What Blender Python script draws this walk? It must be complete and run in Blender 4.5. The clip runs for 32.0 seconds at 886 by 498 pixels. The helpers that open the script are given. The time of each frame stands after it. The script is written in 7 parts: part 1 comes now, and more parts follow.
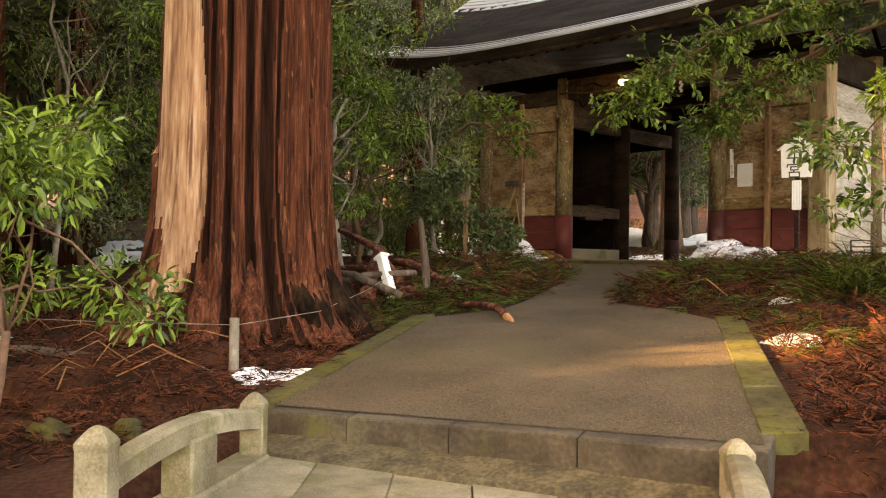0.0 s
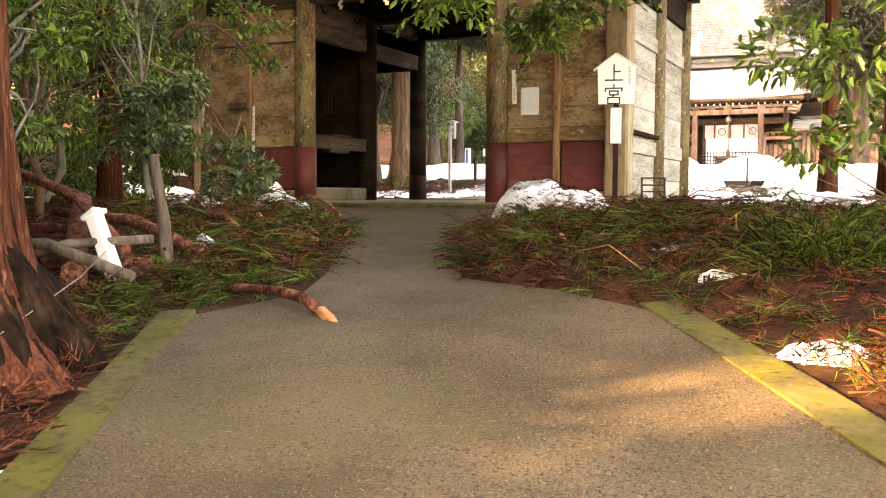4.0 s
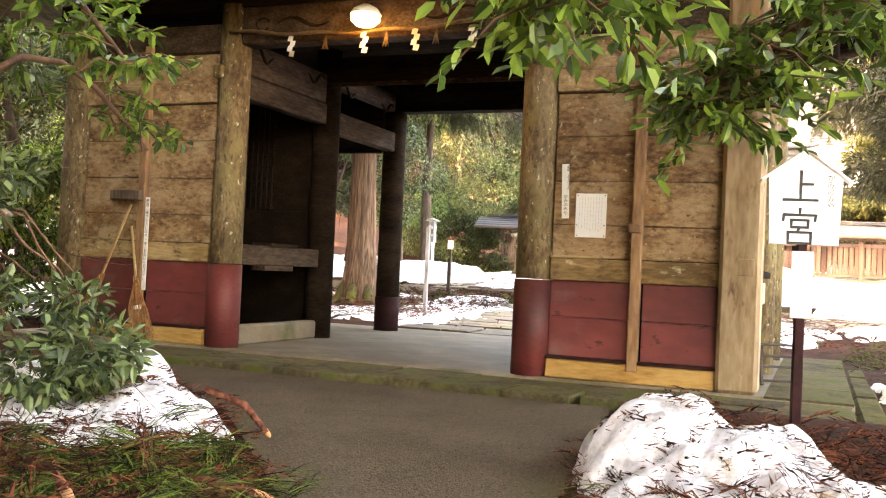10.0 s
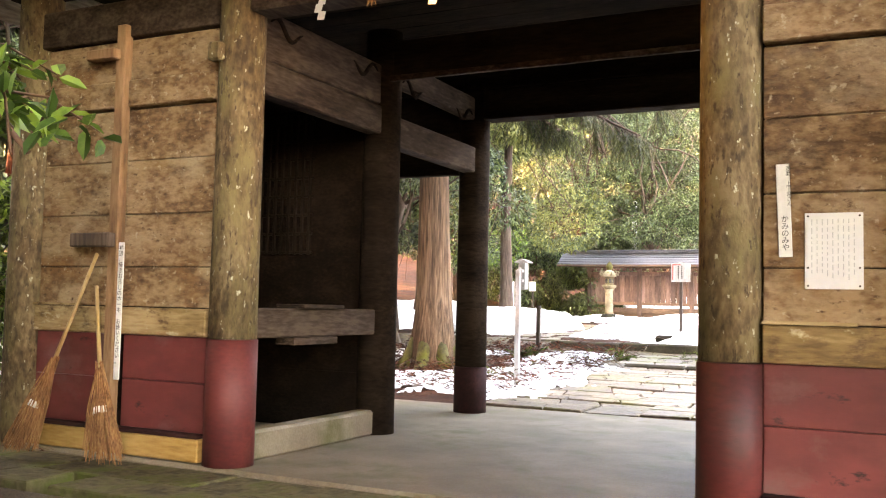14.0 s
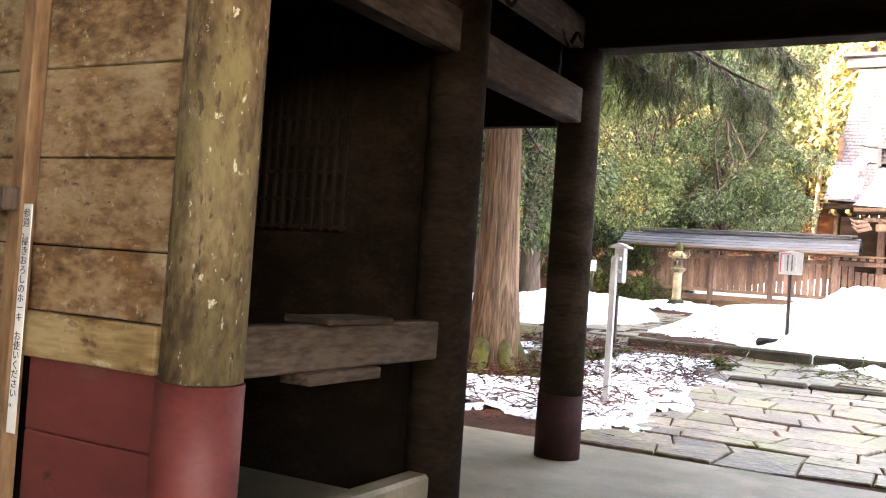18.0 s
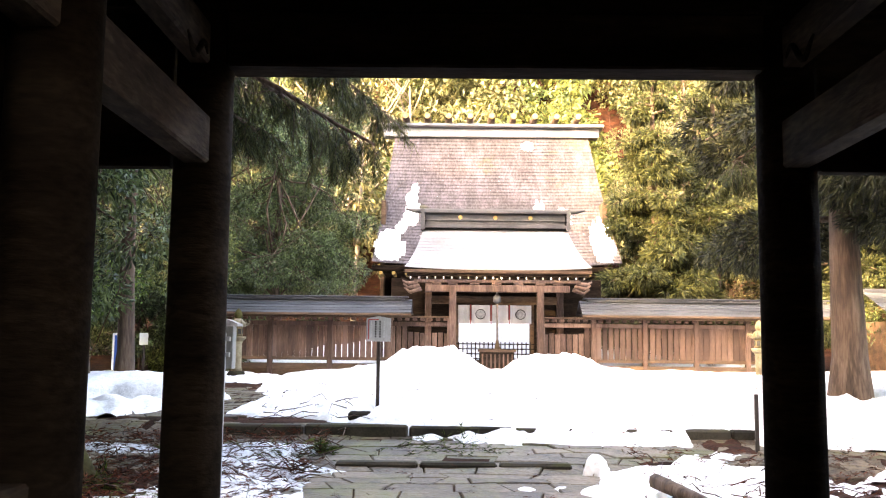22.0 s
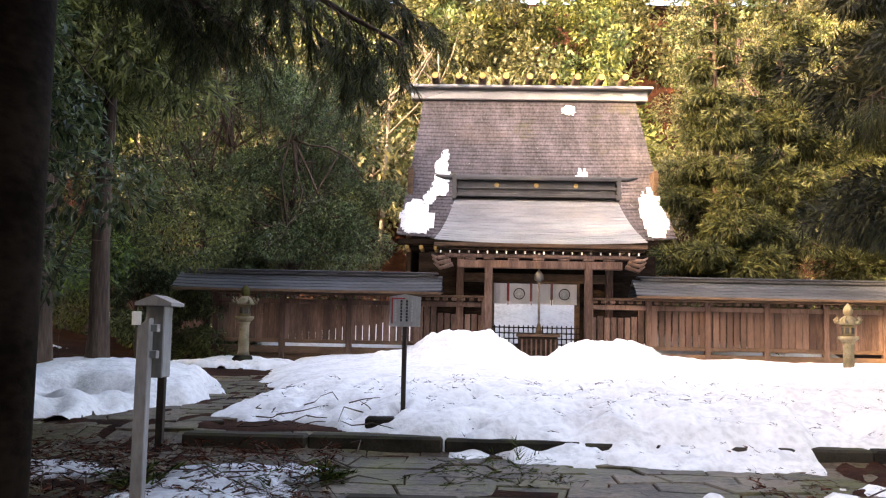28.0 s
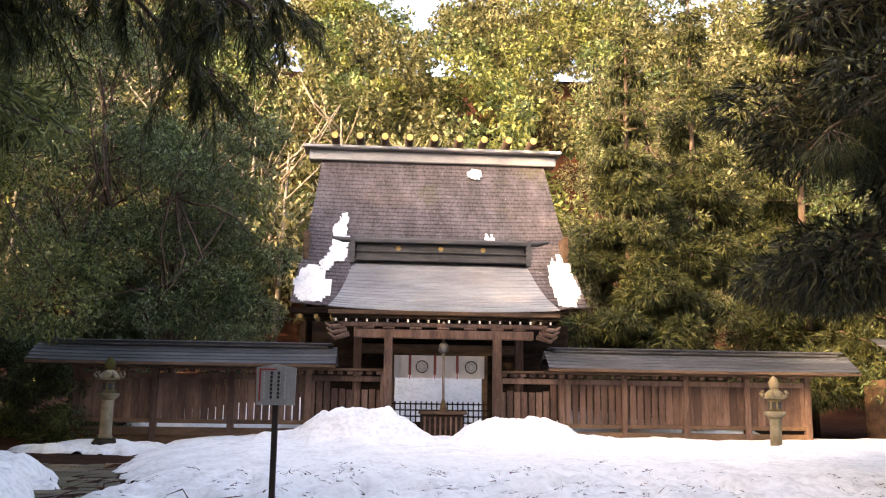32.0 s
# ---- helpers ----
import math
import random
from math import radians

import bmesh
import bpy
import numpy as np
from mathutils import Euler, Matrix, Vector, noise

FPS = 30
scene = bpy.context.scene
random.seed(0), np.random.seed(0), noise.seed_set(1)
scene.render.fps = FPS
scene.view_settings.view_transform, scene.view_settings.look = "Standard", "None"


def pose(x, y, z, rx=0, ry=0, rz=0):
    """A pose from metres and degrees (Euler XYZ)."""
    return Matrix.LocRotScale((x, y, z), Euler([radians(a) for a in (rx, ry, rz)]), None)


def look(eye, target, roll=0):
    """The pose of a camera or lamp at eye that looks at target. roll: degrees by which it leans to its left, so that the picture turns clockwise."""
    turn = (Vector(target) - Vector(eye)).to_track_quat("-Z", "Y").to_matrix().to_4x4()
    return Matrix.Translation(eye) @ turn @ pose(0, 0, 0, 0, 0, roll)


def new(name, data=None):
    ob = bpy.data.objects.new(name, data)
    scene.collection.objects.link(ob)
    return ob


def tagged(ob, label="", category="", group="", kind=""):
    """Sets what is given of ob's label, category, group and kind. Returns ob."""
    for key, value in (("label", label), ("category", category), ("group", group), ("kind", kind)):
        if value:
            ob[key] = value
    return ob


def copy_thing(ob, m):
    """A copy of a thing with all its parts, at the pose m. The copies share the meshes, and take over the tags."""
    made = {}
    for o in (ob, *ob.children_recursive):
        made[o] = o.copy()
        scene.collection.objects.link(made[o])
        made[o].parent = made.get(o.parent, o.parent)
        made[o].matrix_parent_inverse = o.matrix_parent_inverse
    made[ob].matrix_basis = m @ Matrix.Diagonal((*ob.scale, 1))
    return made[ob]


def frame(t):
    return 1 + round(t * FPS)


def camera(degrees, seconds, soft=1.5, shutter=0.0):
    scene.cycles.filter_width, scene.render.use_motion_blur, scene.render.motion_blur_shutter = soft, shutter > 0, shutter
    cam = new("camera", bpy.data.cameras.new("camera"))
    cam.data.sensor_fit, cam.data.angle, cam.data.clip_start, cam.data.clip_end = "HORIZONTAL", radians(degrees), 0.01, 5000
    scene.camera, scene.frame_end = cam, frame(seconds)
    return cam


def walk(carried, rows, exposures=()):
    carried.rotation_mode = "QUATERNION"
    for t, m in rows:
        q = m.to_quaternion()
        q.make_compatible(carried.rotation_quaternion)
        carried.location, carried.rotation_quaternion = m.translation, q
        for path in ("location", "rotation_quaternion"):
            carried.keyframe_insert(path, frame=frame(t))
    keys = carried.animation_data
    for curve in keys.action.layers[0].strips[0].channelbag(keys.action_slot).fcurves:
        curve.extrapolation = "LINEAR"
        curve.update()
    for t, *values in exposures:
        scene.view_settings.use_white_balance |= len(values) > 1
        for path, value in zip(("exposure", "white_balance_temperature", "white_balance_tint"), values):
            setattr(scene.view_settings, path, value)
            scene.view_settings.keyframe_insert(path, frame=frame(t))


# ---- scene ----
cam = camera(51.1, 32.0, soft=1.15)
PATH = [
    (0, (8.993, -13.513, -0.079), (7.57, -12.108, -0.052), 0.9),
    (0.5, (8.681, -13.338, -0.045), (7.26, -11.931, -0.027), 0.7),
    (1, (8.35, -13.149, -0.015), (6.933, -11.738, 0.0), 0.1),
    (1.5, (8.004, -12.942, 0.007), (6.63, -11.489, 0.021), 0.3),
    (2, (7.657, -12.722, 0.025), (6.304, -11.25, 0.037), 0.9),
    (2.5, (7.319, -12.491, 0.044), (6.133, -10.881, -0.006), 0.5),
    (3, (6.989, -12.241, 0.066), (5.904, -10.564, -0.034), 0.3),
    (3.5, (6.664, -11.966, 0.089), (5.639, -10.252, -0.023), 0.7),
    (4, (6.347, -11.66, 0.113), (5.482, -9.861, -0.006), 0.3),
    (4.5, (6.049, -11.324, 0.154), (5.245, -9.498, 0.022), 0.6),
    (6.5, (5.004, -9.887, 0.464), (4.286, -8.024, 0.35), 0.5),
    (7, (4.771, -9.641, 0.512), (4.09, -7.761, 0.45), 0.7),
    (7.5, (4.558, -9.393, 0.555), (3.872, -7.514, 0.53), 1.8),
    (8, (4.373, -9.06, 0.608), (3.677, -7.185, 0.597), 2.1),
    (8.5, (4.213, -8.66, 0.664), (3.518, -6.785, 0.654), 1.8),
    (9, (4.065, -8.263, 0.716), (3.347, -6.396, 0.706), 2.0),
    (9.5, (3.92, -7.892, 0.773), (3.206, -6.024, 0.767), 1.9),
    (10, (3.777, -7.519, 0.839), (3.023, -5.668, 0.884), 2.7),
    (10.5, (3.623, -7.136, 0.892), (2.789, -5.322, 1.009), 2.9),
    (11, (3.45, -6.769, 0.924), (2.628, -4.951, 1.061), 2.4),
    (11.5, (3.268, -6.429, 0.946), (2.451, -4.608, 1.086), 2.5),
    (12, (3.092, -6.093, 0.97), (2.29, -4.268, 1.133), 2.3),
    (12.5, (2.916, -5.755, 0.991), (2.125, -3.925, 1.15), 2.1),
    (13, (2.722, -5.425, 1.007), (1.866, -3.622, 1.129), 2.4),
    (13.5, (2.516, -5.099, 1.022), (1.623, -3.314, 1.146), 1.7),
    (14, (2.328, -4.757, 1.04), (1.435, -2.971, 1.163), 1.3),
    (14.5, (2.161, -4.411, 1.064), (1.212, -2.653, 1.159), 2.3),
    (16.5, (1.465, -3.243, 1.218), (0.469, -1.511, 1.319), 3.1),
    (17, (1.295, -3.024, 1.232), (0.31, -1.286, 1.324), 3.5),
    (17.5, (1.1, -2.82, 1.245), (0.136, -1.069, 1.289), 4.1),
    (18, (0.861, -2.597, 1.269), (-0.104, -0.845, 1.315), 4.0),
    (18.5, (0.591, -2.346, 1.295), (-0.386, -0.603, 1.359), 3.6),
    (19, (0.33, -2.081, 1.315), (-0.583, -0.303, 1.376), 3.6),
    (19.5, (0.108, -1.822, 1.333), (-0.707, 0.003, 1.395), 3.6),
    (20, (-0.053, -1.597, 1.355), (-0.627, 0.318, 1.407), 3.0),
    (20.5, (-0.14, -1.433, 1.379), (-0.417, 0.546, 1.471), 0.7),
    (21, (-0.17, -1.335, 1.397), (-0.329, 0.655, 1.524), 1.5),
    (21.5, (-0.183, -1.268, 1.402), (-0.236, 0.72, 1.606), 0.7),
    (22, (-0.221, -1.17, 1.404), (-0.239, 0.817, 1.628), 0.6),
    (22.5, (-0.285, -1.008, 1.41), (-0.249, 0.973, 1.682), 0.4),
    (23, (-0.349, -0.826, 1.413), (-0.298, 1.155, 1.686), 0.8),
    (23.5, (-0.380, -0.570, 1.403), (-0.350, 1.403, 1.727), 0.8),
    (24, (-0.435, -0.330, 1.386), (-0.435, 1.631, 1.780), 1.5),
    (24.5, (-0.475, -0.100, 1.380), (-0.482, 1.840, 1.864), 0.6),
    (26.5, (-0.447, 0.760, 1.443), (-0.435, 2.736, 1.748), 2.8),
    (27, (-0.443, 1.025, 1.464), (-0.436, 3.007, 1.733), 2.0),
    (27.5, (-0.454, 1.389, 1.484), (-0.458, 3.375, 1.717), 0.9),
    (28, (-0.463, 1.743, 1.503), (-0.535, 3.733, 1.683), 1.2),
    (28.5, (-0.465, 2.07, 1.524), (-0.545, 4.06, 1.699), 1.1),
    (29, (-0.461, 2.371, 1.544), (-0.537, 4.362, 1.718), 1.1),
    (29.5, (-0.451, 2.65, 1.558), (-0.524, 4.641, 1.737), 1.1),
    (30, (-0.434, 2.902, 1.563), (-0.397, 4.89, 1.778), 0.6),
    (30.5, (-0.41, 3.116, 1.563), (-0.331, 5.1, 1.8), 0.3),
    (31, (-0.385, 3.293, 1.559), (-0.3, 5.274, 1.82), 0.7),
    (31.5, (-0.36, 3.451, 1.551), (-0.245, 5.42, 1.883), 1.0),
    (32, (-0.332, 3.61, 1.536), (-0.203, 5.576, 1.879), 0.8),
]
LIGHT = [(0, 4.95, 16000, 20), (3, 5.35, 14800, 19), (4.5, 5.75, 13500, 18), (7, 5.95, 12400, 18), (9, 6.2, 12200, 19), (11, 6.2, 12000, 20), (14, 6.5, 11300, 20), (17, 6.3, 10300, 18), (19, 5.8, 9800, 18), (20, 5.3, 9500, 17), (21, 5.05, 9300, 16), (23, 4.5, 8900, 16), (24.5, 4.2, 8500, 17), (27, 3.65, 8600, 19), (29, 3.45, 8600, 19), (32, 3.2, 8500, 19)]
walk(cam, [(t, look(eye, target, roll)) for t, eye, target, roll in PATH], LIGHT)

# ---------- light ----------
SUN_FROM = Vector((-0.66, -0.70, 0.36)).normalized()
world = bpy.data.worlds.new("sky")
scene.world = world
world.use_nodes = True
wn = world.node_tree.nodes
sky = wn.new("ShaderNodeTexSky")
sky.sky_type, sky.sun_disc = "NISHITA", False
sky.sun_elevation = math.asin(SUN_FROM.z)
sky.sun_rotation = math.atan2(SUN_FROM.x, SUN_FROM.y)
sky.altitude, sky.air_density, sky.dust_density = 100, 0.8, 4.0
wn["Background"].inputs["Strength"].default_value = 0.15
world.node_tree.links.new(sky.outputs[0], wn["Background"].inputs["Color"])
sun = new("sun", bpy.data.lights.new("sun", "SUN"))
sun.data.energy, sun.data.angle, sun.data.color = 1.5, radians(0.6), (1.0, 0.78, 0.5)
sun.matrix_world = look(SUN_FROM * 60, (0, 0, 0))

# ---------- materials ----------


def mat(name, colors, scale=6.0, stretch=(1, 1, 1), rough=0.8, bump=0.3, bump_scale=40.0, fine=0.35, metal=0.0, island=0.0, random=0.0, spec=0.4, translucent=0.0, detail=6.0):
    """A surface with a broad mottling and a finer grain; colors: linear base colours, dark to light."""
    m = bpy.data.materials.new(name)
    m.use_nodes = True
    n, l = m.node_tree.nodes, m.node_tree.links
    b = n["Principled BSDF"]
    co = n.new("ShaderNodeTexCoord")
    mp = n.new("ShaderNodeMapping")
    mp.inputs["Scale"].default_value = stretch
    l.new(co.outputs["Object"], mp.inputs["Vector"])
    big = n.new("ShaderNodeTexNoise")
    big.inputs["Scale"].default_value, big.inputs["Detail"].default_value = scale, detail
    big.inputs["Roughness"].default_value = 0.62
    l.new(mp.outputs[0], big.inputs["Vector"])
    small = n.new("ShaderNodeTexNoise")
    small.inputs["Scale"].default_value, small.inputs["Detail"].default_value = bump_scale, 4.0
    l.new(mp.outputs[0], small.inputs["Vector"])
    mix = n.new("ShaderNodeMath")
    mix.operation = "MULTIPLY_ADD"
    mix.inputs[1].default_value = fine
    l.new(small.outputs["Fac"], mix.inputs[0])
    l.new(big.outputs["Fac"], mix.inputs[2])
    last = mix
    sub = n.new("ShaderNodeMath")
    sub.operation = "SUBTRACT"
    l.new(last.outputs[0], sub.inputs[0])
    sub.inputs[1].default_value = fine * 0.5
    last = sub
    for source, amount in (("i", island), ("o", random)):
        if amount:
            if source == "i":
                g = n.new("ShaderNodeNewGeometry")
                val = g.outputs["Random Per Island"]
            else:
                g = n.new("ShaderNodeObjectInfo")
                val = g.outputs["Random"]
            ad = n.new("ShaderNodeMath")
            ad.operation = "MULTIPLY_ADD"
            ad.inputs[1].default_value = amount
            l.new(val, ad.inputs[0])
            l.new(last.outputs[0], ad.inputs[2])
            s2 = n.new("ShaderNodeMath")
            s2.operation = "SUBTRACT"
            l.new(ad.outputs[0], s2.inputs[0])
            s2.inputs[1].default_value = amount * 0.5
            last = s2
    ramp = n.new("ShaderNodeValToRGB")
    e = ramp.color_ramp.elements
    lo, hi = 0.3, 0.7
    while len(e) < len(colors):
        e.new(0.5)
    for k, c in enumerate(colors):
        e[k].position = lo + (hi - lo) * k / max(1, len(colors) - 1)
        e[k].color = (*c, 1)
    l.new(last.outputs[0], ramp.inputs[0])
    l.new(ramp.outputs[0], b.inputs["Base Color"])
    b.inputs["Roughness"].default_value = rough
    b.inputs["Metallic"].default_value = metal
    b.inputs["Specular IOR Level"].default_value = spec
    if bump:
        bm = n.new("ShaderNodeBump")
        bm.inputs["Strength"].default_value = bump
        bm.inputs["Distance"].default_value = 0.02
        l.new(mix.outputs[0], bm.inputs["Height"])
        l.new(bm.outputs[0], b.inputs["Normal"])
    if translucent:
        tr = n.new("ShaderNodeBsdfTranslucent")
        l.new(ramp.outputs[0], tr.inputs["Color"])
        mx = n.new("ShaderNodeMixShader")
        mx.inputs[0].default_value = translucent
        l.new(b.outputs[0], mx.inputs[1])
        l.new(tr.outputs[0], mx.inputs[2])
        l.new(mx.outputs[0], n["Material Output"].inputs["Surface"])
    return m


def overlay(m, color, scale, low, high, stretch=(1, 1, 1), rough=None, up=False, source="Object"):
    """Patches of a second coat (moss, lichen, snow crumbs, stain) over a material; up: only on faces that look up."""
    n, l = m.node_tree.nodes, m.node_tree.links
    b = n["Principled BSDF"]
    old = b.inputs["Base Color"].links[0].from_socket
    co = n.new("ShaderNodeTexCoord")
    mp = n.new("ShaderNodeMapping")
    mp.inputs["Scale"].default_value = stretch
    l.new(co.outputs[source], mp.inputs["Vector"])
    t = n.new("ShaderNodeTexNoise")
    t.inputs["Scale"].default_value, t.inputs["Detail"].default_value, t.inputs["Roughness"].default_value = scale, 8, 0.65
    l.new(mp.outputs[0], t.inputs["Vector"])
    r = n.new("ShaderNodeMapRange")
    r.inputs["From Min"].default_value, r.inputs["From Max"].default_value = low, high
    l.new(t.outputs["Fac"], r.inputs["Value"])
    fac = r.outputs[0]
    if up:
        g = n.new("ShaderNodeNewGeometry")
        s = n.new("ShaderNodeSeparateXYZ")
        l.new(g.outputs["Normal"], s.inputs[0])
        k = n.new("ShaderNodeMath")
        k.operation = "MULTIPLY"
        k.use_clamp = True
        l.new(s.outputs["Z"], k.inputs[0])
        l.new(fac, k.inputs[1])
        fac = k.outputs[0]
    mx = n.new("ShaderNodeMix")
    mx.data_type = "RGBA"
    l.new(fac, mx.inputs["Factor"])
    l.new(old, mx.inputs["A"])
    mx.inputs["B"].default_value = (*color, 1)
    l.new(mx.outputs["Result"], b.inputs["Base Color"])
    return m


BARK_RED = mat("cedar bark", [(0.02, 0.007, 0.005), (0.075, 0.021, 0.011), (0.165, 0.053, 0.029)], 4.0, (3.2, 3.2, 0.12), 0.95, 0.8, 22, 0.6, spec=0.1)
overlay(BARK_RED, (0.02, 0.007, 0.005), 8.0, 0.53, 0.70, (2.8, 2.8, 0.2))
overlay(BARK_RED, (0.27, 0.11, 0.06), 16.0, 0.58, 0.74, (2.0, 2.0, 0.3))
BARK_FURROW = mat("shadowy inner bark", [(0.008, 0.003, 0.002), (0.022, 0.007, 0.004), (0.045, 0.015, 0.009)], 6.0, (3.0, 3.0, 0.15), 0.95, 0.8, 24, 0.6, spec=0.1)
BARK_TAN = mat("tan cedar bark", [(0.05, 0.026, 0.015), (0.14, 0.078, 0.046), (0.25, 0.155, 0.098)], 5.0, (2.6, 2.6, 0.16), 0.9, 1.0, 18, 0.7)
overlay(BARK_TAN, (0.035, 0.018, 0.011), 8.0, 0.53, 0.68, (2.8, 2.8, 0.2))
BARK_PALE = mat("bare sapwood", [(0.15, 0.06, 0.03), (0.33, 0.17, 0.095), (0.52, 0.34, 0.22)], 2.5, (2.4, 2.4, 0.22), 0.8, 0.6, 14, 0.6)
overlay(BARK_PALE, (0.12, 0.045, 0.022), 5.0, 0.52, 0.62, (3, 3, 0.15))
BARK_DARK = mat("dark bark", [(0.03, 0.02, 0.015), (0.08, 0.05, 0.035), (0.14, 0.10, 0.075)], 4.0, (2, 2, 0.25), 0.9, 0.7, 20, 0.5)
BARK_GREY = mat("smooth grey bark", [(0.08, 0.065, 0.05), (0.17, 0.14, 0.11), (0.28, 0.25, 0.2)], 5.0, (1, 1, 0.5), 0.85, 0.4, 30, 0.4)
TWIG = mat("twig bark", [(0.06, 0.03, 0.02), (0.16, 0.08, 0.045)], 8, (1, 1, 1), 0.85, 0.3, 50)
LEAF = mat("broad leaves", [(0.03, 0.066, 0.011), (0.088, 0.158, 0.026), (0.2, 0.3, 0.052)], 2.0, rough=0.36, bump=0, island=0.7, spec=0.45, translucent=0.4)
LEAF_DARK = mat("glossy evergreen leaves", [(0.022, 0.04, 0.016), (0.064, 0.098, 0.036), (0.145, 0.195, 0.074)], 2.0, rough=0.4, bump=0, island=0.7, spec=0.5, translucent=0.26)
LEAF_GOLD = mat("yellow green leaves", [(0.034, 0.04, 0.015), (0.096, 0.099, 0.039), (0.2, 0.188, 0.09)], 2.0, rough=0.5, bump=0, island=0.7, translucent=0.3)
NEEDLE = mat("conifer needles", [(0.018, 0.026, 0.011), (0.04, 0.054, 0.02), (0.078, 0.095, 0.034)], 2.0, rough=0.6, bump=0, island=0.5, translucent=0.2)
# darker and lighter copies of NEEDLE for trees in shade and in light
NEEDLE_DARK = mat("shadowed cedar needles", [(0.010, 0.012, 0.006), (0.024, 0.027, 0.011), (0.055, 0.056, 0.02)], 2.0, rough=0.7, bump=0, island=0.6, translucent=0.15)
NEEDLE_LIT = mat("lit olive conifer needles", [(0.046, 0.06, 0.018), (0.118, 0.14, 0.04), (0.22, 0.235, 0.075)], 2.0, rough=0.6, bump=0, island=0.65, translucent=0.36)
OLIVE_SHADED = mat("shaded olive needles", [(0.017, 0.024, 0.008), (0.047, 0.057, 0.017), (0.10, 0.106, 0.034)], 2.0, rough=0.6, bump=0, island=0.7, translucent=0.3)
FROND = mat("fallen green fronds", [(0.007, 0.012, 0.0035), (0.028, 0.047, 0.009), (0.10, 0.135, 0.028)], 2.0, rough=0.85, bump=0, island=0.85, translucent=0.1, spec=0.1)
FROND_RED = mat("dry red fronds", [(0.010, 0.0035, 0.0022), (0.042, 0.011, 0.0065), (0.14, 0.044, 0.023)], 2.0, rough=0.9, bump=0, island=0.85, spec=0.1)
SOIL = mat("needle littered soil", [(0.012, 0.005, 0.003), (0.034, 0.012, 0.007), (0.07, 0.027, 0.015)], 1.6, rough=0.95, bump=0.9, bump_scale=24, fine=0.6, spec=0.1)
overlay(SOIL, (0.035, 0.048, 0.014), 1.4, 0.60, 0.74)
ASPHALT = mat("worn asphalt", [(0.046, 0.031, 0.018), (0.074, 0.051, 0.031), (0.108, 0.077, 0.049)], 1.1, rough=0.9, bump=0.7, bump_scale=90, fine=0.9, spec=0.2)
overlay(ASPHALT, (0.02, 0.015, 0.010), 60, 0.54, 0.62)
overlay(ASPHALT, (0.062, 0.056, 0.022), 0.8, 0.55, 0.72)
overlay(ASPHALT, (0.19, 0.15, 0.10), 75, 0.595, 0.65)
MOSSY = mat("mossy kerb", [(0.03, 0.026, 0.014), (0.062, 0.053, 0.024), (0.105, 0.09, 0.042)], 2.5, rough=0.95, bump=0.8, bump_scale=30, random=0.08, spec=0.1)
overlay(MOSSY, (0.075, 0.072, 0.012), 3.0, 0.46, 0.66)
overlay(MOSSY, (0.03, 0.02, 0.012), 14, 0.55, 0.68)
STONE = mat("granite", [(0.10, 0.078, 0.045), (0.185, 0.15, 0.095), (0.28, 0.235, 0.16)], 3.0, rough=0.85, bump=0.35, bump_scale=90, fine=0.5, random=0.25)
overlay(STONE, (0.10, 0.095, 0.03), 4.5, 0.52, 0.68)
STONE_DARK = mat("damp stone", [(0.010, 0.008, 0.005), (0.024, 0.019, 0.013), (0.05, 0.04, 0.028)], 2.5, rough=0.85, bump=0.5, bump_scale=45, random=0.3, spec=0.2)
overlay(STONE_DARK, (0.045, 0.048, 0.012), 3.2, 0.5, 0.68, up=True)
CONCRETE = mat("old concrete floor", [(0.095, 0.072, 0.046), (0.155, 0.122, 0.083), (0.22, 0.18, 0.13)], 1.2, rough=0.65, bump=0.35, bump_scale=60, spec=0.3)
overlay(CONCRETE, (0.085, 0.08, 0.03), 1.6, 0.52, 0.68)
APRON = mat("crazed mossy concrete", [(0.034, 0.027, 0.013), (0.072, 0.056, 0.028), (0.12, 0.096, 0.053)], 2.2, rough=0.95, bump=0.7, bump_scale=22, fine=0.7, random=0.15, spec=0.15)
overlay(APRON, (0.06, 0.07, 0.015), 2.2, 0.48, 0.62)
SNOW = mat("old snow", [(0.68, 0.675, 0.665), (0.83, 0.825, 0.815), (0.90, 0.895, 0.885)], 2.0, rough=0.7, bump=0.9, bump_scale=13, fine=0.9, spec=0.3)
overlay(SNOW, (0.25, 0.2, 0.15), 34, 0.68, 0.78)
SNOW_DIRTY = mat("littered snow", [(0.36, 0.35, 0.36), (0.60, 0.60, 0.63), (0.76, 0.76, 0.79)], 3.0, rough=0.75, bump=0.9, bump_scale=18, fine=0.8, spec=0.3)
overlay(SNOW_DIRTY, (0.05, 0.036, 0.024), 9, 0.63, 0.68)
overlay(SNOW_DIRTY, (0.09, 0.065, 0.04), 40, 0.62, 0.70)
overlay(SNOW_DIRTY, (0.30, 0.25, 0.19), 4, 0.52, 0.68)
BOARD = mat("weathered boards", [(0.082, 0.039, 0.017), (0.195, 0.108, 0.051), (0.31, 0.20, 0.108)], 3.4, (0.8, 1.3, 1.5), 0.85, 0.7, 22, 0.8, random=0.14)
overlay(BOARD, (0.36, 0.255, 0.155), 3.2, 0.50, 0.68, (0.8, 1, 1.2))
overlay(BOARD, (0.12, 0.058, 0.025), 5.5, 0.57, 0.70, (0.8, 1, 1.1))
overlay(BOARD, (0.21, 0.095, 0.03), 1.6, 0.55, 0.70, (0.7, 1, 1.2))
overlay(BOARD, (0.085, 0.041, 0.018), 24, 0.59, 0.68, (0.6, 1, 1.2))
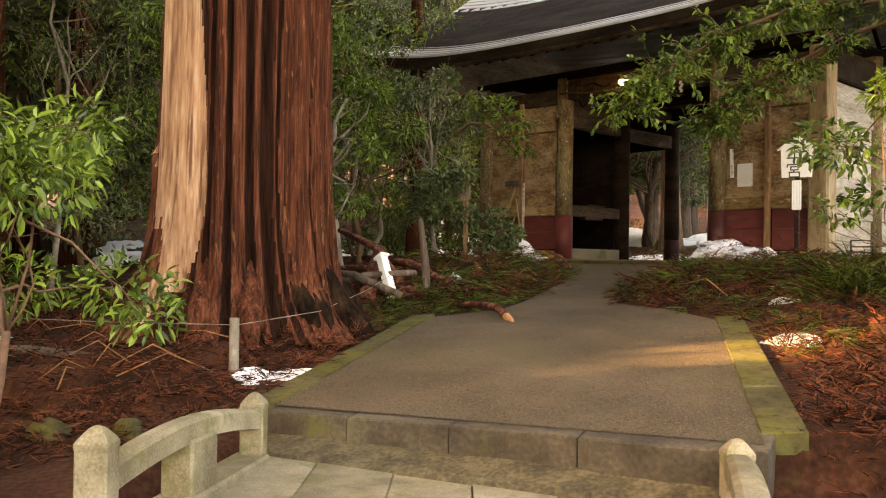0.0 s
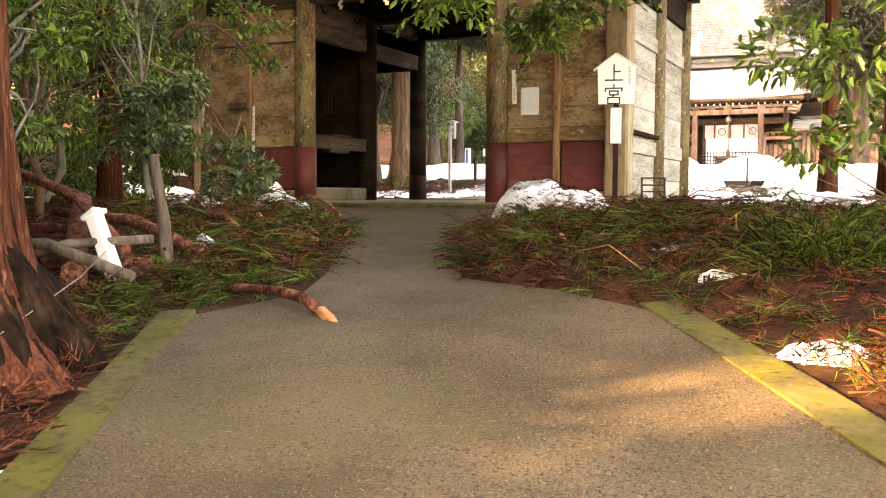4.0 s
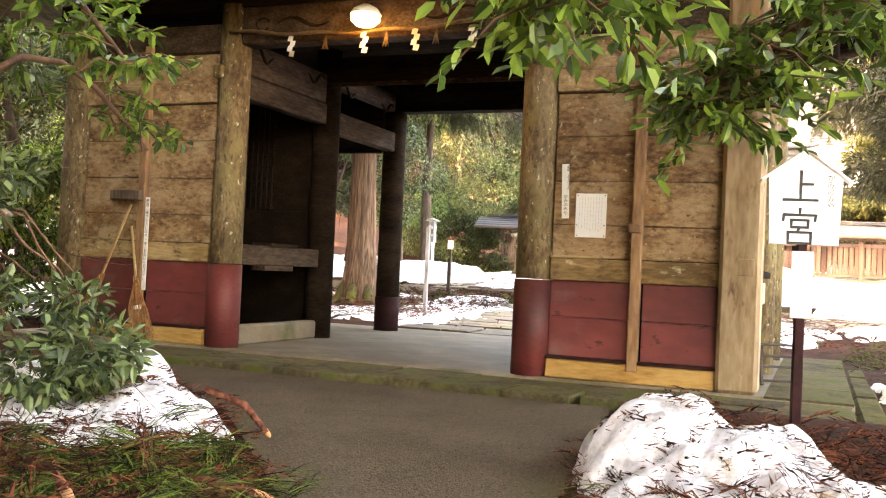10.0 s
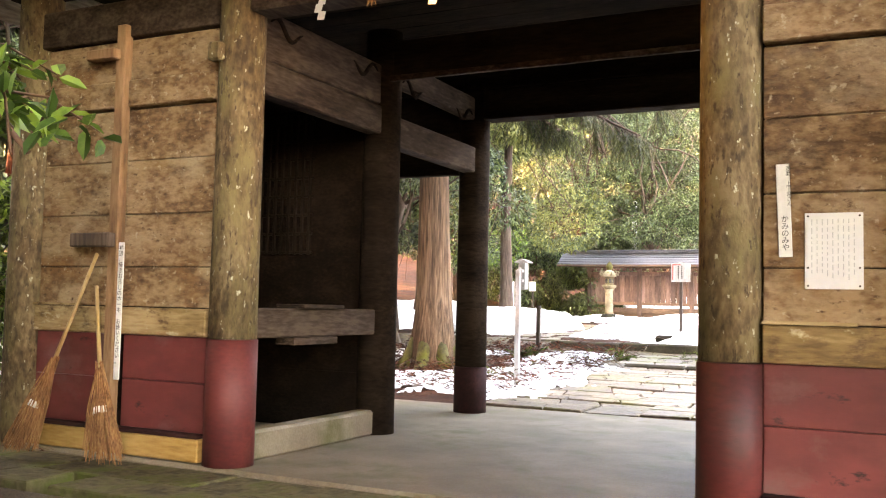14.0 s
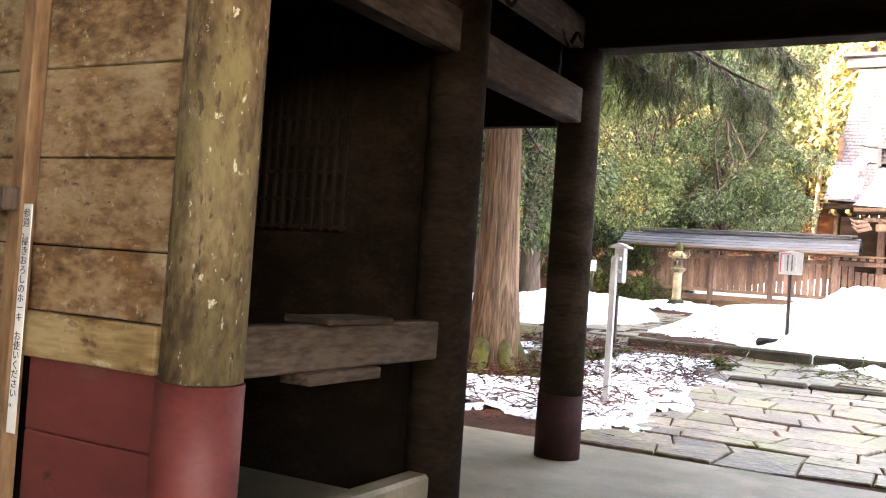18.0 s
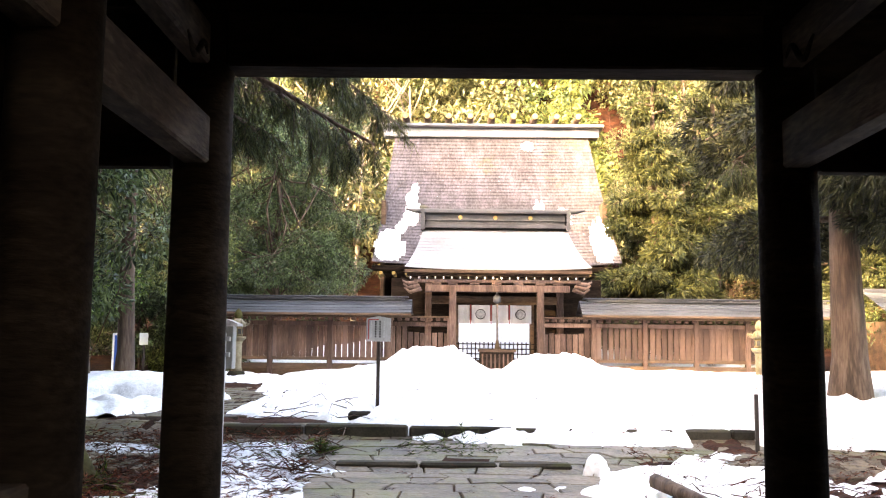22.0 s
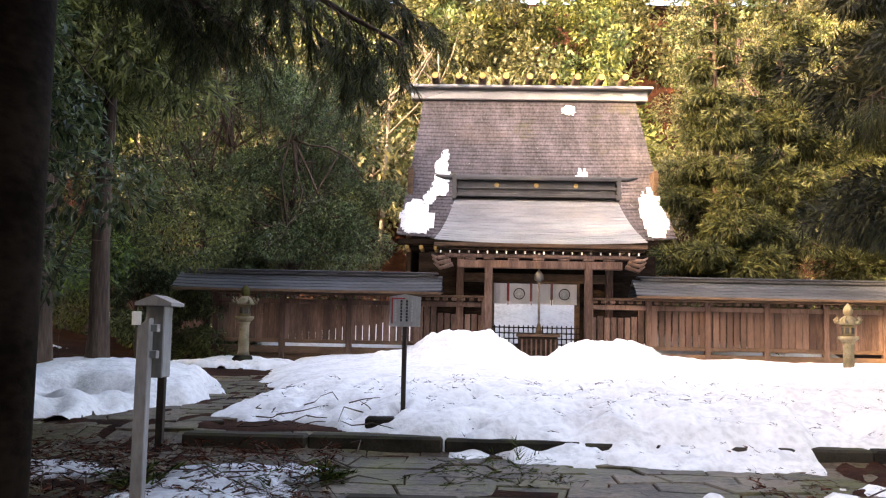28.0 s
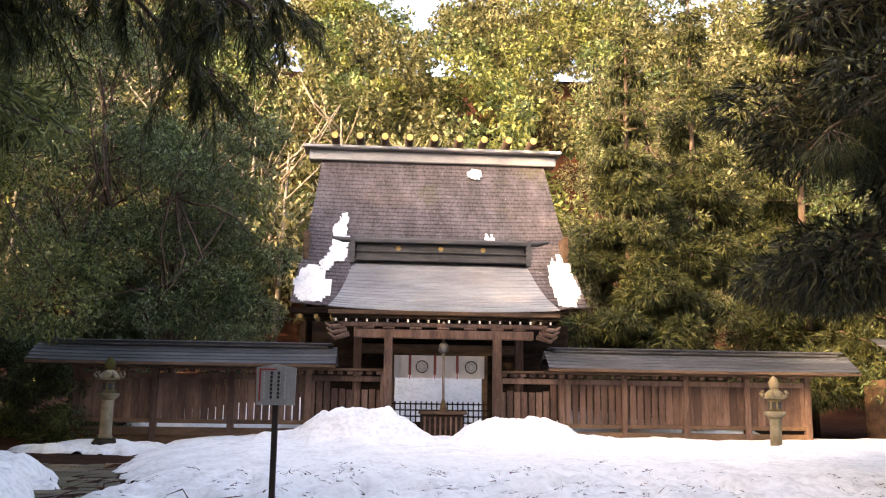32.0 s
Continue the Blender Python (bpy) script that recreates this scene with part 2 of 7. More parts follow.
overlay(BOARD, (0.42, 0.32, 0.215), 20, 0.59, 0.68, (0.9, 1, 1.0))
BOARD_GREY = mat("grey side boards", [(0.16, 0.13, 0.10), (0.29, 0.25, 0.205), (0.42, 0.375, 0.32)], 1.5, (1.5, 0.55, 3.2), 0.85, 0.4, 12, 0.5, random=0.14)
RAIL = mat("mossy timber rail", [(0.11, 0.062, 0.022), (0.24, 0.15, 0.062), (0.38, 0.27, 0.14)], 2.2, (0.6, 1, 3), 0.85, 0.45, 14, 0.5, random=0.2)
overlay(RAIL, (0.50, 0.42, 0.28), 9, 0.60, 0.70, (0.8, 1, 1.4))
overlay(RAIL, (0.09, 0.045, 0.018), 8, 0.54, 0.66, (0.7, 1, 1.3))
SILL = mat("ochre timber sill", [(0.18, 0.08, 0.02), (0.34, 0.18, 0.05), (0.44, 0.26, 0.09)], 1.8, (0.6, 1, 3), 0.8, 0.4, 16, 0.5, random=0.1)
PILLAR = mat("lichened timber pillar", [(0.05, 0.028, 0.013), (0.125, 0.08, 0.038), (0.215, 0.15, 0.08)], 3.6, (1.6, 1.6, 0.75), 0.85, 0.6, 20, 0.8, random=0.1)
overlay(PILLAR, (0.17, 0.13, 0.055), 4.0, 0.48, 0.66, (1.5, 1.5, 0.5))
overlay(PILLAR, (0.07, 0.04, 0.02), 7.0, 0.55, 0.70, (1.5, 1.5, 0.7))
overlay(PILLAR, (0.06, 0.035, 0.018), 30, 0.57, 0.64, (1, 1, 0.35))
overlay(PILLAR, (0.50, 0.46, 0.34), 26.0, 0.62, 0.67, (1, 1, 0.6))
POST_PALE = mat("pale corner post", [(0.13, 0.075, 0.034), (0.23, 0.155, 0.085), (0.33, 0.25, 0.16)], 2.2, (1.6, 1.6, 0.35), 0.8, 0.4, 16, 0.5)
overlay(POST_PALE, (0.30, 0.14, 0.035), 2.2, 0.54, 0.68, (1, 1, 0.35))
overlay(POST_PALE, (0.10, 0.055, 0.028), 9, 0.58, 0.68, (1.5, 1.5, 0.4))
RED = mat("faded red paint", [(0.045, 0.011, 0.010), (0.092, 0.017, 0.016), (0.145, 0.027, 0.024)], 1.6, (0.6, 1, 1.4), 0.58, 0.25, 30, 0.3, random=0.12, spec=0.3)
RED_PANEL = mat("faded red metal panel", [(0.075, 0.021, 0.02), (0.13, 0.029, 0.027), (0.195, 0.043, 0.04)], 1.4, (0.6, 1, 1.2), 0.42, 0.2, 9, 0.3, random=0.1)
overlay(RED_PANEL, (0.17, 0.085, 0.075), 2.6, 0.56, 0.74, (0.7, 1, 1.0))
overlay(RED_PANEL, (0.03, 0.012, 0.010), 11, 0.62, 0.70, (0.5, 1, 1.0))
DARK_RED = mat("dark maroon paint", [(0.012, 0.005, 0.005), (0.026, 0.008, 0.008), (0.042, 0.013, 0.012)], 3, rough=0.8, bump=0.2, spec=0.15)
BATTEN = mat("brown batten", [(0.12, 0.06, 0.03), (0.24, 0.13, 0.065), (0.34, 0.2, 0.105)], 2.2, (2, 2, 0.4), 0.8, 0.4, 20, 0.5, random=0.1)
BEAM = mat("aged beam timber", [(0.016, 0.0095, 0.0065), (0.043, 0.027, 0.019), (0.085, 0.06, 0.044)], 2.4, (1.6, 0.5, 2.6), 0.9, 0.5, 18, 0.6, random=0.12, spec=0.2)
overlay(BEAM, (0.095, 0.072, 0.054), 5, 0.58, 0.72, (1, 0.5, 1.5))
# darker than BEAM: inner gate timbers carry their shade in this colour
BEAM_DARK = mat("dark and shaded timber", [(0.008, 0.005, 0.0035), (0.018, 0.012, 0.0085), (0.034, 0.023, 0.017)], 2.0, (0.5, 1.5, 2.5), 0.95, 0.4, 18, 0.5, random=0.12, spec=0.06)
# near-black: the alcoves' shade is put into the board colour
PLANK_DARK = mat("shaded interior boards", [(0.005, 0.0035, 0.0025), (0.010, 0.0065, 0.0045), (0.02, 0.0125, 0.0085)], 2.0, (1.5, 0.4, 2.5), 0.95, 0.3, 18, 0.5, random=0.15, spec=0.05)
COPPER = mat("grey copper roofing", [(0.19, 0.19, 0.20), (0.27, 0.27, 0.285), (0.36, 0.36, 0.37)], 1.2, (0.5, 1, 1), 0.5, 0.1, 30, 0.3, random=0.15, metal=0.2)
COPPER_DARK = mat("dark copper ridge", [(0.035, 0.035, 0.038), (0.06, 0.06, 0.063), (0.09, 0.088, 0.088)], 2.0, rough=0.5, bump=0.15, metal=0.2)
THATCH = mat("cypress bark roofing", [(0.048, 0.040, 0.043), (0.082, 0.070, 0.076), (0.13, 0.115, 0.124)], 1.6, (1.2, 0.5, 0.5), 0.95, 0.9, 14, 0.8, random=0.04)
overlay(THATCH, (0.085, 0.08, 0.035), 0.7, 0.6, 0.75)
overlay(THATCH, (0.5, 0.49, 0.5), 5.0, 0.68, 0.72, (0.6, 1, 1))
FENCE = mat("brown fence boards", [(0.045, 0.024, 0.017), (0.095, 0.054, 0.039), (0.165, 0.104, 0.08)], 2.0, (2, 2, 0.35), 0.85, 0.35, 18, 0.5, random=0.3)
FENCE_DARK = mat("dark fence timber", [(0.04, 0.022, 0.013), (0.09, 0.052, 0.03), (0.15, 0.09, 0.055)], 2.0, (0.4, 2, 2), 0.85, 0.35, 18, 0.5, random=0.15)
ROOF_TIN = mat("slate grey sheet roofing", [(0.032, 0.033, 0.038), (0.06, 0.062, 0.07), (0.11, 0.112, 0.122)], 1.5, (0.3, 1, 1), 0.5, 0.1, 30, 0.35, random=0.2, metal=0.1)
# white paint made greyer, its shade put into the colour
WHITE_SHADED = mat("white paint in shade", [(0.22, 0.215, 0.21), (0.32, 0.315, 0.305), (0.42, 0.41, 0.40)], 3.0, (2, 2, 0.6), 0.75, 0.2, 30, 0.4, random=0.05)
ROOF_GATE = mat("pale weathered roof copper", [(0.30, 0.31, 0.32), (0.42, 0.43, 0.44), (0.54, 0.55, 0.56)], 1.2, (0.5, 1, 1), 0.45, 0.1, 30, 0.3, random=0.15, metal=0.15)
WHITE = mat("white paint", [(0.62, 0.60, 0.56), (0.74, 0.72, 0.68), (0.82, 0.80, 0.77)], 2.0, rough=0.7, bump=0.1, random=0.05)
PAPER = mat("white paper", [(0.70, 0.69, 0.66), (0.78, 0.77, 0.74)], 2.0, rough=0.8, bump=0.05)
CLOTH = mat("white cotton curtain", [(0.66, 0.64, 0.63), (0.78, 0.76, 0.75)], 3.0, rough=0.9, bump=0.2)
ROPE = mat("grey hemp rope", [(0.08, 0.06, 0.045), (0.16, 0.125, 0.10), (0.24, 0.2, 0.165)], 14, rough=0.9, bump=0.5)
INK = mat("black ink", [(0.012, 0.012, 0.013), (0.02, 0.02, 0.02)], 3.0, rough=0.6, bump=0)
PALE_INK = mat("faded grey ink", [(0.42, 0.42, 0.41), (0.52, 0.52, 0.5)], 3.0, rough=0.7, bump=0)
RED_INK = mat("red lacquer", [(0.30, 0.03, 0.03), (0.42, 0.05, 0.045)], 3.0, rough=0.5, bump=0)
BLUE = mat("blue paint", [(0.03, 0.10, 0.36), (0.05, 0.14, 0.44)], 3.0, rough=0.5, bump=0)
STRAW = mat("straw rope", [(0.06, 0.034, 0.016), (0.13, 0.078, 0.036)], 12.0, rough=0.9, bump=0.4)
TWIG_BROOM = mat("broom twigs", [(0.10, 0.04, 0.015), (0.24, 0.105, 0.04), (0.36, 0.19, 0.08)], 10, (2, 2, 0.4), 0.9, 0.3, 40)
BAMBOO = mat("bamboo handle", [(0.26, 0.16, 0.06), (0.40, 0.27, 0.12)], 6, rough=0.5, bump=0.15)
IRON = mat("rusty dark iron", [(0.02, 0.014, 0.011), (0.05, 0.032, 0.024)], 8, rough=0.7, bump=0.2)
STEEL = mat("galvanised steel", [(0.40, 0.41, 0.43), (0.55, 0.56, 0.57)], 5, rough=0.4, bump=0.05, metal=0.7)
GOLD = mat("gilt fitting", [(0.32, 0.2, 0.06), (0.5, 0.34, 0.12)], 6, rough=0.5, bump=0, metal=0.3)
FLAG = mat("brown flagstone", [(0.050, 0.033, 0.019), (0.10, 0.07, 0.043), (0.17, 0.126, 0.082)], 2.4, rough=0.55, bump=0.9, bump_scale=18, fine=0.8, random=0.35, spec=0.4)
overlay(FLAG, (0.10, 0.095, 0.025), 1.3, 0.5, 0.66)
overlay(FLAG, (0.035, 0.024, 0.016), 5.0, 0.56, 0.66)
SPLIT_WOOD = mat("fresh split wood", [(0.36, 0.13, 0.05), (0.55, 0.24, 0.10), (0.70, 0.40, 0.2)], 5, (0.4, 1, 1), 0.8, 0.4, 25)
BRANCH_RED = mat("red cedar branch", [(0.028, 0.010, 0.007), (0.105, 0.032, 0.02), (0.23, 0.088, 0.052)], 7, (1, 1, 1), 0.9, 1.0, 26, 0.8, spec=0.15)
overlay(BRANCH_RED, (0.02, 0.009, 0.006), 16, 0.55, 0.64)
glow = bpy.data.materials.new("lamp glow")
glow.use_nodes = True
ge = glow.node_tree.nodes["Principled BSDF"]
ge.inputs["Base Color"].default_value = (0.9, 0.85, 0.7, 1)
ge.inputs["Emission Color"].default_value = (1.0, 0.66, 0.26, 1)
ge.inputs["Emission Strength"].default_value = 0.9

# ---------- mesh helpers ----------


def obj(name, bm, material, smooth=False):
    me = bpy.data.meshes.new(name)
    bm.normal_update()
    bm.to_mesh(me)
    bm.free()
    me.materials.append(material)
    if smooth:
        for p in me.polygons:
            p.use_smooth = True
    return new(name, me)


def part(name, bm, material, parent, label="", smooth=False):
    """One mesh object under a thing or a part, in the parent's own coordinates."""
    ob = obj(name, bm, material, smooth)
    ob.parent = parent
    if label:
        ob["label"] = label
    return ob


def thing(name, label, category, at=(0, 0, 0), rz=0.0, group="", kind=""):
    e = new(name)
    e.empty_display_size = 0.1
    e.matrix_world = pose(at[0], at[1], at[2], 0, 0, rz)
    return tagged(e, label, category, group, kind)


def box(x0, x1, y0, y1, z0, z1, bevel=0.006, bm=None, m=None):
    bm = bm or bmesh.new()
    mat4 = Matrix.Translation(((x0 + x1) / 2, (y0 + y1) / 2, (z0 + z1) / 2)) @ Matrix.Diagonal((abs(x1 - x0), abs(y1 - y0), abs(z1 - z0), 1))
    g = bmesh.ops.create_cube(bm, size=1, matrix=(m @ mat4) if m else mat4)
    if bevel:
        es = list({e for v in g["verts"] for e in v.link_edges})
        bmesh.ops.bevel(bm, geom=es, offset=min(bevel, 0.45 * min(abs(x1 - x0), abs(y1 - y0), abs(z1 - z0))), segments=1, affect="EDGES")
    return bm


def tube(pts, radii, sides=8, bm=None, cap=True, wob=0.0, rnd=None):
    """A tapering round limb through points."""
    bm = bm or bmesh.new()
    rings = []
    n = len(pts)
    for i, (p, r) in enumerate(zip(pts, radii)):
        p = Vector(p)
        d = (Vector(pts[min(i + 1, n - 1)]) - Vector(pts[max(i - 1, 0)])).normalized()
        up = Vector((0, 0, 1)) if abs(d.z) < 0.9 else Vector((1, 0, 0))
        a = d.cross(up).normalized()
        b = d.cross(a).normalized()
        ring = []
        for k in range(sides):
            t = 2 * math.pi * k / sides
            rr = r * (1 + (rnd.uniform(-wob, wob) if rnd else 0))
            ring.append(bm.verts.new(p + (a * math.cos(t) + b * math.sin(t)) * rr))
        rings.append(ring)
    for r0, r1 in zip(rings, rings[1:]):
        for k in range(sides):
            f = bm.faces.new((r0[k], r0[(k + 1) % sides], r1[(k + 1) % sides], r1[k]))
            f.smooth = True
    if cap:
        bm.faces.new(rings[0])
        bm.faces.new(list(reversed(rings[-1])))
    bmesh.ops.recalc_face_normals(bm, faces=bm.faces)
    return bm


def raw(name, verts, faces, material, parent=None, smooth=False):
    me = bpy.data.meshes.new(name)
    me.from_pydata([tuple(v) for v in verts], [], [tuple(f) for f in faces])
    me.materials.append(material)
    if smooth:
        me.polygons.foreach_set("use_smooth", [True] * len(me.polygons))
    me.update()
    ob = new(name, me)
    if parent:
        ob.parent = parent
    return ob


def fast(name, verts, nper, material, parent=None):
    """Many separate faces of nper corners each, from an array (faces, nper, 3)."""
    v = np.asarray(verts, np.float32).reshape(-1, 3)
    nf = len(v) // nper
    me = bpy.data.meshes.new(name)
    me.vertices.add(len(v))
    me.vertices.foreach_set("co", v.ravel())
    me.loops.add(len(v))
    me.loops.foreach_set("vertex_index", np.arange(len(v), dtype=np.int32))
    me.polygons.add(nf)
    me.polygons.foreach_set("loop_start", np.arange(nf, dtype=np.int32) * nper)
    me.materials.append(material)
    me.update(calc_edges=True)
    ob = new(name, me)
    if parent:
        ob.parent = parent
    return ob


def unit(v):
    return v / np.maximum(1e-9, np.linalg.norm(v, axis=-1, keepdims=True))


def leaves(centres, rng, length, width, droop=0.3, spread=1.0, out=None, simple=False):
    """Pointed leaves, each folded along its rib: an array of two faces a leaf, of four corners (simple: three)."""
    c = np.asarray(centres, float)
    n = len(c)
    d = rng.normal(size=(n, 3)) * spread
    if out is not None:
        d = d + out
    d[:, 2] -= droop
    d = unit(d)
    side = unit(np.cross(d, rng.normal(size=(n, 3)) * 0.4 + np.array([0, 0, 1.0])))
    nor = np.cross(side, d)
    L = (length * rng.uniform(0.65, 1.25, n))[:, None]
    W = (width * rng.uniform(0.7, 1.2, n))[:, None]
    a, tip = c, c + d * L - nor * L * 0.12
    l1, r1 = c + d * L * 0.42 + side * W * 0.5 + nor * W * 0.12, c + d * L * 0.42 - side * W * 0.5 + nor * W * 0.12
    if simple:
        return np.stack([np.stack([a, r1, tip], 1), np.stack([a, tip, l1], 1)], 1).reshape(-1, 3)
    lo, hi = c + d * L * 0.25, c + d * L * 0.66 - nor * L * 0.03
    up = nor * W * 0.12
    q = np.stack([np.stack([a, lo - side * W * 0.40 + up, hi - side * W * 0.42 + up, tip], 1), np.stack([a, tip, hi + side * W * 0.42 + up, lo + side * W * 0.40 + up], 1)], 1)
    return q.reshape(-1, 3)


def ground_profile(y):
    return np.interp(y, [-60, -13, -10.6, -7.4, -5, -3, -1.2, 4, 7.2, 8.95, 9.1, 10.95, 11.15, 13, 24, 40, 48, 60, 70, 80, 110, 170], [-1.6, -1.25, -1.03, -0.64, -0.38, -0.2, -0.11, -0.02, 0.1, 0.15, 0.22, 0.29, 0.45, 0.55, 0.68, 1.6, 5.0, 15, 24, 30, 40, 52])


def bump_at(x, y, cx, cy, r, h):
    return h * np.exp(-(((x - cx) / r) ** 2 + ((y - cy) / r) ** 2))


PATH_L = [(4.285, -10.285), (2.66, -7.4), (2.95, -6.7), (2.74, -6.1), (2.1, -4.75), (1.48, -3.77), (0.85, -3.1), (0.2, -2.4), (-1.1, -1.75), (-2.7, -0.98)]
PATH_R = [(7.06, -9.56), (5.2, -6.6), (4.5, -6.2), (3.76, -5.98), (3.0, -4.5), (2.8, -3.85), (2.7, -3.2), (2.66, -2.7), (2.55, -1.7), (2.45, -0.98)]


def path_dist(x, y):
    """Roughly how far outside the paved path a place lies (negative inside)."""
    yl = [p[1] for p in PATH_L]
    yr = [p[1] for p in PATH_R]
    xl = np.interp(y, yl, [p[0] for p in PATH_L])
    xr = np.interp(y, yr, [p[0] for p in PATH_R])
    return np.maximum(xl - x, x - xr)


def ground_z(x, y):
    x, y = np.asarray(x, float), np.asarray(y, float)
    z = ground_profile(y)
    z = z + np.clip(-8 - x, 0, 60) * 0.13 * np.clip((y + 6) / 12, 0, 1)
    near = (y < -0.9) & (y > -11)
    out = path_dist(x, y)
    rise = np.clip(out - np.where(y < -6.2, 0.5, 0.0), 0, 0.8) / 0.8
    z = z + np.where(near, rise * 0.10, 0)
    z = z - np.where(near & (out < -0.05), 0.06, 0)
    z = z + np.where(y < -0.9, bump_at(x, y, 0.6, -5.1, 1.0, 0.16) + bump_at(x, y, 4.6, -4.5, 1.0, 0.08) + bump_at(x, y, 1.9, -8.9, 1.5, 0.12) * np.clip((out - 0.5) / 0.6, 0, 1), 0)
    q = (x - 4.55) * 0.955 + (y + 10.62) * 0.296
    under = np.clip((-10.10 + 0.31 * (x - 4.55) - y) / 0.2, 0, 1) * np.clip((y + 22) / 3, 0, 1)
    z = z - under * np.where((q > -0.1) & (q < 4.5), 0.45, 0.08)
    return z

# ---------- ground ----------
gx = np.unique(np.concatenate([np.linspace(-400, -60, 14), np.linspace(-60, -14, 24), np.linspace(-14, -5, 24), np.arange(-5, 10, 0.14), np.linspace(10, 20, 26), np.linspace(20, 70, 22), np.linspace(70, 400, 12)]))
gy = np.unique(np.concatenate([np.linspace(-400, -50, 14), np.linspace(-50, -18, 16), np.arange(-18, -1, 0.14), np.arange(-1, 13, 0.3), np.linspace(13, 30, 30), np.linspace(30, 120, 46), np.linspace(120, 500, 16)]))
GX, GY = np.meshgrid(gx, gy)
GZ = ground_z(GX, GY)
rg = np.random.default_rng(5)
fade = np.clip((path_dist(GX, GY) - np.where(GY < -6.2, 0.5, 0)) / 0.3, 0, 1) * (np.abs(GY) < 30) * (GY < 30)
fade = fade * np.where((GY > -1.2) & (GY < 4.6) & (np.abs(GX) < 4.4), 0, 1)
GZ = GZ + fade * rg.normal(size=GZ.shape) * 0.022
nx, ny = len(gx), len(gy)
gv = np.stack([GX, GY, GZ], -1).reshape(-1, 3)
gf = [(j * nx + i, j * nx + i + 1, (j + 1) * nx + i + 1, (j + 1) * nx + i) for j in range(ny - 1) for i in range(nx - 1)]
ground = raw("ground", gv, gf, SOIL, smooth=True)
tagged(ground, "forest soil strewn with red cedar litter and moss", "ground", kind="structure")

# ---------- paved path ----------


def ribbon(name, left, right, lift, material, steps=5, across=8):
    """A paved strip between two edges, following the ground's slope."""
    lv, rv = [], []
    for (a, b) in zip(zip(left, left[1:]), zip(right, right[1:])):
        for k in range(steps):
            t = k / steps
            lv.append(Vector(a[0]).lerp(Vector(a[1]), t))
            rv.append(Vector(b[0]).lerp(Vector(b[1]), t))
    lv.append(Vector(left[-1])), rv.append(Vector(right[-1]))
    vs = []
    for p, q in zip(lv, rv):
        for k in range(across + 1):
            m = p.lerp(q, k / across)
            vs.append((m.x, m.y, float(ground_profile(m.y)) + lift))
    w = across + 1
    fs = [(j * w + i, j * w + i + 1, (j + 1) * w + i + 1, (j + 1) * w + i) for j in range(len(lv) - 1) for i in range(across)]
    return raw(name, vs, fs, material, smooth=True)


road = tagged(ribbon("path", PATH_L, PATH_R, 0.03, ASPHALT), "worn grey asphalt path sloping up to the gate", "path", kind="structure")


def slab(corners, thick, material, name, parent, lift=0.0, inset=0.008, profile=ground_profile):
    """A flat stone with its own edges, following the ground's slope."""
    c = Vector((sum(p[0] for p in corners) / len(corners), sum(p[1] for p in corners) / len(corners)))
    bm = bmesh.new()
    top, rim, low = [], [], []
    for p in corners:
        v = Vector(p[:2])
        d = (c - v).normalized()
        z = float(profile(v.y)) + lift
        a, b = v + d * inset, v + d * (inset + 0.012)
        rim.append(bm.verts.new((a.x, a.y, z - 0.01)))
        top.append(bm.verts.new((b.x, b.y, z)))
        low.append(bm.verts.new((a.x, a.y, z - thick)))
    n = len(corners)
    bm.faces.new(top)
    for k in range(n):
        bm.faces.new((rim[k], rim[(k + 1) % n], top[(k + 1) % n], top[k]))
        bm.faces.new((low[k], low[(k + 1) % n], rim[(k + 1) % n], rim[k]))
    bmesh.ops.recalc_face_normals(bm, faces=bm.faces)
    return part(name, bm, material, parent)


kerb_rng = random.Random(3)
for side, a, b, w in (("l", (4.36, -10.36), (2.60, -7.3), -0.24), ("r", (6.97, -9.42), (5.08, -6.45), 0.24)):
    kerb = thing("kerb", "low flush stone kerb overgrown with yellow-green moss", "kerb", kind="structure")
    d = (Vector(b) - Vector(a)).normalized()
    nrm = Vector((d.y, -d.x)) * (1 if w > 0 else -1)
    s, length = 0.0, (Vector(b) - Vector(a)).length
    while s < length:
        e = min(length, s + kerb_rng.uniform(0.8, 1.2))
        p0, p1 = Vector(a) + d * s, Vector(a) + d * e
        slab([p0, p1, p1 + nrm * 0.21, p0 + nrm * 0.21], 0.11, MOSSY, "kerbstone", kerb, lift=0.042 + kerb_rng.uniform(-0.003, 0.003), inset=0.002)
        s = e

# ---------- bridge ----------
STEP_STONE = mat("brown worn step stone", [(0.026, 0.017, 0.010), (0.055, 0.039, 0.024), (0.10, 0.075, 0.05)], 2.5, rough=0.9, bump=0.6, bump_scale=40, random=0.15)
overlay(STEP_STONE, (0.07, 0.07, 0.014), 2.2, 0.56, 0.7)
SILL_MOSS = mat("earth and moss", [(0.03, 0.021, 0.011), (0.068, 0.05, 0.024), (0.12, 0.092, 0.048)], 6, rough=0.95, bump=0.8, bump_scale=40, fine=0.7)
bridge = thing("stone_bridge", "low granite bridge with arched side rails, mossy", "bridge", (0, 0, 0))
EDGE_L, EDGE_R = Vector((4.55, -10.62)), Vector((7.2, -9.8))
BACK = Vector((0.70, -0.72))
step_rng = random.Random(8)
STEP_L, STEP_R = Vector((4.33, -10.38)), Vector((7.12, -9.65))
across = [0.0, 0.21, 0.44, 0.69, 1.0]
for k in range(4):
    p0, p1 = STEP_L.lerp(STEP_R, across[k]), STEP_L.lerp(STEP_R, across[k + 1])
    n0, n1 = p0 + Vector((-0.12, 0.34)), p1 + Vector((-0.12, 0.34))
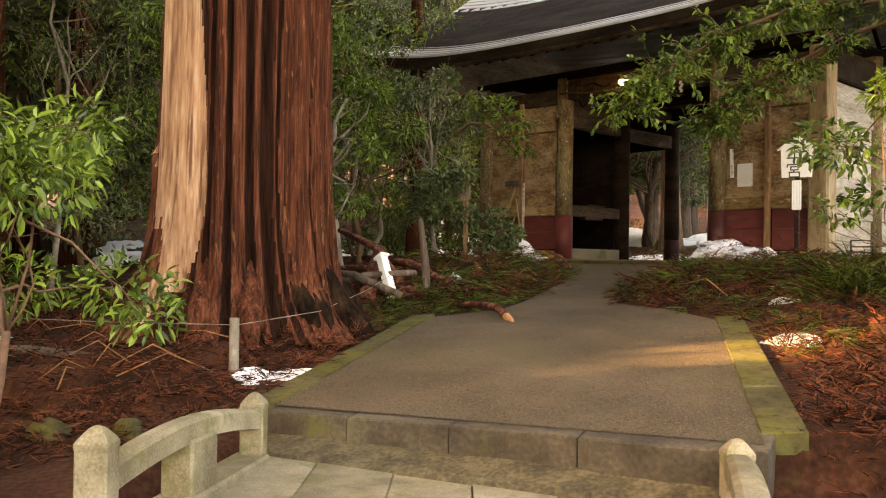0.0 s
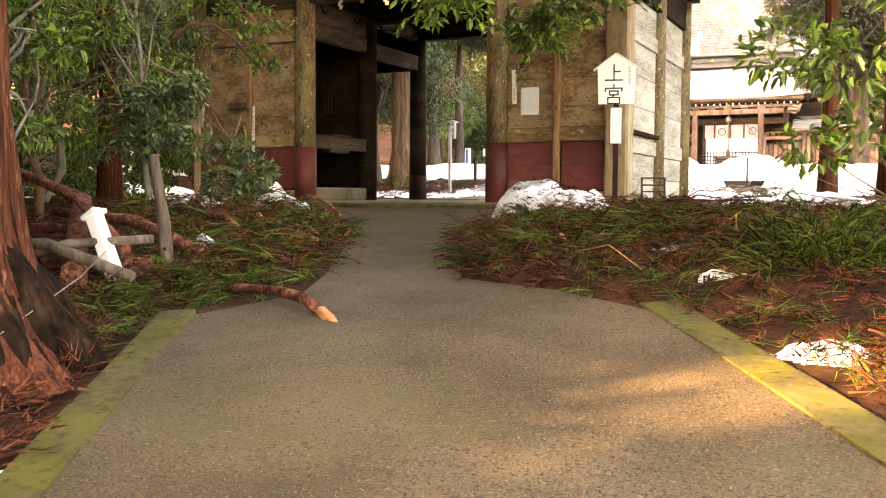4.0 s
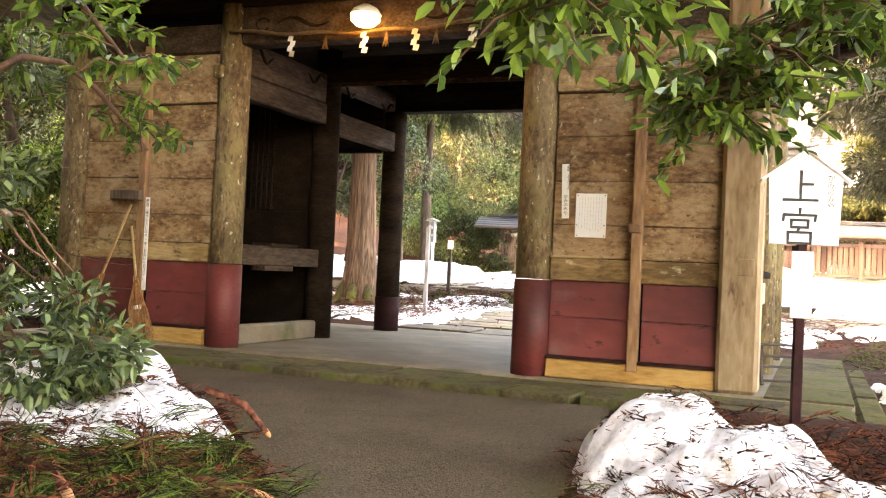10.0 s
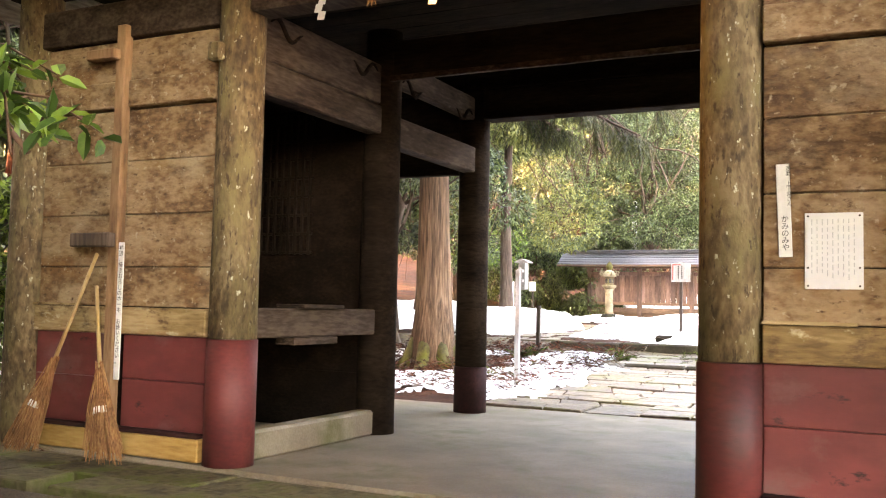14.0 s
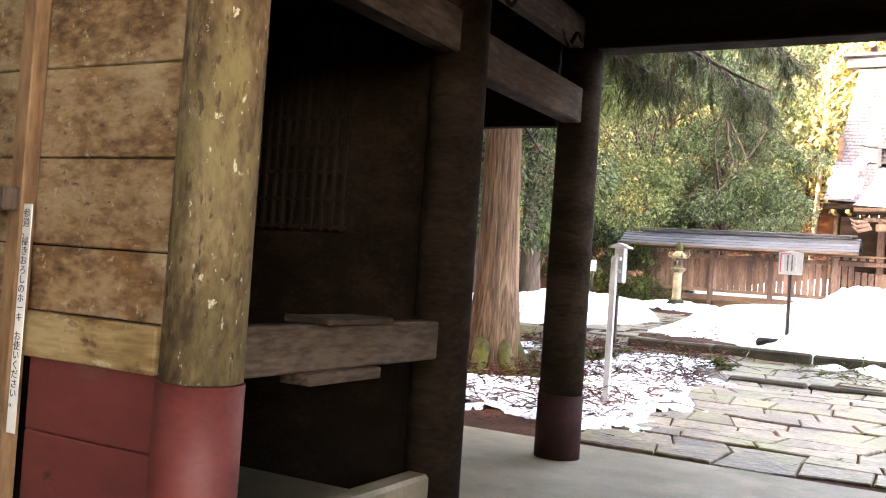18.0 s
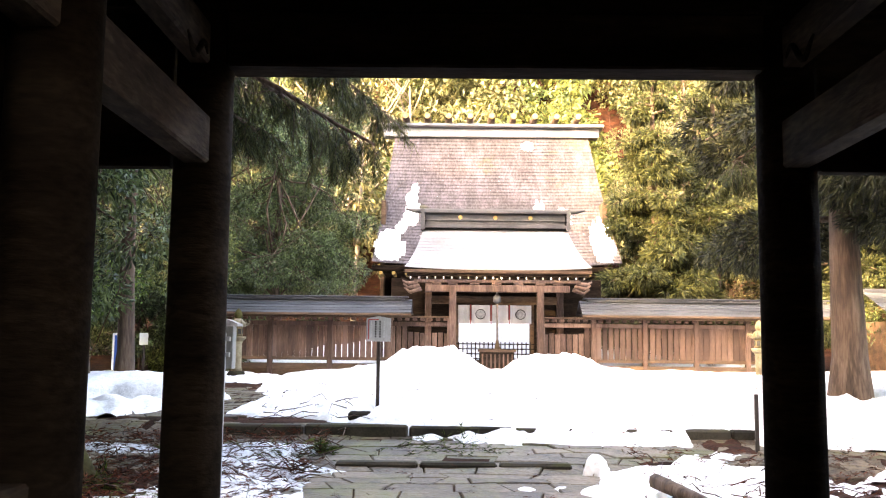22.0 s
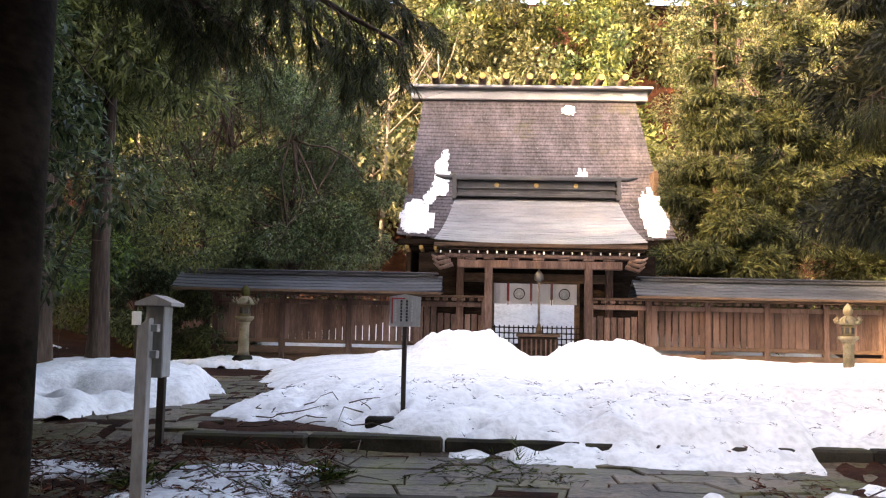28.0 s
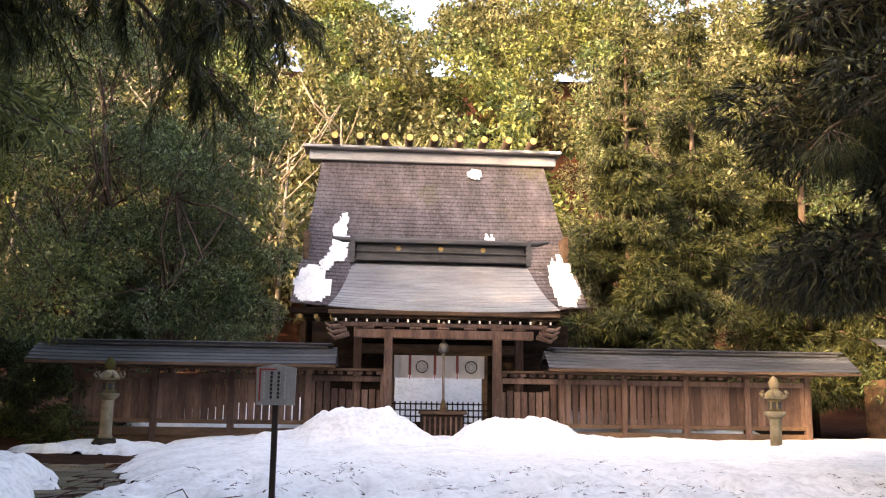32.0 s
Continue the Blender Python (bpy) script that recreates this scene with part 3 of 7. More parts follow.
    mid = (p0 + p1) / 2 + Vector((0.01, -0.03)) * step_rng.uniform(-0.4, 1.0)
    slab([p0, mid, p1, n1, n0], 0.26, STEP_STONE, "step_stone", bridge, lift=0.026 - step_rng.uniform(0.0, 0.004), inset=0.004)
# mossy sill between the step and the deck
bm = bmesh.new()
rows = []
for k in range(41):
    t = k / 40
    a, b = STEP_L.lerp(STEP_R, t), EDGE_L.lerp(EDGE_R, t)
    row = []
    for j in range(9):
        p = (a + Vector((-0.03, 0.05))).lerp(b + Vector((0.03, -0.03)), j / 8)
        z = (-1.10 + 0.06 * t) * (1 - j / 8) + (-1.165 + 0.035 * t) * (j / 8) + 0.012 * noise.noise(Vector((p.x * 6, p.y * 6, 1))) - (0.03 if j == 8 else 0)
        row.append(bm.verts.new((p.x, p.y, z)))
    rows.append(row)
for r0, r1 in zip(rows, rows[1:]):
    for j in range(8):
        bm.faces.new((r0[j], r0[j + 1], r1[j + 1], r1[j]))
bmesh.ops.recalc_face_normals(bm, faces=bm.faces)
part("mossy_sill", bm, SILL_MOSS, bridge, "brown earth and moss against the step", smooth=True)
cuts = [0.0, 0.17, 0.34, 0.5, 0.66, 0.83, 1.0]
for k in range(6):
    for r in range(5):
        p0, p1 = EDGE_L.lerp(EDGE_R, cuts[k]) + BACK * (r * 1.5 + 0.02), EDGE_L.lerp(EDGE_R, cuts[k + 1]) + BACK * (r * 1.5 + 0.02)
        slab([p0 + BACK * 1.5, p1 + BACK * 1.5, p1, p0], 0.16, STONE, "deck_slab", bridge, lift=step_rng.uniform(-0.006, 0.006), inset=0.007, profile=lambda y: -1.16)


def bridge_post(x, y, z0, top, rz):
    bm = bmesh.new()
    m = pose(x, y, 0, 0, 0, rz)
    w = 0.062
    prof = [(w, z0), (w, top - 0.075), (w * 1.08, top - 0.065), (w * 0.95, top - 0.045), (w * 0.35, top), (0.004, top + 0.004)]
    rings = [[bm.verts.new(m @ Vector((sx * r, sy * r, z))) for sx, sy in ((-1, -1), (1, -1), (1, 1), (-1, 1))] for r, z in prof]
    for r0, r1 in zip(rings, rings[1:]):
        for k in range(4):
            bm.faces.new((r0[k], r0[(k + 1) % 4], r1[(k + 1) % 4], r1[k]))
    bm.faces.new(rings[0]), bm.faces.new(rings[-1])
    bmesh.ops.bevel(bm, geom=list(bm.edges), offset=0.008, segments=1, affect="EDGES")
    bmesh.ops.recalc_face_normals(bm, faces=bm.faces)
    part("post", bm, STONE, bridge)


def arch_rail(a, b, za, zb, rise):
    """A curved stone rail beam between two posts."""
    a, b = Vector(a), Vector(b)
    d = (b - a).normalized()
    nrm = Vector((-d.y, d.x)) * 0.055
    for k0, k1 in ((0, 6), (6, 11)):
        bm = bmesh.new()
        rows = []
        for k in range(k0, k1 + 1):
            t = k / 11
            p = a.lerp(b, t)
            z = za + (zb - za) * t + rise * math.sin(math.pi * min(1, 0.12 + 0.8 * t))
            rows.append([bm.verts.new((p.x + s * nrm.x, p.y + s * nrm.y, z + h)) for s, h in ((-1, -0.05), (1, -0.05), (1, 0.035), (0.55, 0.052), (-0.55, 0.052), (-1, 0.035))])
        for r0, r1 in zip(rows, rows[1:]):
            for k in range(6):
                bm.faces.new((r0[k], r0[(k + 1) % 6], r1[(k + 1) % 6], r1[k]))
        bm.faces.new(rows[0]), bm.faces.new(rows[-1])
        bmesh.ops.recalc_face_normals(bm, faces=bm.faces)
        part("rail", bm, STONE, bridge, smooth=False)
    m = a.lerp(b, 0.5)
    ang = math.degrees(math.atan2(d.y, d.x))
    part("rail_support", box(-0.14, 0.14, -0.075, 0.075, -1.2, (za + zb) / 2 + rise * 0.7, 0.012, m=pose(m.x, m.y, 0, 0, 0, ang)), STONE, bridge)
    part("kerb_beam", box(-(b - a).length / 2, (b - a).length / 2, -0.10, 0.10, -1.28, -1.12, 0.015, m=pose(m.x, m.y, 0, 0, 0, ang)), STONE, bridge)


PN, PF = (5.70, -12.02), (4.74, -10.72)
bridge_post(*PN, -1.25, -0.70, -47)
bridge_post(*PF, -1.25, -0.80, -47)
arch_rail(PN, PF, -0.94, -0.97, 0.11)
QN, QF = (7.95, -11.35), (7.03, -9.76)
bridge_post(*QF, -1.25, -0.83, -47)
arch_rail(QN, QF, -0.92, -0.97, 0.10)

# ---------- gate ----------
# dark like the alcove boards, with the shade in the colour
LATTICE = mat("shaded lattice bars", [(0.007, 0.005, 0.003), (0.013, 0.009, 0.006), (0.022, 0.015, 0.011)], 3, rough=0.9, bump=0.2, spec=0.1)
COLX, COLY = (-3.45, -1.55, 1.55, 3.24), (0.0, 1.83, 3.67)
platform = thing("gate_platform", "raised concrete gate floor edged with mossy stone", "platform", kind="structure")
part("floor", box(-4.1, 4.05, -0.16, 4.3, -0.3, 0.0, 0.02), CONCRETE, platform)
cr = random.Random(12)
for sx in range(-8, 6):
    for row, (ya, yb) in enumerate(((-0.98, -0.6), (-0.6, -0.17))):
        x0, x1 = sx * 0.62 + 0.35 + row * 0.2 + cr.uniform(-0.1, 0.1), sx * 0.62 + 0.97 + row * 0.2 + cr.uniform(-0.1, 0.1)
        x0, x1 = max(-4.1, x0), min(4.05, x1)
        if x1 - x0 > 0.1:
            za = cr.uniform(-0.028, -0.012)
            slab([(x0, ya), (x1, ya + cr.uniform(-0.02, 0.02)), (x1 + cr.uniform(-0.06, 0.06), yb), (x0 + cr.uniform(-0.06, 0.06), yb)], 0.2, APRON, "apron_slab", platform, lift=za, inset=0.005, profile=lambda y: 0.0)
for x0, x1 in ((2.5, 3.1), (3.1, 3.62), (3.62, 4.06)):
    part("kerbstone", box(x0 + 0.006, x1 - 0.006, -1.12, -0.985, -0.4, -0.035, 0.03), MOSSY, platform)
for k in range(5):
    part("apron_slab", box(3.42, 4.045, -0.15 + k * 0.88, 0.71 + k * 0.88, -0.02, 0.006, 0.004), APRON, platform)
for k in range(6):
    part("kerbstone", box(4.06, 4.26, -1.0 + k * 0.9, -0.12 + k * 0.9, -0.4, -0.03 - 0.01 * (k % 2), 0.03), MOSSY, platform)
    part("kerbstone", box(-4.3, -4.105, -1.0 + k * 0.9, -0.12 + k * 0.9, -0.4, -0.04 - 0.01 * (k % 2), 0.03), STONE_DARK, platform)

gate = thing("shrine_gate", "old timber shrine gate with red-painted lower walls and copper roof", "gate")


def col(x, y, red, z1=3.3, r=0.155, material=None, base=0.0):
    bm = bmesh.new()
    tube([(x, y, base + red), (x, y, (base + z1) / 2), (x, y, z1)], [r, r * 0.985, r * 0.96], 28, bm)
    c = part("pillar", bm, material or PILLAR, gate, smooth=False)
    if red:
        part("painted_foot", tube([(x, y, 0.0), (x, y, red - 0.004)], [r + 0.008, r + 0.008], 28), RED if y < 1 else DARK_RED, c, "faded red painted pillar foot")
    return c


for x in COLX:
    for y in COLY:
        outer = abs(x) > 2
        if outer and y == 0:
            continue
        # inner pillars behind the front row get the dark copy, shade in colour
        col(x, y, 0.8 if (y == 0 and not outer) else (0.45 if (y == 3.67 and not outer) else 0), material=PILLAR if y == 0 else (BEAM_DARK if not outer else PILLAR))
col(-3.45, 0, 0, r=0.16)
part("corner_post", box(3.06, 3.37, -0.16, 0.16, 0, 3.2, 0.03), POST_PALE, gate)
part("tenon_cover", box(3.2, 3.32, -0.172, -0.162, 0.9, 1.03, 0.004), POST_PALE, gate)


def front_bay(x0, x1, mid, mat_board):
    """One boarded side bay of the gate's front: sill, red panels, rail, boards, head."""
    part("sill_beam", box(x0, x1, -0.11, 0.10, 0.005, 0.155, 0.008), SILL, gate)
    part("drip_board", box(x0, x1, -0.125, -0.02, 0.157, 0.18, 0.004), DARK_RED, gate)
    for za, zb in ((0.182, 0.50), (0.503, 0.80)):
        for xa, xb in ((x0, mid - 0.05), (mid + 0.05, x1)):
            part("red_panel", box(xa + 0.002, xb, -0.045, 0.0, za, zb, 0.004), RED_PANEL, gate)
    part("middle_rail", box(x0, x1, -0.085, 0.02, 0.803, 0.985, 0.008), RAIL, gate)
    part("rail_cap", box(x0, x0 + 0.42, -0.1, -0.02, 0.988, 1.005, 0.003), RAIL, gate)
    z = 0.99
    for h in (0.27, 0.36, 0.37, 0.36):
        part("wall_board", box(x0 + 0.001, x1 - 0.001, -0.05 + 0.004 * (int(z * 10) % 2), 0.0, z + 0.002, z + h - 0.003, 0.006), mat_board, gate)
        z += h
    part("head_rail", box(x0, x1, -0.085, 0.02, z + 0.012, z + 0.2, 0.008), BOARD, gate)
    part("wall_board", box(x0, x1, -0.05, 0.0, z + 0.203, 2.84, 0.006), mat_board, gate)
    part("tie_beam", box(x0 - 0.1, x1 + 0.1, -0.09, 0.09, 2.85, 3.12, 0.01), BEAM, gate)
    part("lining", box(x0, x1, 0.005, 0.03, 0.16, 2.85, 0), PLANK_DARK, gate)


front_bay(-3.29, -1.71, -2.5, BOARD)
front_bay(1.71, 3.058, 2.42, BOARD)


def batten(x, z0, z1, pegs):
    b = part("batten", box(x - 0.042, x + 0.042, -0.135, -0.062, z0, z1, 0.006), BATTEN, gate)
    for z, l, w in pegs:
        part("peg", box(x - l, x + w, -0.20, -0.115, z - 0.035, z + 0.035, 0.008), BATTEN, b)


batten(-2.5, 0.16, 2.93, ((2.72, 0.26, 0.0),))
batten(2.42, 0.10, 2.93, ((1.235, 0.06, 0.05), (2.56, 0.07, 0.07)))
for x in (-1.62, 1.56):
    part("tenon_block", box(x - 0.05, x + 0.05, -0.21, -0.14, 2.58, 2.70, 0.012), PILLAR, gate)
for s in (-1, 1):
    x = 1.55 * s
    part("lower_cross_beam", box(x - 0.07, x + 0.07, 0.13, 1.70, 2.43, 2.66, 0.012), BEAM, gate)
    part("upper_cross_beam", box(x - 0.055, x + 0.055, 0.13, 1.70, 2.672, 3.0, 0.012), BEAM, gate)
    part("lower_cross_beam", box(x - 0.07, x + 0.07, 1.96, 3.54, 2.37, 2.62, 0.012), BEAM, gate)
    part("upper_cross_beam", box(x - 0.055, x + 0.055, 1.96, 3.54, 2.9, 3.12, 0.012), BEAM, gate)
    for y0, y1 in ((0.13, 1.70), (1.96, 3.54)):
        for k, (yy, sw) in enumerate(((y0 + 0.32, 1), (y1 - 0.32, -1))):
            bm = bmesh.new()
            pts = []
            for i in range(13):
                t = i / 12
                pts.append((x - s * 0.062, yy + sw * (-0.24 + 0.36 * t), 2.93 + 0.05 * math.sin(t * 7.5) - 0.05 * t))
            tube(pts, [0.006 + 0.012 * math.sin(math.pi * i / 12) for i in range(13)], 6, bm)
            part("carved_scroll", bm, BEAM_DARK, gate)
    # guardian alcove: bench beam, plinth, boards darkened to carry its shade
    part("alcove_beam", box(x - 0.06, x + 0.06, 0.14, 1.69, 0.80, 1.0, 0.01), BEAM, gate)
    part("alcove_plinth", box(x - 0.07, x + 0.07, 0.14, 1.69, 0.0, 0.2, 0.02), CONCRETE, gate)
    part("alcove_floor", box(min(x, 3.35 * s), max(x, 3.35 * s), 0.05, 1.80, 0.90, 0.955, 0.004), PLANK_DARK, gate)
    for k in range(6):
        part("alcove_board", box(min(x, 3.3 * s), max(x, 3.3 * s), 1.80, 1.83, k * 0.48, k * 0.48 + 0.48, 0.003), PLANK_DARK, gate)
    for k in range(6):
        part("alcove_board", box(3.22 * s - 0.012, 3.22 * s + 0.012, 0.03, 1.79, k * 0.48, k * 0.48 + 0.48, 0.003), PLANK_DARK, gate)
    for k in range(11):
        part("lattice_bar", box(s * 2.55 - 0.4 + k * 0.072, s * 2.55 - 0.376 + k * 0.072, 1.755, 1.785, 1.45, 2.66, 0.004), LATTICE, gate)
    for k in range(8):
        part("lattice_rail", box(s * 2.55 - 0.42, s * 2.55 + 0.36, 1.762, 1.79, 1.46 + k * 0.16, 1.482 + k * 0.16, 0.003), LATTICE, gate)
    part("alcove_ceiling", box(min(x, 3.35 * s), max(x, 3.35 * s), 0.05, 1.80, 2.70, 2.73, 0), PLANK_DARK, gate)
# shelf with a low tray on the alcove beam
part("alcove_tray", box(-1.66, -1.42, 0.6, 1.12, 1.003, 1.03, 0.004), BEAM, gate)
part("alcove_tray", box(-1.62, -1.46, 0.55, 1.10, 0.745, 0.797, 0.004), BEAM, gate)
# beams across the passage
part("front_beam", box(-1.42, 1.42, -0.11, 0.11, 2.90, 3.26, 0.015), BEAM, gate)
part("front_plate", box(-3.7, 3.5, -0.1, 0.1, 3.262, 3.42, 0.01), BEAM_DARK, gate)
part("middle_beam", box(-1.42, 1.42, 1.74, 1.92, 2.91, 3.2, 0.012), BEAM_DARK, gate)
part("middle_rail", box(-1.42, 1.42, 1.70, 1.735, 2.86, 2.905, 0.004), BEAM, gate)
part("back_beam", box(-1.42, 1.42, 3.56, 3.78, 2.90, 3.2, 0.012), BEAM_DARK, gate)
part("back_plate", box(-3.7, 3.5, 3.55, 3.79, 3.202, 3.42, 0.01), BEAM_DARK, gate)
for s in (-1, 1):
    for sx in (0, 1):
        pts = []
        for i in range(17):
            t = i / 16
            pts.append((s * (1.02 - 0.55 * t) + 0.1 * sx * s, -0.118, 3.08 + 0.055 * math.sin(t * 6.0 + sx * 1.4) * (1 - 0.3 * t)))
        if sx == 0:
            part("carved_scroll", tube(pts, [0.006 + 0.016 * math.sin(math.pi * i / 16) ** 2 for i in range(17)], 6), BEAM_DARK, gate)
    ring = [(s * 1.18 + 0.07 * math.cos(a), -0.116, 3.08 + 0.06 * math.sin(a)) for a in np.linspace(0.4, 5.6, 14)]
    part("carved_scroll", tube(ring, [0.010] * 14, 6), BEAM_DARK, gate)
# side walls
for s, x in ((-1, -3.45), (1, 3.24)):
    for y0, y1 in ((0.16, 1.69), (1.97, 3.53)):
        z = 0.02
        for k, h in enumerate((0.3, 0.34, 0.2, 0.42, 0.42, 0.42, 0.2, 0.42)):
            wide = 0.07 if k in (2, 6) else 0.04
            part("side_board", box(x - wide, x + wide, y0, y1, z + 0.002, z + h - 0.003, 0.006), BOARD_GREY, gate)
            z += h
        part("side_plate", box(x - 0.09, x + 0.09, y0 - 0.1, y1 + 0.1, z, 3.2, 0.01), BEAM_DARK, gate)
# back half: inner side walls of the rear bays stay open; rear boards
for s in (-1, 1):
    x0, x1 = (-3.29, -1.71) if s < 0 else (1.71, 3.08)
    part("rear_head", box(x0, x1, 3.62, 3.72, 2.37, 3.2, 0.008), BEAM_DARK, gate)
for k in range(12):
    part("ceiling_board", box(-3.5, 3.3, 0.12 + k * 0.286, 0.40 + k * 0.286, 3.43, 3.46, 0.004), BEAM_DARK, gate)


def gate_roof():
    """A gabled copper roof with up-curved eaves: ribbed courses, thick edge, rafters below."""
    xs = np.linspace(-5.05, 4.85, 34)
    xm, half = -0.1, 4.95

    def height(t, x):
        u = abs((x - xm) / half)
        return 3.42 + 2.5 * (t ** 1.25) + 0.42 * u ** 3.2 * (1 - t * 0.6)

    for sgn, reach in ((-1, 3.75), (1, 2.6)):
        courses = 26
        for c in range(courses):
            t0, t1 = c / courses, (c + 1) / courses
            vs, fs = [], []
            for i, x in enumerate(xs):
                for t, dz in ((t0, 0.0), (t0, 0.022), (t1, 0.004)):
                    y = 1.83 + sgn * (reach * (1 - t))
                    vs.append((x, y, height(t, x) + dz + 0.12))
            for i in range(len(xs) - 1):
                a, b = i * 3, (i + 1) * 3
                fs += [(a, b, b + 1, a + 1), (a + 1, b + 1, b + 2, a + 2)]
            raw("roof_course", vs, fs, ROOF_GATE, gate)
        vs, fs = [], []
        for i, x in enumerate(xs):
            for t in (0, 1):
                y = 1.83 + sgn * (reach * (1 - t))
                vs.append((x, y, height(t, x) + 0.118))
                vs.append((x, y, height(t, x) - 0.03))
        for i in range(len(xs) - 1):
            a, b = i * 4, (i + 1) * 4
            fs += [(a, b, b + 1, a + 1), (a + 1, b + 1, b + 3, a + 3)]
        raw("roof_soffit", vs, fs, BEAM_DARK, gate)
        for x in np.linspace(-4.7, 4.5, 30):
            y0, y1 = 1.83 + sgn * (reach - 0.13), 1.83 + sgn * 1.7
            z0, z1 = height(0.03, x) - 0.08, 3.46 + 0.9
            part("rafter", tube([(x, y0, z0), (x, y1, z0 + (z1 - z0) * 0.85)], [0.042, 0.042], 4), BEAM_DARK, gate)
        y = 1.83 + sgn * (reach - 0.07)
        pts = [(x, y, height(0.0, x) - 0.02) for x in xs]
        part("eave_board", tube(pts, [0.06] * len(pts), 4), BEAM, gate)
    part("ridge", box(-4.9, 4.7, 1.6, 2.06, 6.0, 6.45, 0.04), COPPER_DARK, gate)
    for x in (-4.6, 4.4):
        bm = bmesh.new()
        vs = [bm.verts.new(p) for p in ((x, -0.3, 4.0), (x, 1.83, 6.0), (x, 3.96, 4.0), (x, 3.9, 3.4), (x, -0.24, 3.4))]
        bm.faces.new(vs)
        part("gable_board", bm, BOARD_GREY, gate)


gate_roof()

# ---------- shrine behind the gate ----------
shrine = thing("shrine_hall", "old shrine hall with steep bark roof and porch, patches of snow", "shrine")


def roof_slope(name, x0a, x1a, y0, z0, x0b, x1b, y1, z1, courses, material, parent, sag=0.0, thick=0.03, nx=14):
    """A roof face of overlapping courses from eave (a) to ridge (b)."""
    for c in range(courses):
        t0, t1 = c / courses, (c + 1) / courses
        vs, fs = [], []
        for i in range(nx + 1):
            u = i / nx
            for t, dz in ((t0, 0.0), (t0, thick), (t1, 0.004)):
                x = (x0a + (x1a - x0a) * u) * (1 - t) + (x0b + (x1b - x0b) * u) * t
                lift = 0.25 * abs(2 * u - 1) ** 3 * (1 - t) * sag
                vs.append((x, y0 + (y1 - y0) * t, z0 + (z1 - z0) * t - sag * math.sin(math.pi * t) * 0.5 + dz + lift))
        for i in range(nx):
            a, b = i * 3, (i + 1) * 3
            fs += [(a, b, b + 1, a + 1), (a + 1, b + 1, b + 2, a + 2)]
        raw(name, vs, fs, material, parent)


# main hall roof
roof_slope("bark_course", -2.74, 5.18, 28.0, 4.15, -2.36, 4.85, 33.0, 9.55, 40, THATCH, shrine, 0.5, 0.035)
roof_slope("bark_course", -2.74, 5.18, 38.0, 4.15, -2.36, 4.85, 33.0, 9.55, 6, THATCH, shrine, 0.5, 0.05)
part("eave_edge", box(-2.74, 5.18, 27.98, 28.3, 4.0, 4.16, 0.02), BEAM_DARK, shrine)
part("roof_lining", box(-2.4, 4.5, 28.4, 37.6, 3.95, 4.0, 0), BEAM_DARK, shrine)
for x in np.linspace(-2.45, 4.55, 18):
    part("rafter", box(x - 0.05, x + 0.05, 27.9, 28.9, 3.86, 3.97, 0.008), GOLD if abs(x - 1) > 2.6 else BEAM_DARK, shrine)
part("ridge_box", box(-2.78, 5.25, 32.75, 33.25, 9.45, 9.8, 0.03), COPPER, shrine)
part("ridge_cap", box(-2.95, 5.4, 32.5, 33.5, 9.8, 9.9, 0.02), COPPER, shrine)
for k in range(9):
    x = -1.94 + k * 0.79
    lg = part("ridge_log", tube([(x, 32.0, 10.06), (x, 32.6, 10.06), (x, 33.4, 10.06), (x, 34.0, 10.06)], [0.12, 0.135, 0.135, 0.12], 14), BARK_DARK, shrine)
    part("gilt_cap", tube([(x, 31.96, 10.06), (x, 31.998, 10.06)], [0.105, 0.105], 14), GOLD, lg)
for x in (-2.5, 4.9):
    part("gable_end", box(x - 0.08, x + 0.08, 29.5, 36.5, 2.0, 6.5, 0.02), FENCE_DARK, shrine)
part("body", box(-1.9, 4.0, 29.5, 36.5, 0.6, 5.0, 0.02), FENCE_DARK, shrine)

# porch roof and box ridge
roof_slope("copper_course", -1.46, 3.52, 23.35, 3.62, -1.02, 3.10, 25.45, 5.0, 15, COPPER, shrine, 0.28, 0.02)
roof_slope("copper_course", -1.16, 3.22, 25.72, 4.75, -1.02, 3.10, 25.45, 5.0, 3, COPPER, shrine, 0.28, 0.02)
part("porch_ridge", box(-0.98, 3.06, 25.3, 25.6, 5.02, 5.42, 0.02), COPPER_DARK, shrine)
for z0, z1, w in ((5.0, 5.08, 0.24), (5.2, 5.24, 0.2), (5.42, 5.5, 0.3)):
    part("ridge_moulding", box(-1.06, 3.14, 25.45 - w, 25.45 + w, z0, z1, 0.01), COPPER_DARK, shrine)
bm = bmesh.new()
tube([(-1.55, 25.4, 5.56), (-1.3, 25.4, 5.51), (0.0, 25.4, 5.5), (2.1, 25.4, 5.5), (3.4, 25.4, 5.51), (3.65, 25.4, 5.56)], [0.03, 0.07, 0.08, 0.08, 0.07, 0.03], 6, bm)
part("ridge_cap", bm, COPPER_DARK, shrine)
for x in (0.03, 1.04, 2.05):
    part("gilt_crest", tube([(x, 25.28, 5.31), (x, 25.3, 5.31)], [0.06, 0.06], 14), GOLD, shrine)
for x in (-1.05, 3.13):
    for k in range(5):
        part("ridge_end_scroll", tube([(x, 25.15, 5.0 + k * 0.12), (x, 25.75, 5.0 + k * 0.12)], [0.07, 0.07], 8), COPPER_DARK, shrine)
part("porch_eave", box(-1.46, 3.52, 23.33, 23.5, 3.53, 3.62, 0.01), FENCE_DARK, shrine)
part("porch_eave_lath", box(-1.4, 3.46, 23.40, 23.55, 3.46, 3.525, 0.008), BEAM, shrine)
for k in range(22):
    x = -1.3 + k * 0.22
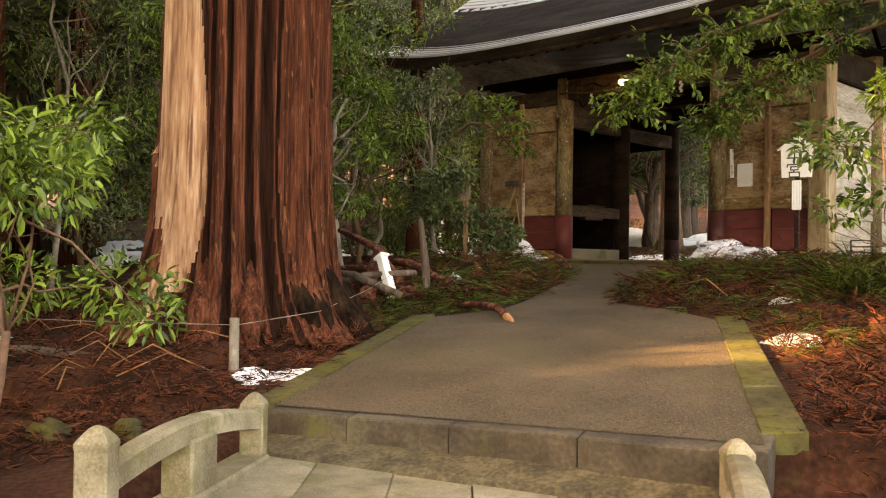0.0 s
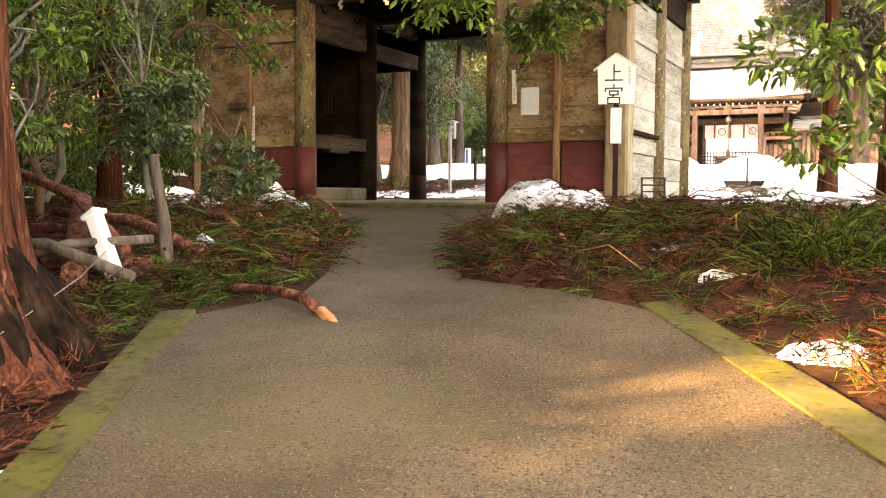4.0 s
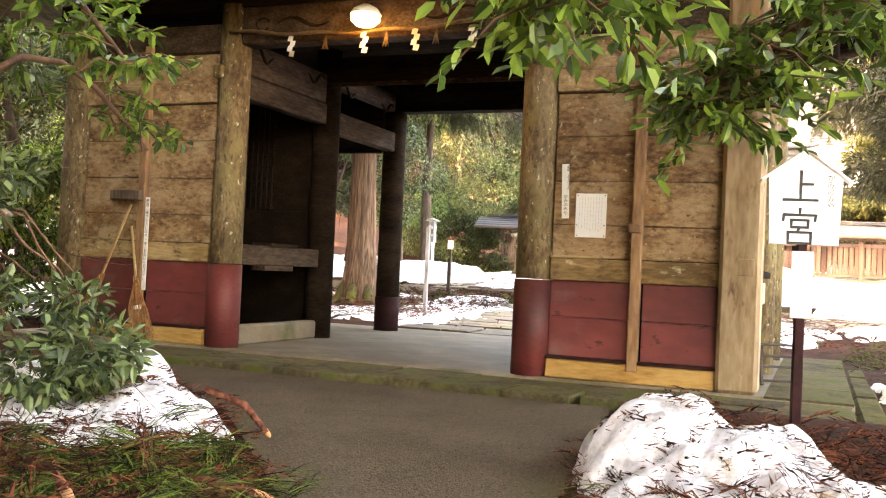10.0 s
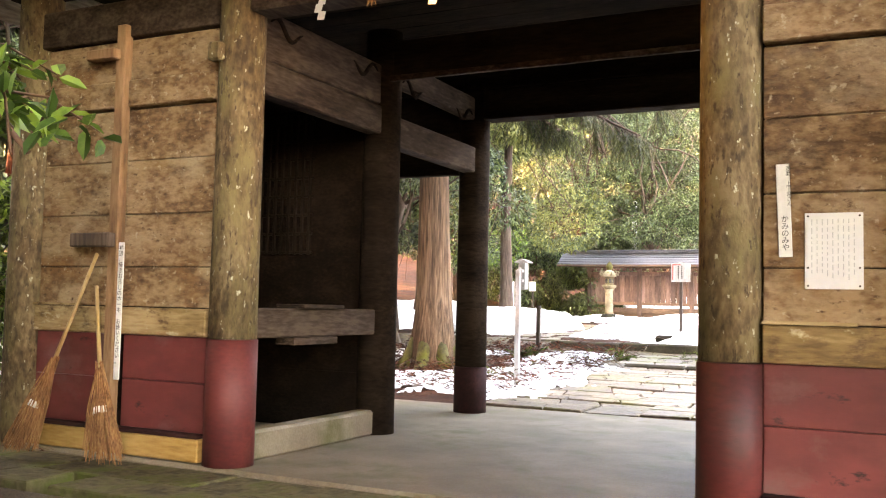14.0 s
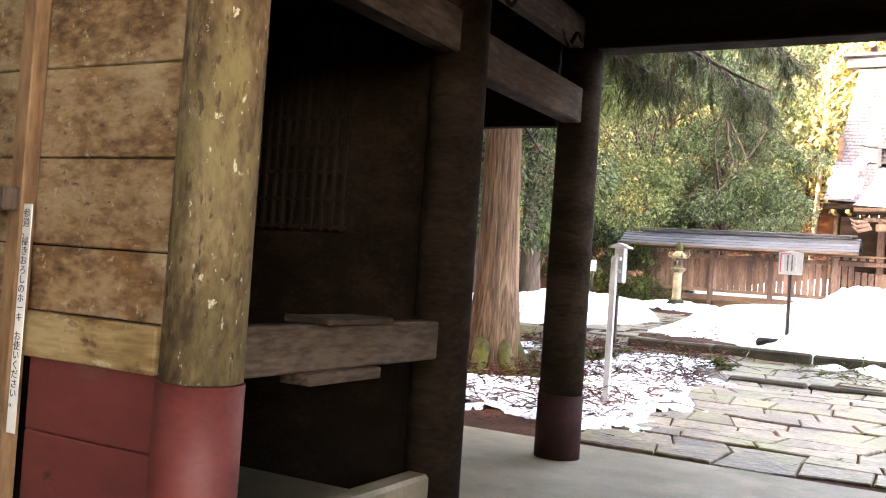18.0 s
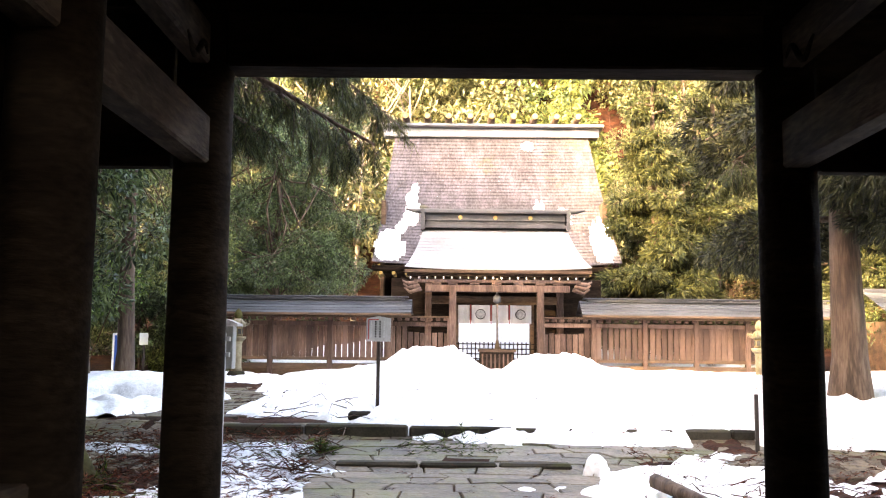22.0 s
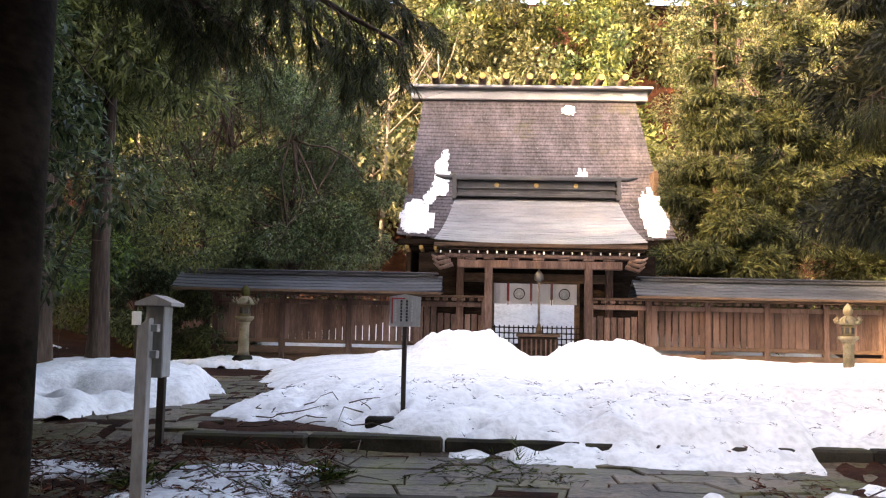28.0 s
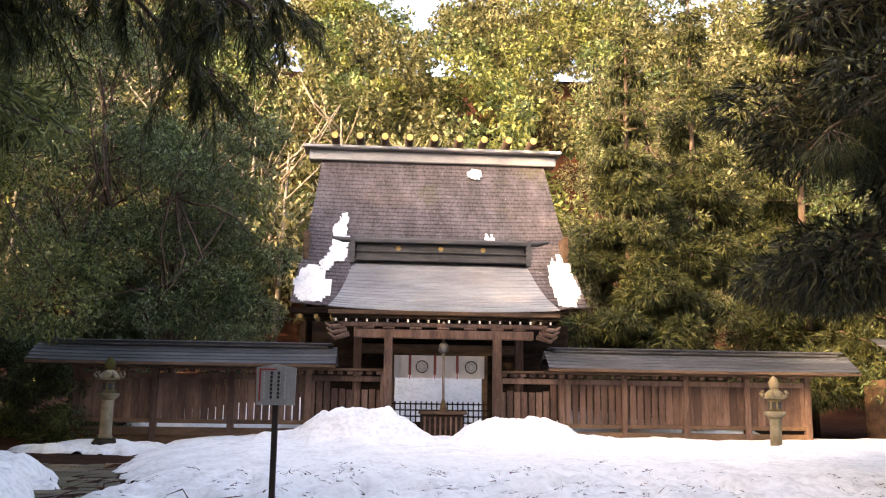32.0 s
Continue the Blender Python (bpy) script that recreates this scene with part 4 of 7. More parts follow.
    part("rafter", box(x - 0.03, x + 0.03, 23.42, 24.6, 3.38, 3.455, 0.006), BEAM, shrine)
    part("rafter_tip", box(x - 0.018, x + 0.018, 23.405, 23.42, 3.38, 3.44, 0.002), WHITE, shrine)
for x in (-0.17, 2.13):
    part("porch_column", box(x - 0.09, x + 0.09, 23.1, 23.28, 0.9, 3.2, 0.02), FENCE, shrine)
for x in (-0.85, 2.82):
    part("rear_column", box(x - 0.09, x + 0.09, 24.6, 24.78, 0.9, 3.4, 0.02), FENCE, shrine)
part("porch_beam", box(-0.9, 2.9, 23.11, 23.27, 3.02, 3.2, 0.015), FENCE, shrine)
part("bracket_rail", box(-1.2, 3.2, 23.13, 23.25, 3.26, 3.34, 0.01), FENCE, shrine)
for x in (-0.6, -0.17, 0.4, 0.98, 1.56, 2.13, 2.6):
    part("bracket", box(x - 0.13, x + 0.13, 23.12, 23.26, 3.2, 3.26, 0.02), FENCE, shrine)
for s, x in ((-1, -1.0), (1, 2.98)):
    for k in range(3):
        part("carved_nose", tube([(x + s * 0.05 * k, 23.2, 3.1 + 0.08 * k), (x + s * (0.3 + 0.05 * k), 23.2, 3.0 + 0.12 * k), (x + s * (0.45 + 0.03 * k), 23.2, 3.12 + 0.1 * k)], [0.06, 0.05, 0.02], 6), FENCE, shrine)
# inside of the hall front, dark wall colour for shade, doorway in the middle
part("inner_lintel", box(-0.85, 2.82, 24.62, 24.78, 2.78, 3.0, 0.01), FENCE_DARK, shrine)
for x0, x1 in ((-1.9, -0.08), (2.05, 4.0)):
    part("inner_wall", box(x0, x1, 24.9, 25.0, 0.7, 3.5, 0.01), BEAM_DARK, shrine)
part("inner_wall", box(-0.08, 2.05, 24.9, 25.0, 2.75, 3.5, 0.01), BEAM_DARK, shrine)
for x in (-0.06, 2.02):
    part("door_post", box(x - 0.06, x + 0.06, 24.5, 24.62, 0.8, 2.8, 0.01), FENCE_DARK, shrine)

curtain = thing("crest_curtain", "white cotton shrine curtain with dark crests and red bands", "curtain", (0, 0, 0))
for k, (x0, x1) in enumerate(((-0.02, 0.30), (0.36, 0.86), (0.92, 1.36), (1.42, 2.0))):
    bm = bmesh.new()
    grid = [[bm.verts.new((x0 + (x1 - x0) * i / 8, 24.42 + 0.012 * math.sin(i * 1.3 + k), z)) for i in range(9)] for z in (2.74, 2.5, 2.24)]
    for r0, r1 in zip(grid, grid[1:]):
        for i in range(8):
            bm.faces.new((r0[i], r0[i + 1], r1[i + 1], r1[i]))
    bmesh.ops.solidify(bm, geom=bm.faces[:], thickness=0.006)
    part("panel", bm, CLOTH, curtain)
for x in (0.33, 0.89, 1.39):
    part("red_band", box(x - 0.012, x + 0.012, 24.40, 24.41, 2.22, 2.76, 0.002), RED_INK, curtain)
for cx in (0.60, 1.70):
    crest = part("crest", tube([(cx + 0.13 * math.cos(a), 24.398, 2.49 + 0.13 * math.sin(a)) for a in np.linspace(0, 6.2832, 22)], [0.012] * 22, 4), INK, curtain)
    for k in range(12):
        a = k * math.pi / 6
        part("petal", tube([(cx + 0.035 * math.cos(a), 24.398, 2.49 + 0.035 * math.sin(a)), (cx + 0.10 * math.cos(a), 24.398, 2.49 + 0.10 * math.sin(a))], [0.006, 0.014], 4), PALE_INK, crest)
part("curtain_rod", tube([(-0.1, 24.45, 2.77), (2.08, 24.45, 2.77)], [0.015, 0.015], 8), FENCE_DARK, curtain)

court = thing("inner_court_snow", "bright snow in the sunlit inner court behind the doorway", "snow", kind="structure")
raw("snow", [(x, yy, zz + 0.05 * math.sin(x * 3 + yy * 2)) for yy, zz in ((25.0, 1.2), (26.1, 1.3), (26.7, 1.62), (27.3, 2.05), (27.9, 2.4), (29.3, 2.5)) for x in np.linspace(-1.8, 3.9, 15)], [(j * 15 + i, j * 15 + i + 1, (j + 1) * 15 + i + 1, (j + 1) * 15 + i) for j in range(5) for i in range(14)], SNOW, court, smooth=True)

lattice = thing("lattice_barrier", "low dark wooden lattice barrier across the porch doorway", "barrier", (0, 0, 0))
for k in range(19):
    x = 0.0 + k * 0.112
    part("upright", box(x - 0.014, x + 0.014, 23.62, 23.65, 0.85, 1.72, 0.003), BEAM_DARK, lattice)
for k in range(6):
    part("cross_bar", box(-0.06, 2.06, 23.605, 23.625, 1.0 + k * 0.13, 1.03 + k * 0.13, 0.003), BEAM_DARK, lattice)

offer = thing("offertory_box", "dark slatted wooden offertory box", "offertory box", (0, 0, 0))
part("body", box(0.55, 1.45, 23.2, 23.52, 0.85, 1.45, 0.02), BEAM_DARK, offer)
part("rim", box(0.50, 1.50, 23.16, 23.56, 1.45, 1.52, 0.015), FENCE_DARK, offer)
for k in range(8):
    part("slat", box(0.6 + k * 0.11, 0.64 + k * 0.11, 23.185, 23.198, 0.92, 1.40, 0.004), FENCE, offer)

rope = thing("bell_rope", "thick hanging bell rope with a straw tassel", "bell rope", (0, 0, 0))
part("bell", tube([(1.0, 23.3, 2.98), (1.0, 23.3, 2.9), (1.0, 23.3, 2.78), (1.0, 23.3, 2.72)], [0.03, 0.10, 0.11, 0.03], 14), COPPER_DARK, rope)
part("rope", tube([(1.0, 23.3, 3.4), (1.0, 23.3, 2.6), (1.01, 23.3, 1.75)], [0.026, 0.026, 0.028], 8), ROPE, rope)
part("tassel", tube([(1.01, 23.3, 1.76), (1.01, 23.3, 1.70), (1.01, 23.3, 1.45)], [0.035, 0.05, 0.10], 10), STRAW, rope)


def wall_fence(x0, x1, roof0, roof1, gap_side):
    """A roofed board fence of the shrine's yard."""
    f = thing("roofed_fence", "brown board fence under a small grey sheet-metal roof", "fence", group="shrine yard fence")
    y = 23.6
    part("foot_beam", box(x0, x1, y - 0.1, y + 0.1, 0.95, 1.12, 0.01), FENCE_DARK, f)
    part("low_rail", box(x0, x1, y - 0.075, y + 0.075, 1.20, 1.29, 0.008), FENCE_DARK, f)
    part("top_rail", box(x0, x1, y - 0.085, y + 0.085, 2.12, 2.23, 0.008), FENCE, f)
    part("base_board", box(x0, x1, y - 0.02, y + 0.03, 0.6, 0.95, 0.004), FENCE_DARK, f)
    n = int((x1 - x0) / 0.155)
    rr = random.Random(int(x0 * 10))
    for k in range(n):
        x = x0 + (k + 0.5) * (x1 - x0) / n
        edge = (x1 - x) if gap_side > 0 else (x - x0)
        w = 0.0765 if edge > 3.6 else (0.068 if edge > 2.0 else 0.064)
        part("board", box(x - w, x + w, y - 0.045, y - 0.02 + rr.uniform(0, 0.006), 1.20 if edge < 3.6 else 1.29, 2.12 if edge > 1.1 else 1.95 + rr.uniform(-0.02, 0.02), 0.004), FENCE, f)
    m = max(2, round((x1 - x0) / 1.45))
    for k in range(m + 1):
        x = x0 + k * (x1 - x0) / m
        part("post", box(x - 0.065, x + 0.065, y - 0.12, y + 0.04, 0.55, 2.38, 0.01), FENCE, f)
    nn = int((x1 - x0) / 0.2)
    for k in range(nn):
        x = x0 + (k + 0.5) * (x1 - x0) / nn
        part("cove_block", box(x - 0.06, x + 0.06, y - 0.16, y - 0.06, 2.26, 2.33, 0.015), FENCE, f)
    part("eave_beam", box(x0 - 0.1, x1 + 0.1, y - 0.2, y - 0.08, 2.335, 2.385, 0.008), FENCE_DARK, f)
    rx0, rx1 = roof0, roof1
    for sgn in (-1, 1):
        for c in range(5):
            t0, t1 = c / 5, (c + 1) / 5
            vs = []
            for x in np.linspace(rx0, rx1, 12):
                u = abs((x - (rx0 + rx1) / 2) / ((rx1 - rx0) / 2))
                for t, dz in ((t0, 0), (t0, 0.022), (t1, 0.003)):
                    vs.append((x, y + sgn * 0.62 * (1 - t), 2.42 + 0.38 * t + dz + 0.03 * u ** 4))
            fs = []
            for i in range(11):
                a, b = i * 3, i * 3 + 3
                fs += [(a, b, b + 1, a + 1), (a + 1, b + 1, b + 2, a + 2)]
            raw("roof_sheet", vs, fs, ROOF_TIN, f)
    part("soffit", box(rx0 + 0.05, rx1 - 0.05, y - 0.58, y + 0.58, 2.395, 2.415, 0.004), FENCE_DARK, f)
    part("eave_strip", box(rx0, rx1, y - 0.66, y - 0.60, 2.375, 2.43, 0.006), FENCE_DARK, f)
    part("ridge_bar", box(rx0 + 0.2, rx1 - 0.2, y - 0.09, y + 0.09, 2.80, 2.87, 0.015), COPPER_DARK, f)
    part("ridge_cap", box(rx0 + 0.1, rx1 - 0.1, y - 0.12, y + 0.12, 2.87, 2.91, 0.012), ROOF_TIN, f)
    return f


yard = thing("yard_snow", "deep bright snow in the yard behind the board fence", "snow", kind="structure")
for xa, za, xb, zb in ((-6.4, 1.25, -0.9, 1.95), (2.9, 1.95, 8.8, 1.2)):
    raw("snow", [(x, yy, (za + (zb - za) * (x - xa) / (xb - xa)) * f + 0.04 * math.sin(x * 5 + yy)) for yy, f in ((23.85, 0.55), (24.4, 0.62), (25.4, 0.85), (26.6, 1.0), (28.6, 1.05)) for x in np.linspace(xa, xb, 25)], [(j * 25 + i, j * 25 + i + 1, (j + 1) * 25 + i + 1, (j + 1) * 25 + i) for j in range(4) for i in range(24)], SNOW, yard, smooth=True)
wall_fence(-6.6, -0.25, -7.5, -1.25, 1)
wall_fence(2.22, 9.0, 3.2, 9.95, -1)


def lantern(x, y, z, cap_moss, label, s=1.0):
    """A stone lantern: base, shaft, platform, light box with openings, curled roof, jewel."""
    e = thing("stone_lantern", label, "stone lantern", (x, y, z), group="stone lanterns")
    part("base", tube([(0, 0, -0.2), (0, 0, 0.12), (0, 0, 0.2)], [0.27 * s, 0.27 * s, 0.2 * s], 6), STONE_DARK, e)
    part("shaft", tube([(0, 0, 0.2), (0, 0, 0.3), (0, 0, 0.95 * s), (0, 0, 1.0 * s)], [0.15 * s, 0.125 * s, 0.12 * s, 0.15 * s], 16), STONE, e)
    part("platform", tube([(0, 0, 1.0 * s), (0, 0, 1.08 * s), (0, 0, 1.14 * s)], [0.14 * s, 0.23 * s, 0.23 * s], 6), STONE, e)
    lb = part("light_box", tube([(0, 0, 1.14 * s), (0, 0, 1.4 * s)], [0.14 * s, 0.14 * s], 6), STONE, e)
    for a in (0, 60, 120, 180, 240, 300):
        # openings are black plates standing in for their inner shade
        part("window", box(-0.045 * s, 0.045 * s, -0.01, 0.008, 1.2 * s, 1.34 * s, 0.004, m=pose(0, 0, 0, 0, 0, a + 30) @ pose(0, -0.124 * s, 0)), INK, lb)
    rf = part("roof", tube([(0, 0, 1.4 * s), (0, 0, 1.44 * s), (0, 0, 1.56 * s), (0, 0, 1.62 * s)], [0.2 * s, 0.27 * s, 0.15 * s, 0.07 * s], 6), STONE, e)
    for k in range(6):
        a = k * math.pi / 3
        part("roof_curl", tube([(math.cos(a) * r * s, math.sin(a) * r * s, h * s) for r, h in ((0.2, 1.46), (0.28, 1.46), (0.31, 1.52), (0.28, 1.57), (0.25, 1.54))], [0.035, 0.032, 0.028, 0.022, 0.012], 6), STONE, rf)
    part("jewel", tube([(0, 0, 1.6 * s), (0, 0, 1.66 * s), (0, 0, 1.74 * s), (0, 0, 1.83 * s), (0, 0, 1.9 * s)], [0.06 * s, 0.1 * s, 0.11 * s, 0.07 * s, 0.008], 10), MOSSY if cap_moss else STONE, e)


lantern(-5.55, 22.1, 0.72, True, "weathered stone lantern with a mossy jewel standing in snow", 0.93)
lantern(6.95, 20.5, 0.62, False, "pale stone lantern standing in deep snow", 0.86)

side_hut = thing("side_building", "low timber side building with white plinth boards", "building", (0, 0, 0))
part("wall", box(11.6, 15.5, 23.0, 26.0, 0.6, 2.4, 0.02), FENCE_DARK, side_hut)
for k in range(5):
    part("plinth_board", box(11.55 + k * 0.7, 12.22 + k * 0.7, 22.93, 22.99, 0.7, 1.15, 0.006), WHITE, side_hut)
roof_slope("roof_sheet", 11.0, 16, 22.4, 2.4, 11.0, 16, 24.5, 3.3, 6, ROOF_TIN, side_hut)

# ---------- trees ----------


def crown_points(rng, blobs, count):
    """Places for leaves: on the shells of many small clumps round the given centres (x, y, z, radius, flat)."""
    w = np.array([b[3] ** 2 for b in blobs])
    w = w / w.sum()
    pick = rng.choice(len(blobs), count, p=w)
    b = np.array(blobs)[pick]
    d = unit(rng.normal(size=(count, 3)))
    r = b[:, 3:4] * (0.55 + 0.45 * rng.random((count, 1)) ** 0.5)
    off = d * r
    off[:, 2] *= b[:, 4]
    return b[:, :3] + off, d


def limb(rng, start, end, r0, r1, bend=0.12, n=6):
    a, b = np.array(start, float), np.array(end, float)
    L = np.linalg.norm(b - a)
    pts = []
    w = rng.normal(size=3) * bend * L
    for k in range(n):
        t = k / (n - 1)
        pts.append(tuple(a + (b - a) * t + w * math.sin(math.pi * t) + rng.normal(size=3) * 0.02 * L * (0 < k < n - 1)))
    return pts, [r0 + (r1 - r0) * k / (n - 1) for k in range(n)]


def branchy(rng, base, top, r, tips, material, parent, sides=8, trunk_name="trunk"):
    """A trunk with limbs to the given tips, each forked into twigs."""
    pts, rad = limb(rng, base, top, r, r * 0.35, 0.05, 8)
    tr = part(trunk_name, tube(pts, rad, max(sides, 10)), material, parent)
    for t in tips:
        bm = bmesh.new()
        k = rng.integers(2, 7)
        p0 = pts[min(k, len(pts) - 1)]
        lp, lr = limb(rng, p0, t, r * 0.32, r * 0.08, 0.12)
        tube(lp, lr, 5, bm)
        for _ in range(3):
            q = np.array(lp[rng.integers(2, 6)])
            e = np.array(t) + rng.normal(size=3) * np.linalg.norm(np.array(t) - np.array(p0)) * 0.28
            l2, r2 = limb(rng, q, e, r * 0.1, r * 0.02, 0.1, 4)
            tube(l2, r2, 4, bm)
        part("limb", bm, material, parent)
    return tr


def broadleaf(x, y, height, radius, seed, label, material, leaf=(0.11, 0.045), count=3000, trunk=0.07, bark=None, low=0.3, lean=(0, 0), group="", name="evergreen_tree", clumps=14):
    rng = np.random.default_rng(seed)
    z = float(ground_z(x, y)) - 0.08
    e = thing(name, label, "tree" if height > 2.2 else "shrub", (x, y, z), group=group)
    top = (lean[0], lean[1], height * 0.9)
    blobs, tips = [], []
    for k in range(clumps):
        h = rng.uniform(low, 1.0) * height
        a = rng.uniform(0, 6.283)
        rr = radius * math.sqrt(rng.random()) * (1.0 - 0.45 * max(0, h / height - 0.5))
        c = (math.cos(a) * rr + lean[0] * h / height, math.sin(a) * rr + lean[1] * h / height, h)
        blobs.append((*c, radius * rng.uniform(0.22, 0.42), 0.6))
        tips.append(c)
    branchy(rng, (0, 0, 0), top, trunk, tips, bark or BARK_GREY, e)
    c, d = crown_points(rng, blobs, count)
    tagged(fast("foliage", leaves(c, rng, leaf[0], leaf[1], 0.25, 0.7, d * 0.8, count > 9000), 3 if count > 9000 else 4, material, e), kind="stuff")
    return e


def needles(rng, blobs, count, size, droop=0.5, thin=0.11):
    """Feathery conifer sprays: narrow hanging triangles in threes."""
    c, d = crown_points(rng, blobs, count)
    out = []
    for k in range(3):
        dd = d * 0.9 + rng.normal(size=(count, 3)) * 0.45
        dd[:, 2] -= droop
        dd = unit(dd)
        side = unit(np.cross(dd, rng.normal(size=(count, 3)))) * size * thin
        L = size * rng.uniform(0.6, 1.3, (count, 1))
        out.append(np.stack([c - side, c + side, c + dd * L], 1))
    return np.concatenate(out).reshape(-1, 3)


def conifer(x, y, height, radius, seed, label, material=None, bark=None, trunk=0.3, bare=0.35, layers=14, count=2200, size=0.5, group="cedars", z=None, name="cedar_tree"):
    rng = np.random.default_rng(seed)
    z = float(ground_z(x, y)) - 0.1 if z is None else z
    e = thing(name, label, "tree", (x, y, z), group=group)
    pts = [(0.02 * math.sin(k * 1.7), 0.02 * math.cos(k), height * k / 9) for k in range(10)]
    rad = [trunk * (1.35 if k == 0 else 1) * (1 - 0.85 * k / 9) for k in range(10)]
    part("trunk", tube(pts, rad, 14), bark or BARK_RED, e)
    blobs = []
    bm = bmesh.new()
    for k in range(layers):
        t = bare + (1 - bare) * (k + rng.random()) / layers
        r = radius * (1.05 - t) / (1.05 - bare) + 0.25
        for j in range(4):
            a = rng.uniform(0, 6.283)
            q = r * rng.uniform(0.55, 1.0)
            zz = height * t
            tip = (math.cos(a) * q, math.sin(a) * q, zz - 0.15 * q)
            tube([(0, 0, zz), (tip[0] * 0.5, tip[1] * 0.5, zz + 0.1), tip], [0.05, 0.035, 0.012], 4, bm)
            for f in (0.5, 0.85):
                blobs.append((tip[0] * f, tip[1] * f, zz - 0.12 * q * f, r * rng.uniform(0.2, 0.34), 0.55))
    tagged(part("branchwork", bm, BARK_DARK, e), kind="stuff")
    tagged(fast("foliage", needles(rng, blobs, count, size), 3, material or NEEDLE, e), kind="stuff")
    return e


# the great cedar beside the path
ROOT_DARK = mat("dark root bark", [(0.005, 0.003, 0.002), (0.016, 0.008, 0.005), (0.04, 0.02, 0.012)], 5, (1.5, 1.5, 0.5), 0.95, 0.9, 16, 0.7, spec=0.05)
great = thing("great_cedar", "huge old cedar, fissured red bark with one bare pale strip", "tree", (1.83, -8.97, float(ground_z(1.83, -8.97)) - 0.15))
rg = np.random.default_rng(77)
SIDES, H = 480, 64
ang = np.arange(SIDES) * 2 * math.pi / SIDES
bark = np.zeros(SIDES)
for k in range(150):
    c, w, dep = rg.uniform(-math.pi, math.pi), (rg.uniform(0.022, 0.042) if k < 44 else rg.uniform(0.008, 0.016)), (rg.uniform(0.9, 1.5) if k < 44 else rg.uniform(0.25, 0.6))
    bark -= dep * np.exp(-((np.angle(np.exp(1j * (ang - c)))) / w) ** 2)
bark = np.clip(bark, -1.6, 0) + rg.normal(size=SIDES) * 0.10
vs, depth = [], []
strip_lo, strip_hi = -1.86, -0.98
for j in range(H + 1):
    z = 9.0 * (j / H) ** 1.5
    flare = 0.32 * math.exp(-z / 0.36) + 0.07 * math.exp(-z / 1.5)
    shift = 5.0 * math.sin(z * 0.42 + 0.4) + 2.0 * math.sin(z * 1.7)
    for k in range(SIDES):
        a = ang[k]
        root = 0.5 + 0.5 * math.sin(a * 5 + 0.7) * math.cos(a * 2)
        r = 0.735 - 0.006 * z + flare * (0.6 + 0.8 * root)
        x = (k + shift + 3.0 * math.sin(a * 3 + z * 0.9)) % SIDES
        i0, f = int(x), x - int(x)
        b = bark[i0 % SIDES] * (1 - f) + bark[(i0 + 1) % SIDES] * f
        aa = ((a + math.pi) % (2 * math.pi)) - math.pi
        inside = strip_lo + max(0, 1.6 - z) * 0.14 < aa < strip_hi - max(0, 1.0 - z) * 0.3 and z > 0.5
        r += (-0.045 + 0.004 * b) if inside else 0.075 * b + 0.010 * math.sin(z * 6 + k * 1.3)
        r += 0.025 * math.sin(a * 7 + z * 0.3) + 0.014 * math.sin(a * 13 - z * 0.2)
        vs.append((math.cos(a) * r, math.sin(a) * r, z))
        depth.append(b)
fs = [[], [], []]
for j in range(H):
    for k in range(SIDES):
        a = ang[k] + math.pi / SIDES
        a = ((a + math.pi) % (2 * math.pi)) - math.pi
        q = (j * SIDES + k, j * SIDES + (k + 1) % SIDES, (j + 1) * SIDES + (k + 1) % SIDES, (j + 1) * SIDES + k)
        zmid = 9.0 * ((j + 0.5) / H) ** 1.5
        bare = strip_lo + max(0, 1.6 - zmid) * 0.14 < a < strip_hi - 0.12 + 0.1 * math.sin(zmid * 1.3) - max(0, 1.0 - zmid) * 0.3 and zmid > 0.75 + 0.5 * math.sin(a * 6) + 0.2 * math.sin(a * 23)
        # deep furrows get a darker inner bark with their shade in the colour
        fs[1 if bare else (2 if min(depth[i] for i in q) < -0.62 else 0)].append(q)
raw("bark", vs, fs[0], BARK_RED, great, smooth=True)
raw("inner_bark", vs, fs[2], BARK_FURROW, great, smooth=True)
st = raw("bare_strip", vs, fs[1], BARK_PALE, great, smooth=True)
st["label"] = "bare pale sapwood strip"
rrng = np.random.default_rng(31)
for k in range(12):
    a = k * 0.5236 + rrng.uniform(-0.15, 0.15)
    c, s = math.cos(a), math.sin(a)
    # roots towards +x take a darker bark colour
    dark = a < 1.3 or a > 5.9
    L = rrng.uniform(1.2, 1.35) if dark else rrng.uniform(1.05, 1.25)
    w = 1.0 if dark else 0.65
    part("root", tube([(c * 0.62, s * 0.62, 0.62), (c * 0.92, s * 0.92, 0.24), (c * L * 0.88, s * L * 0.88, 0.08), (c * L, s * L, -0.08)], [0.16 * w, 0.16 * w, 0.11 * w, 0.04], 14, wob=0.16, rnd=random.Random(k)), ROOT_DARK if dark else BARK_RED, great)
# unseen crown, spread wide to shade the path and gate front
bl = [(rrng.uniform(-5.5, 7.0), rrng.uniform(-5.0, 6.0), rrng.uniform(8.5, 20), 1.9, 0.6) for _ in range(110)]
part("upper_trunk", tube([(0, 0, 8.9), (0, 0, 22)], [0.66, 0.2], 16), BARK_RED, great)
tagged(fast("foliage", needles(rrng, bl, 20000, 0.8), 3, NEEDLE, great), kind="stuff")

# tree beyond the gate, with a mossy foot
foot = conifer(-3.95, 7.5, 10.5, 2.6, 21, "tan-barked cedar with mossy foot behind the gate", NEEDLE, BARK_TAN, 0.29, 0.44, 12, 9000, 0.24)
for k in range(7):
    a = k * 0.9 + 0.3
    c, d = math.cos(a), math.sin(a)
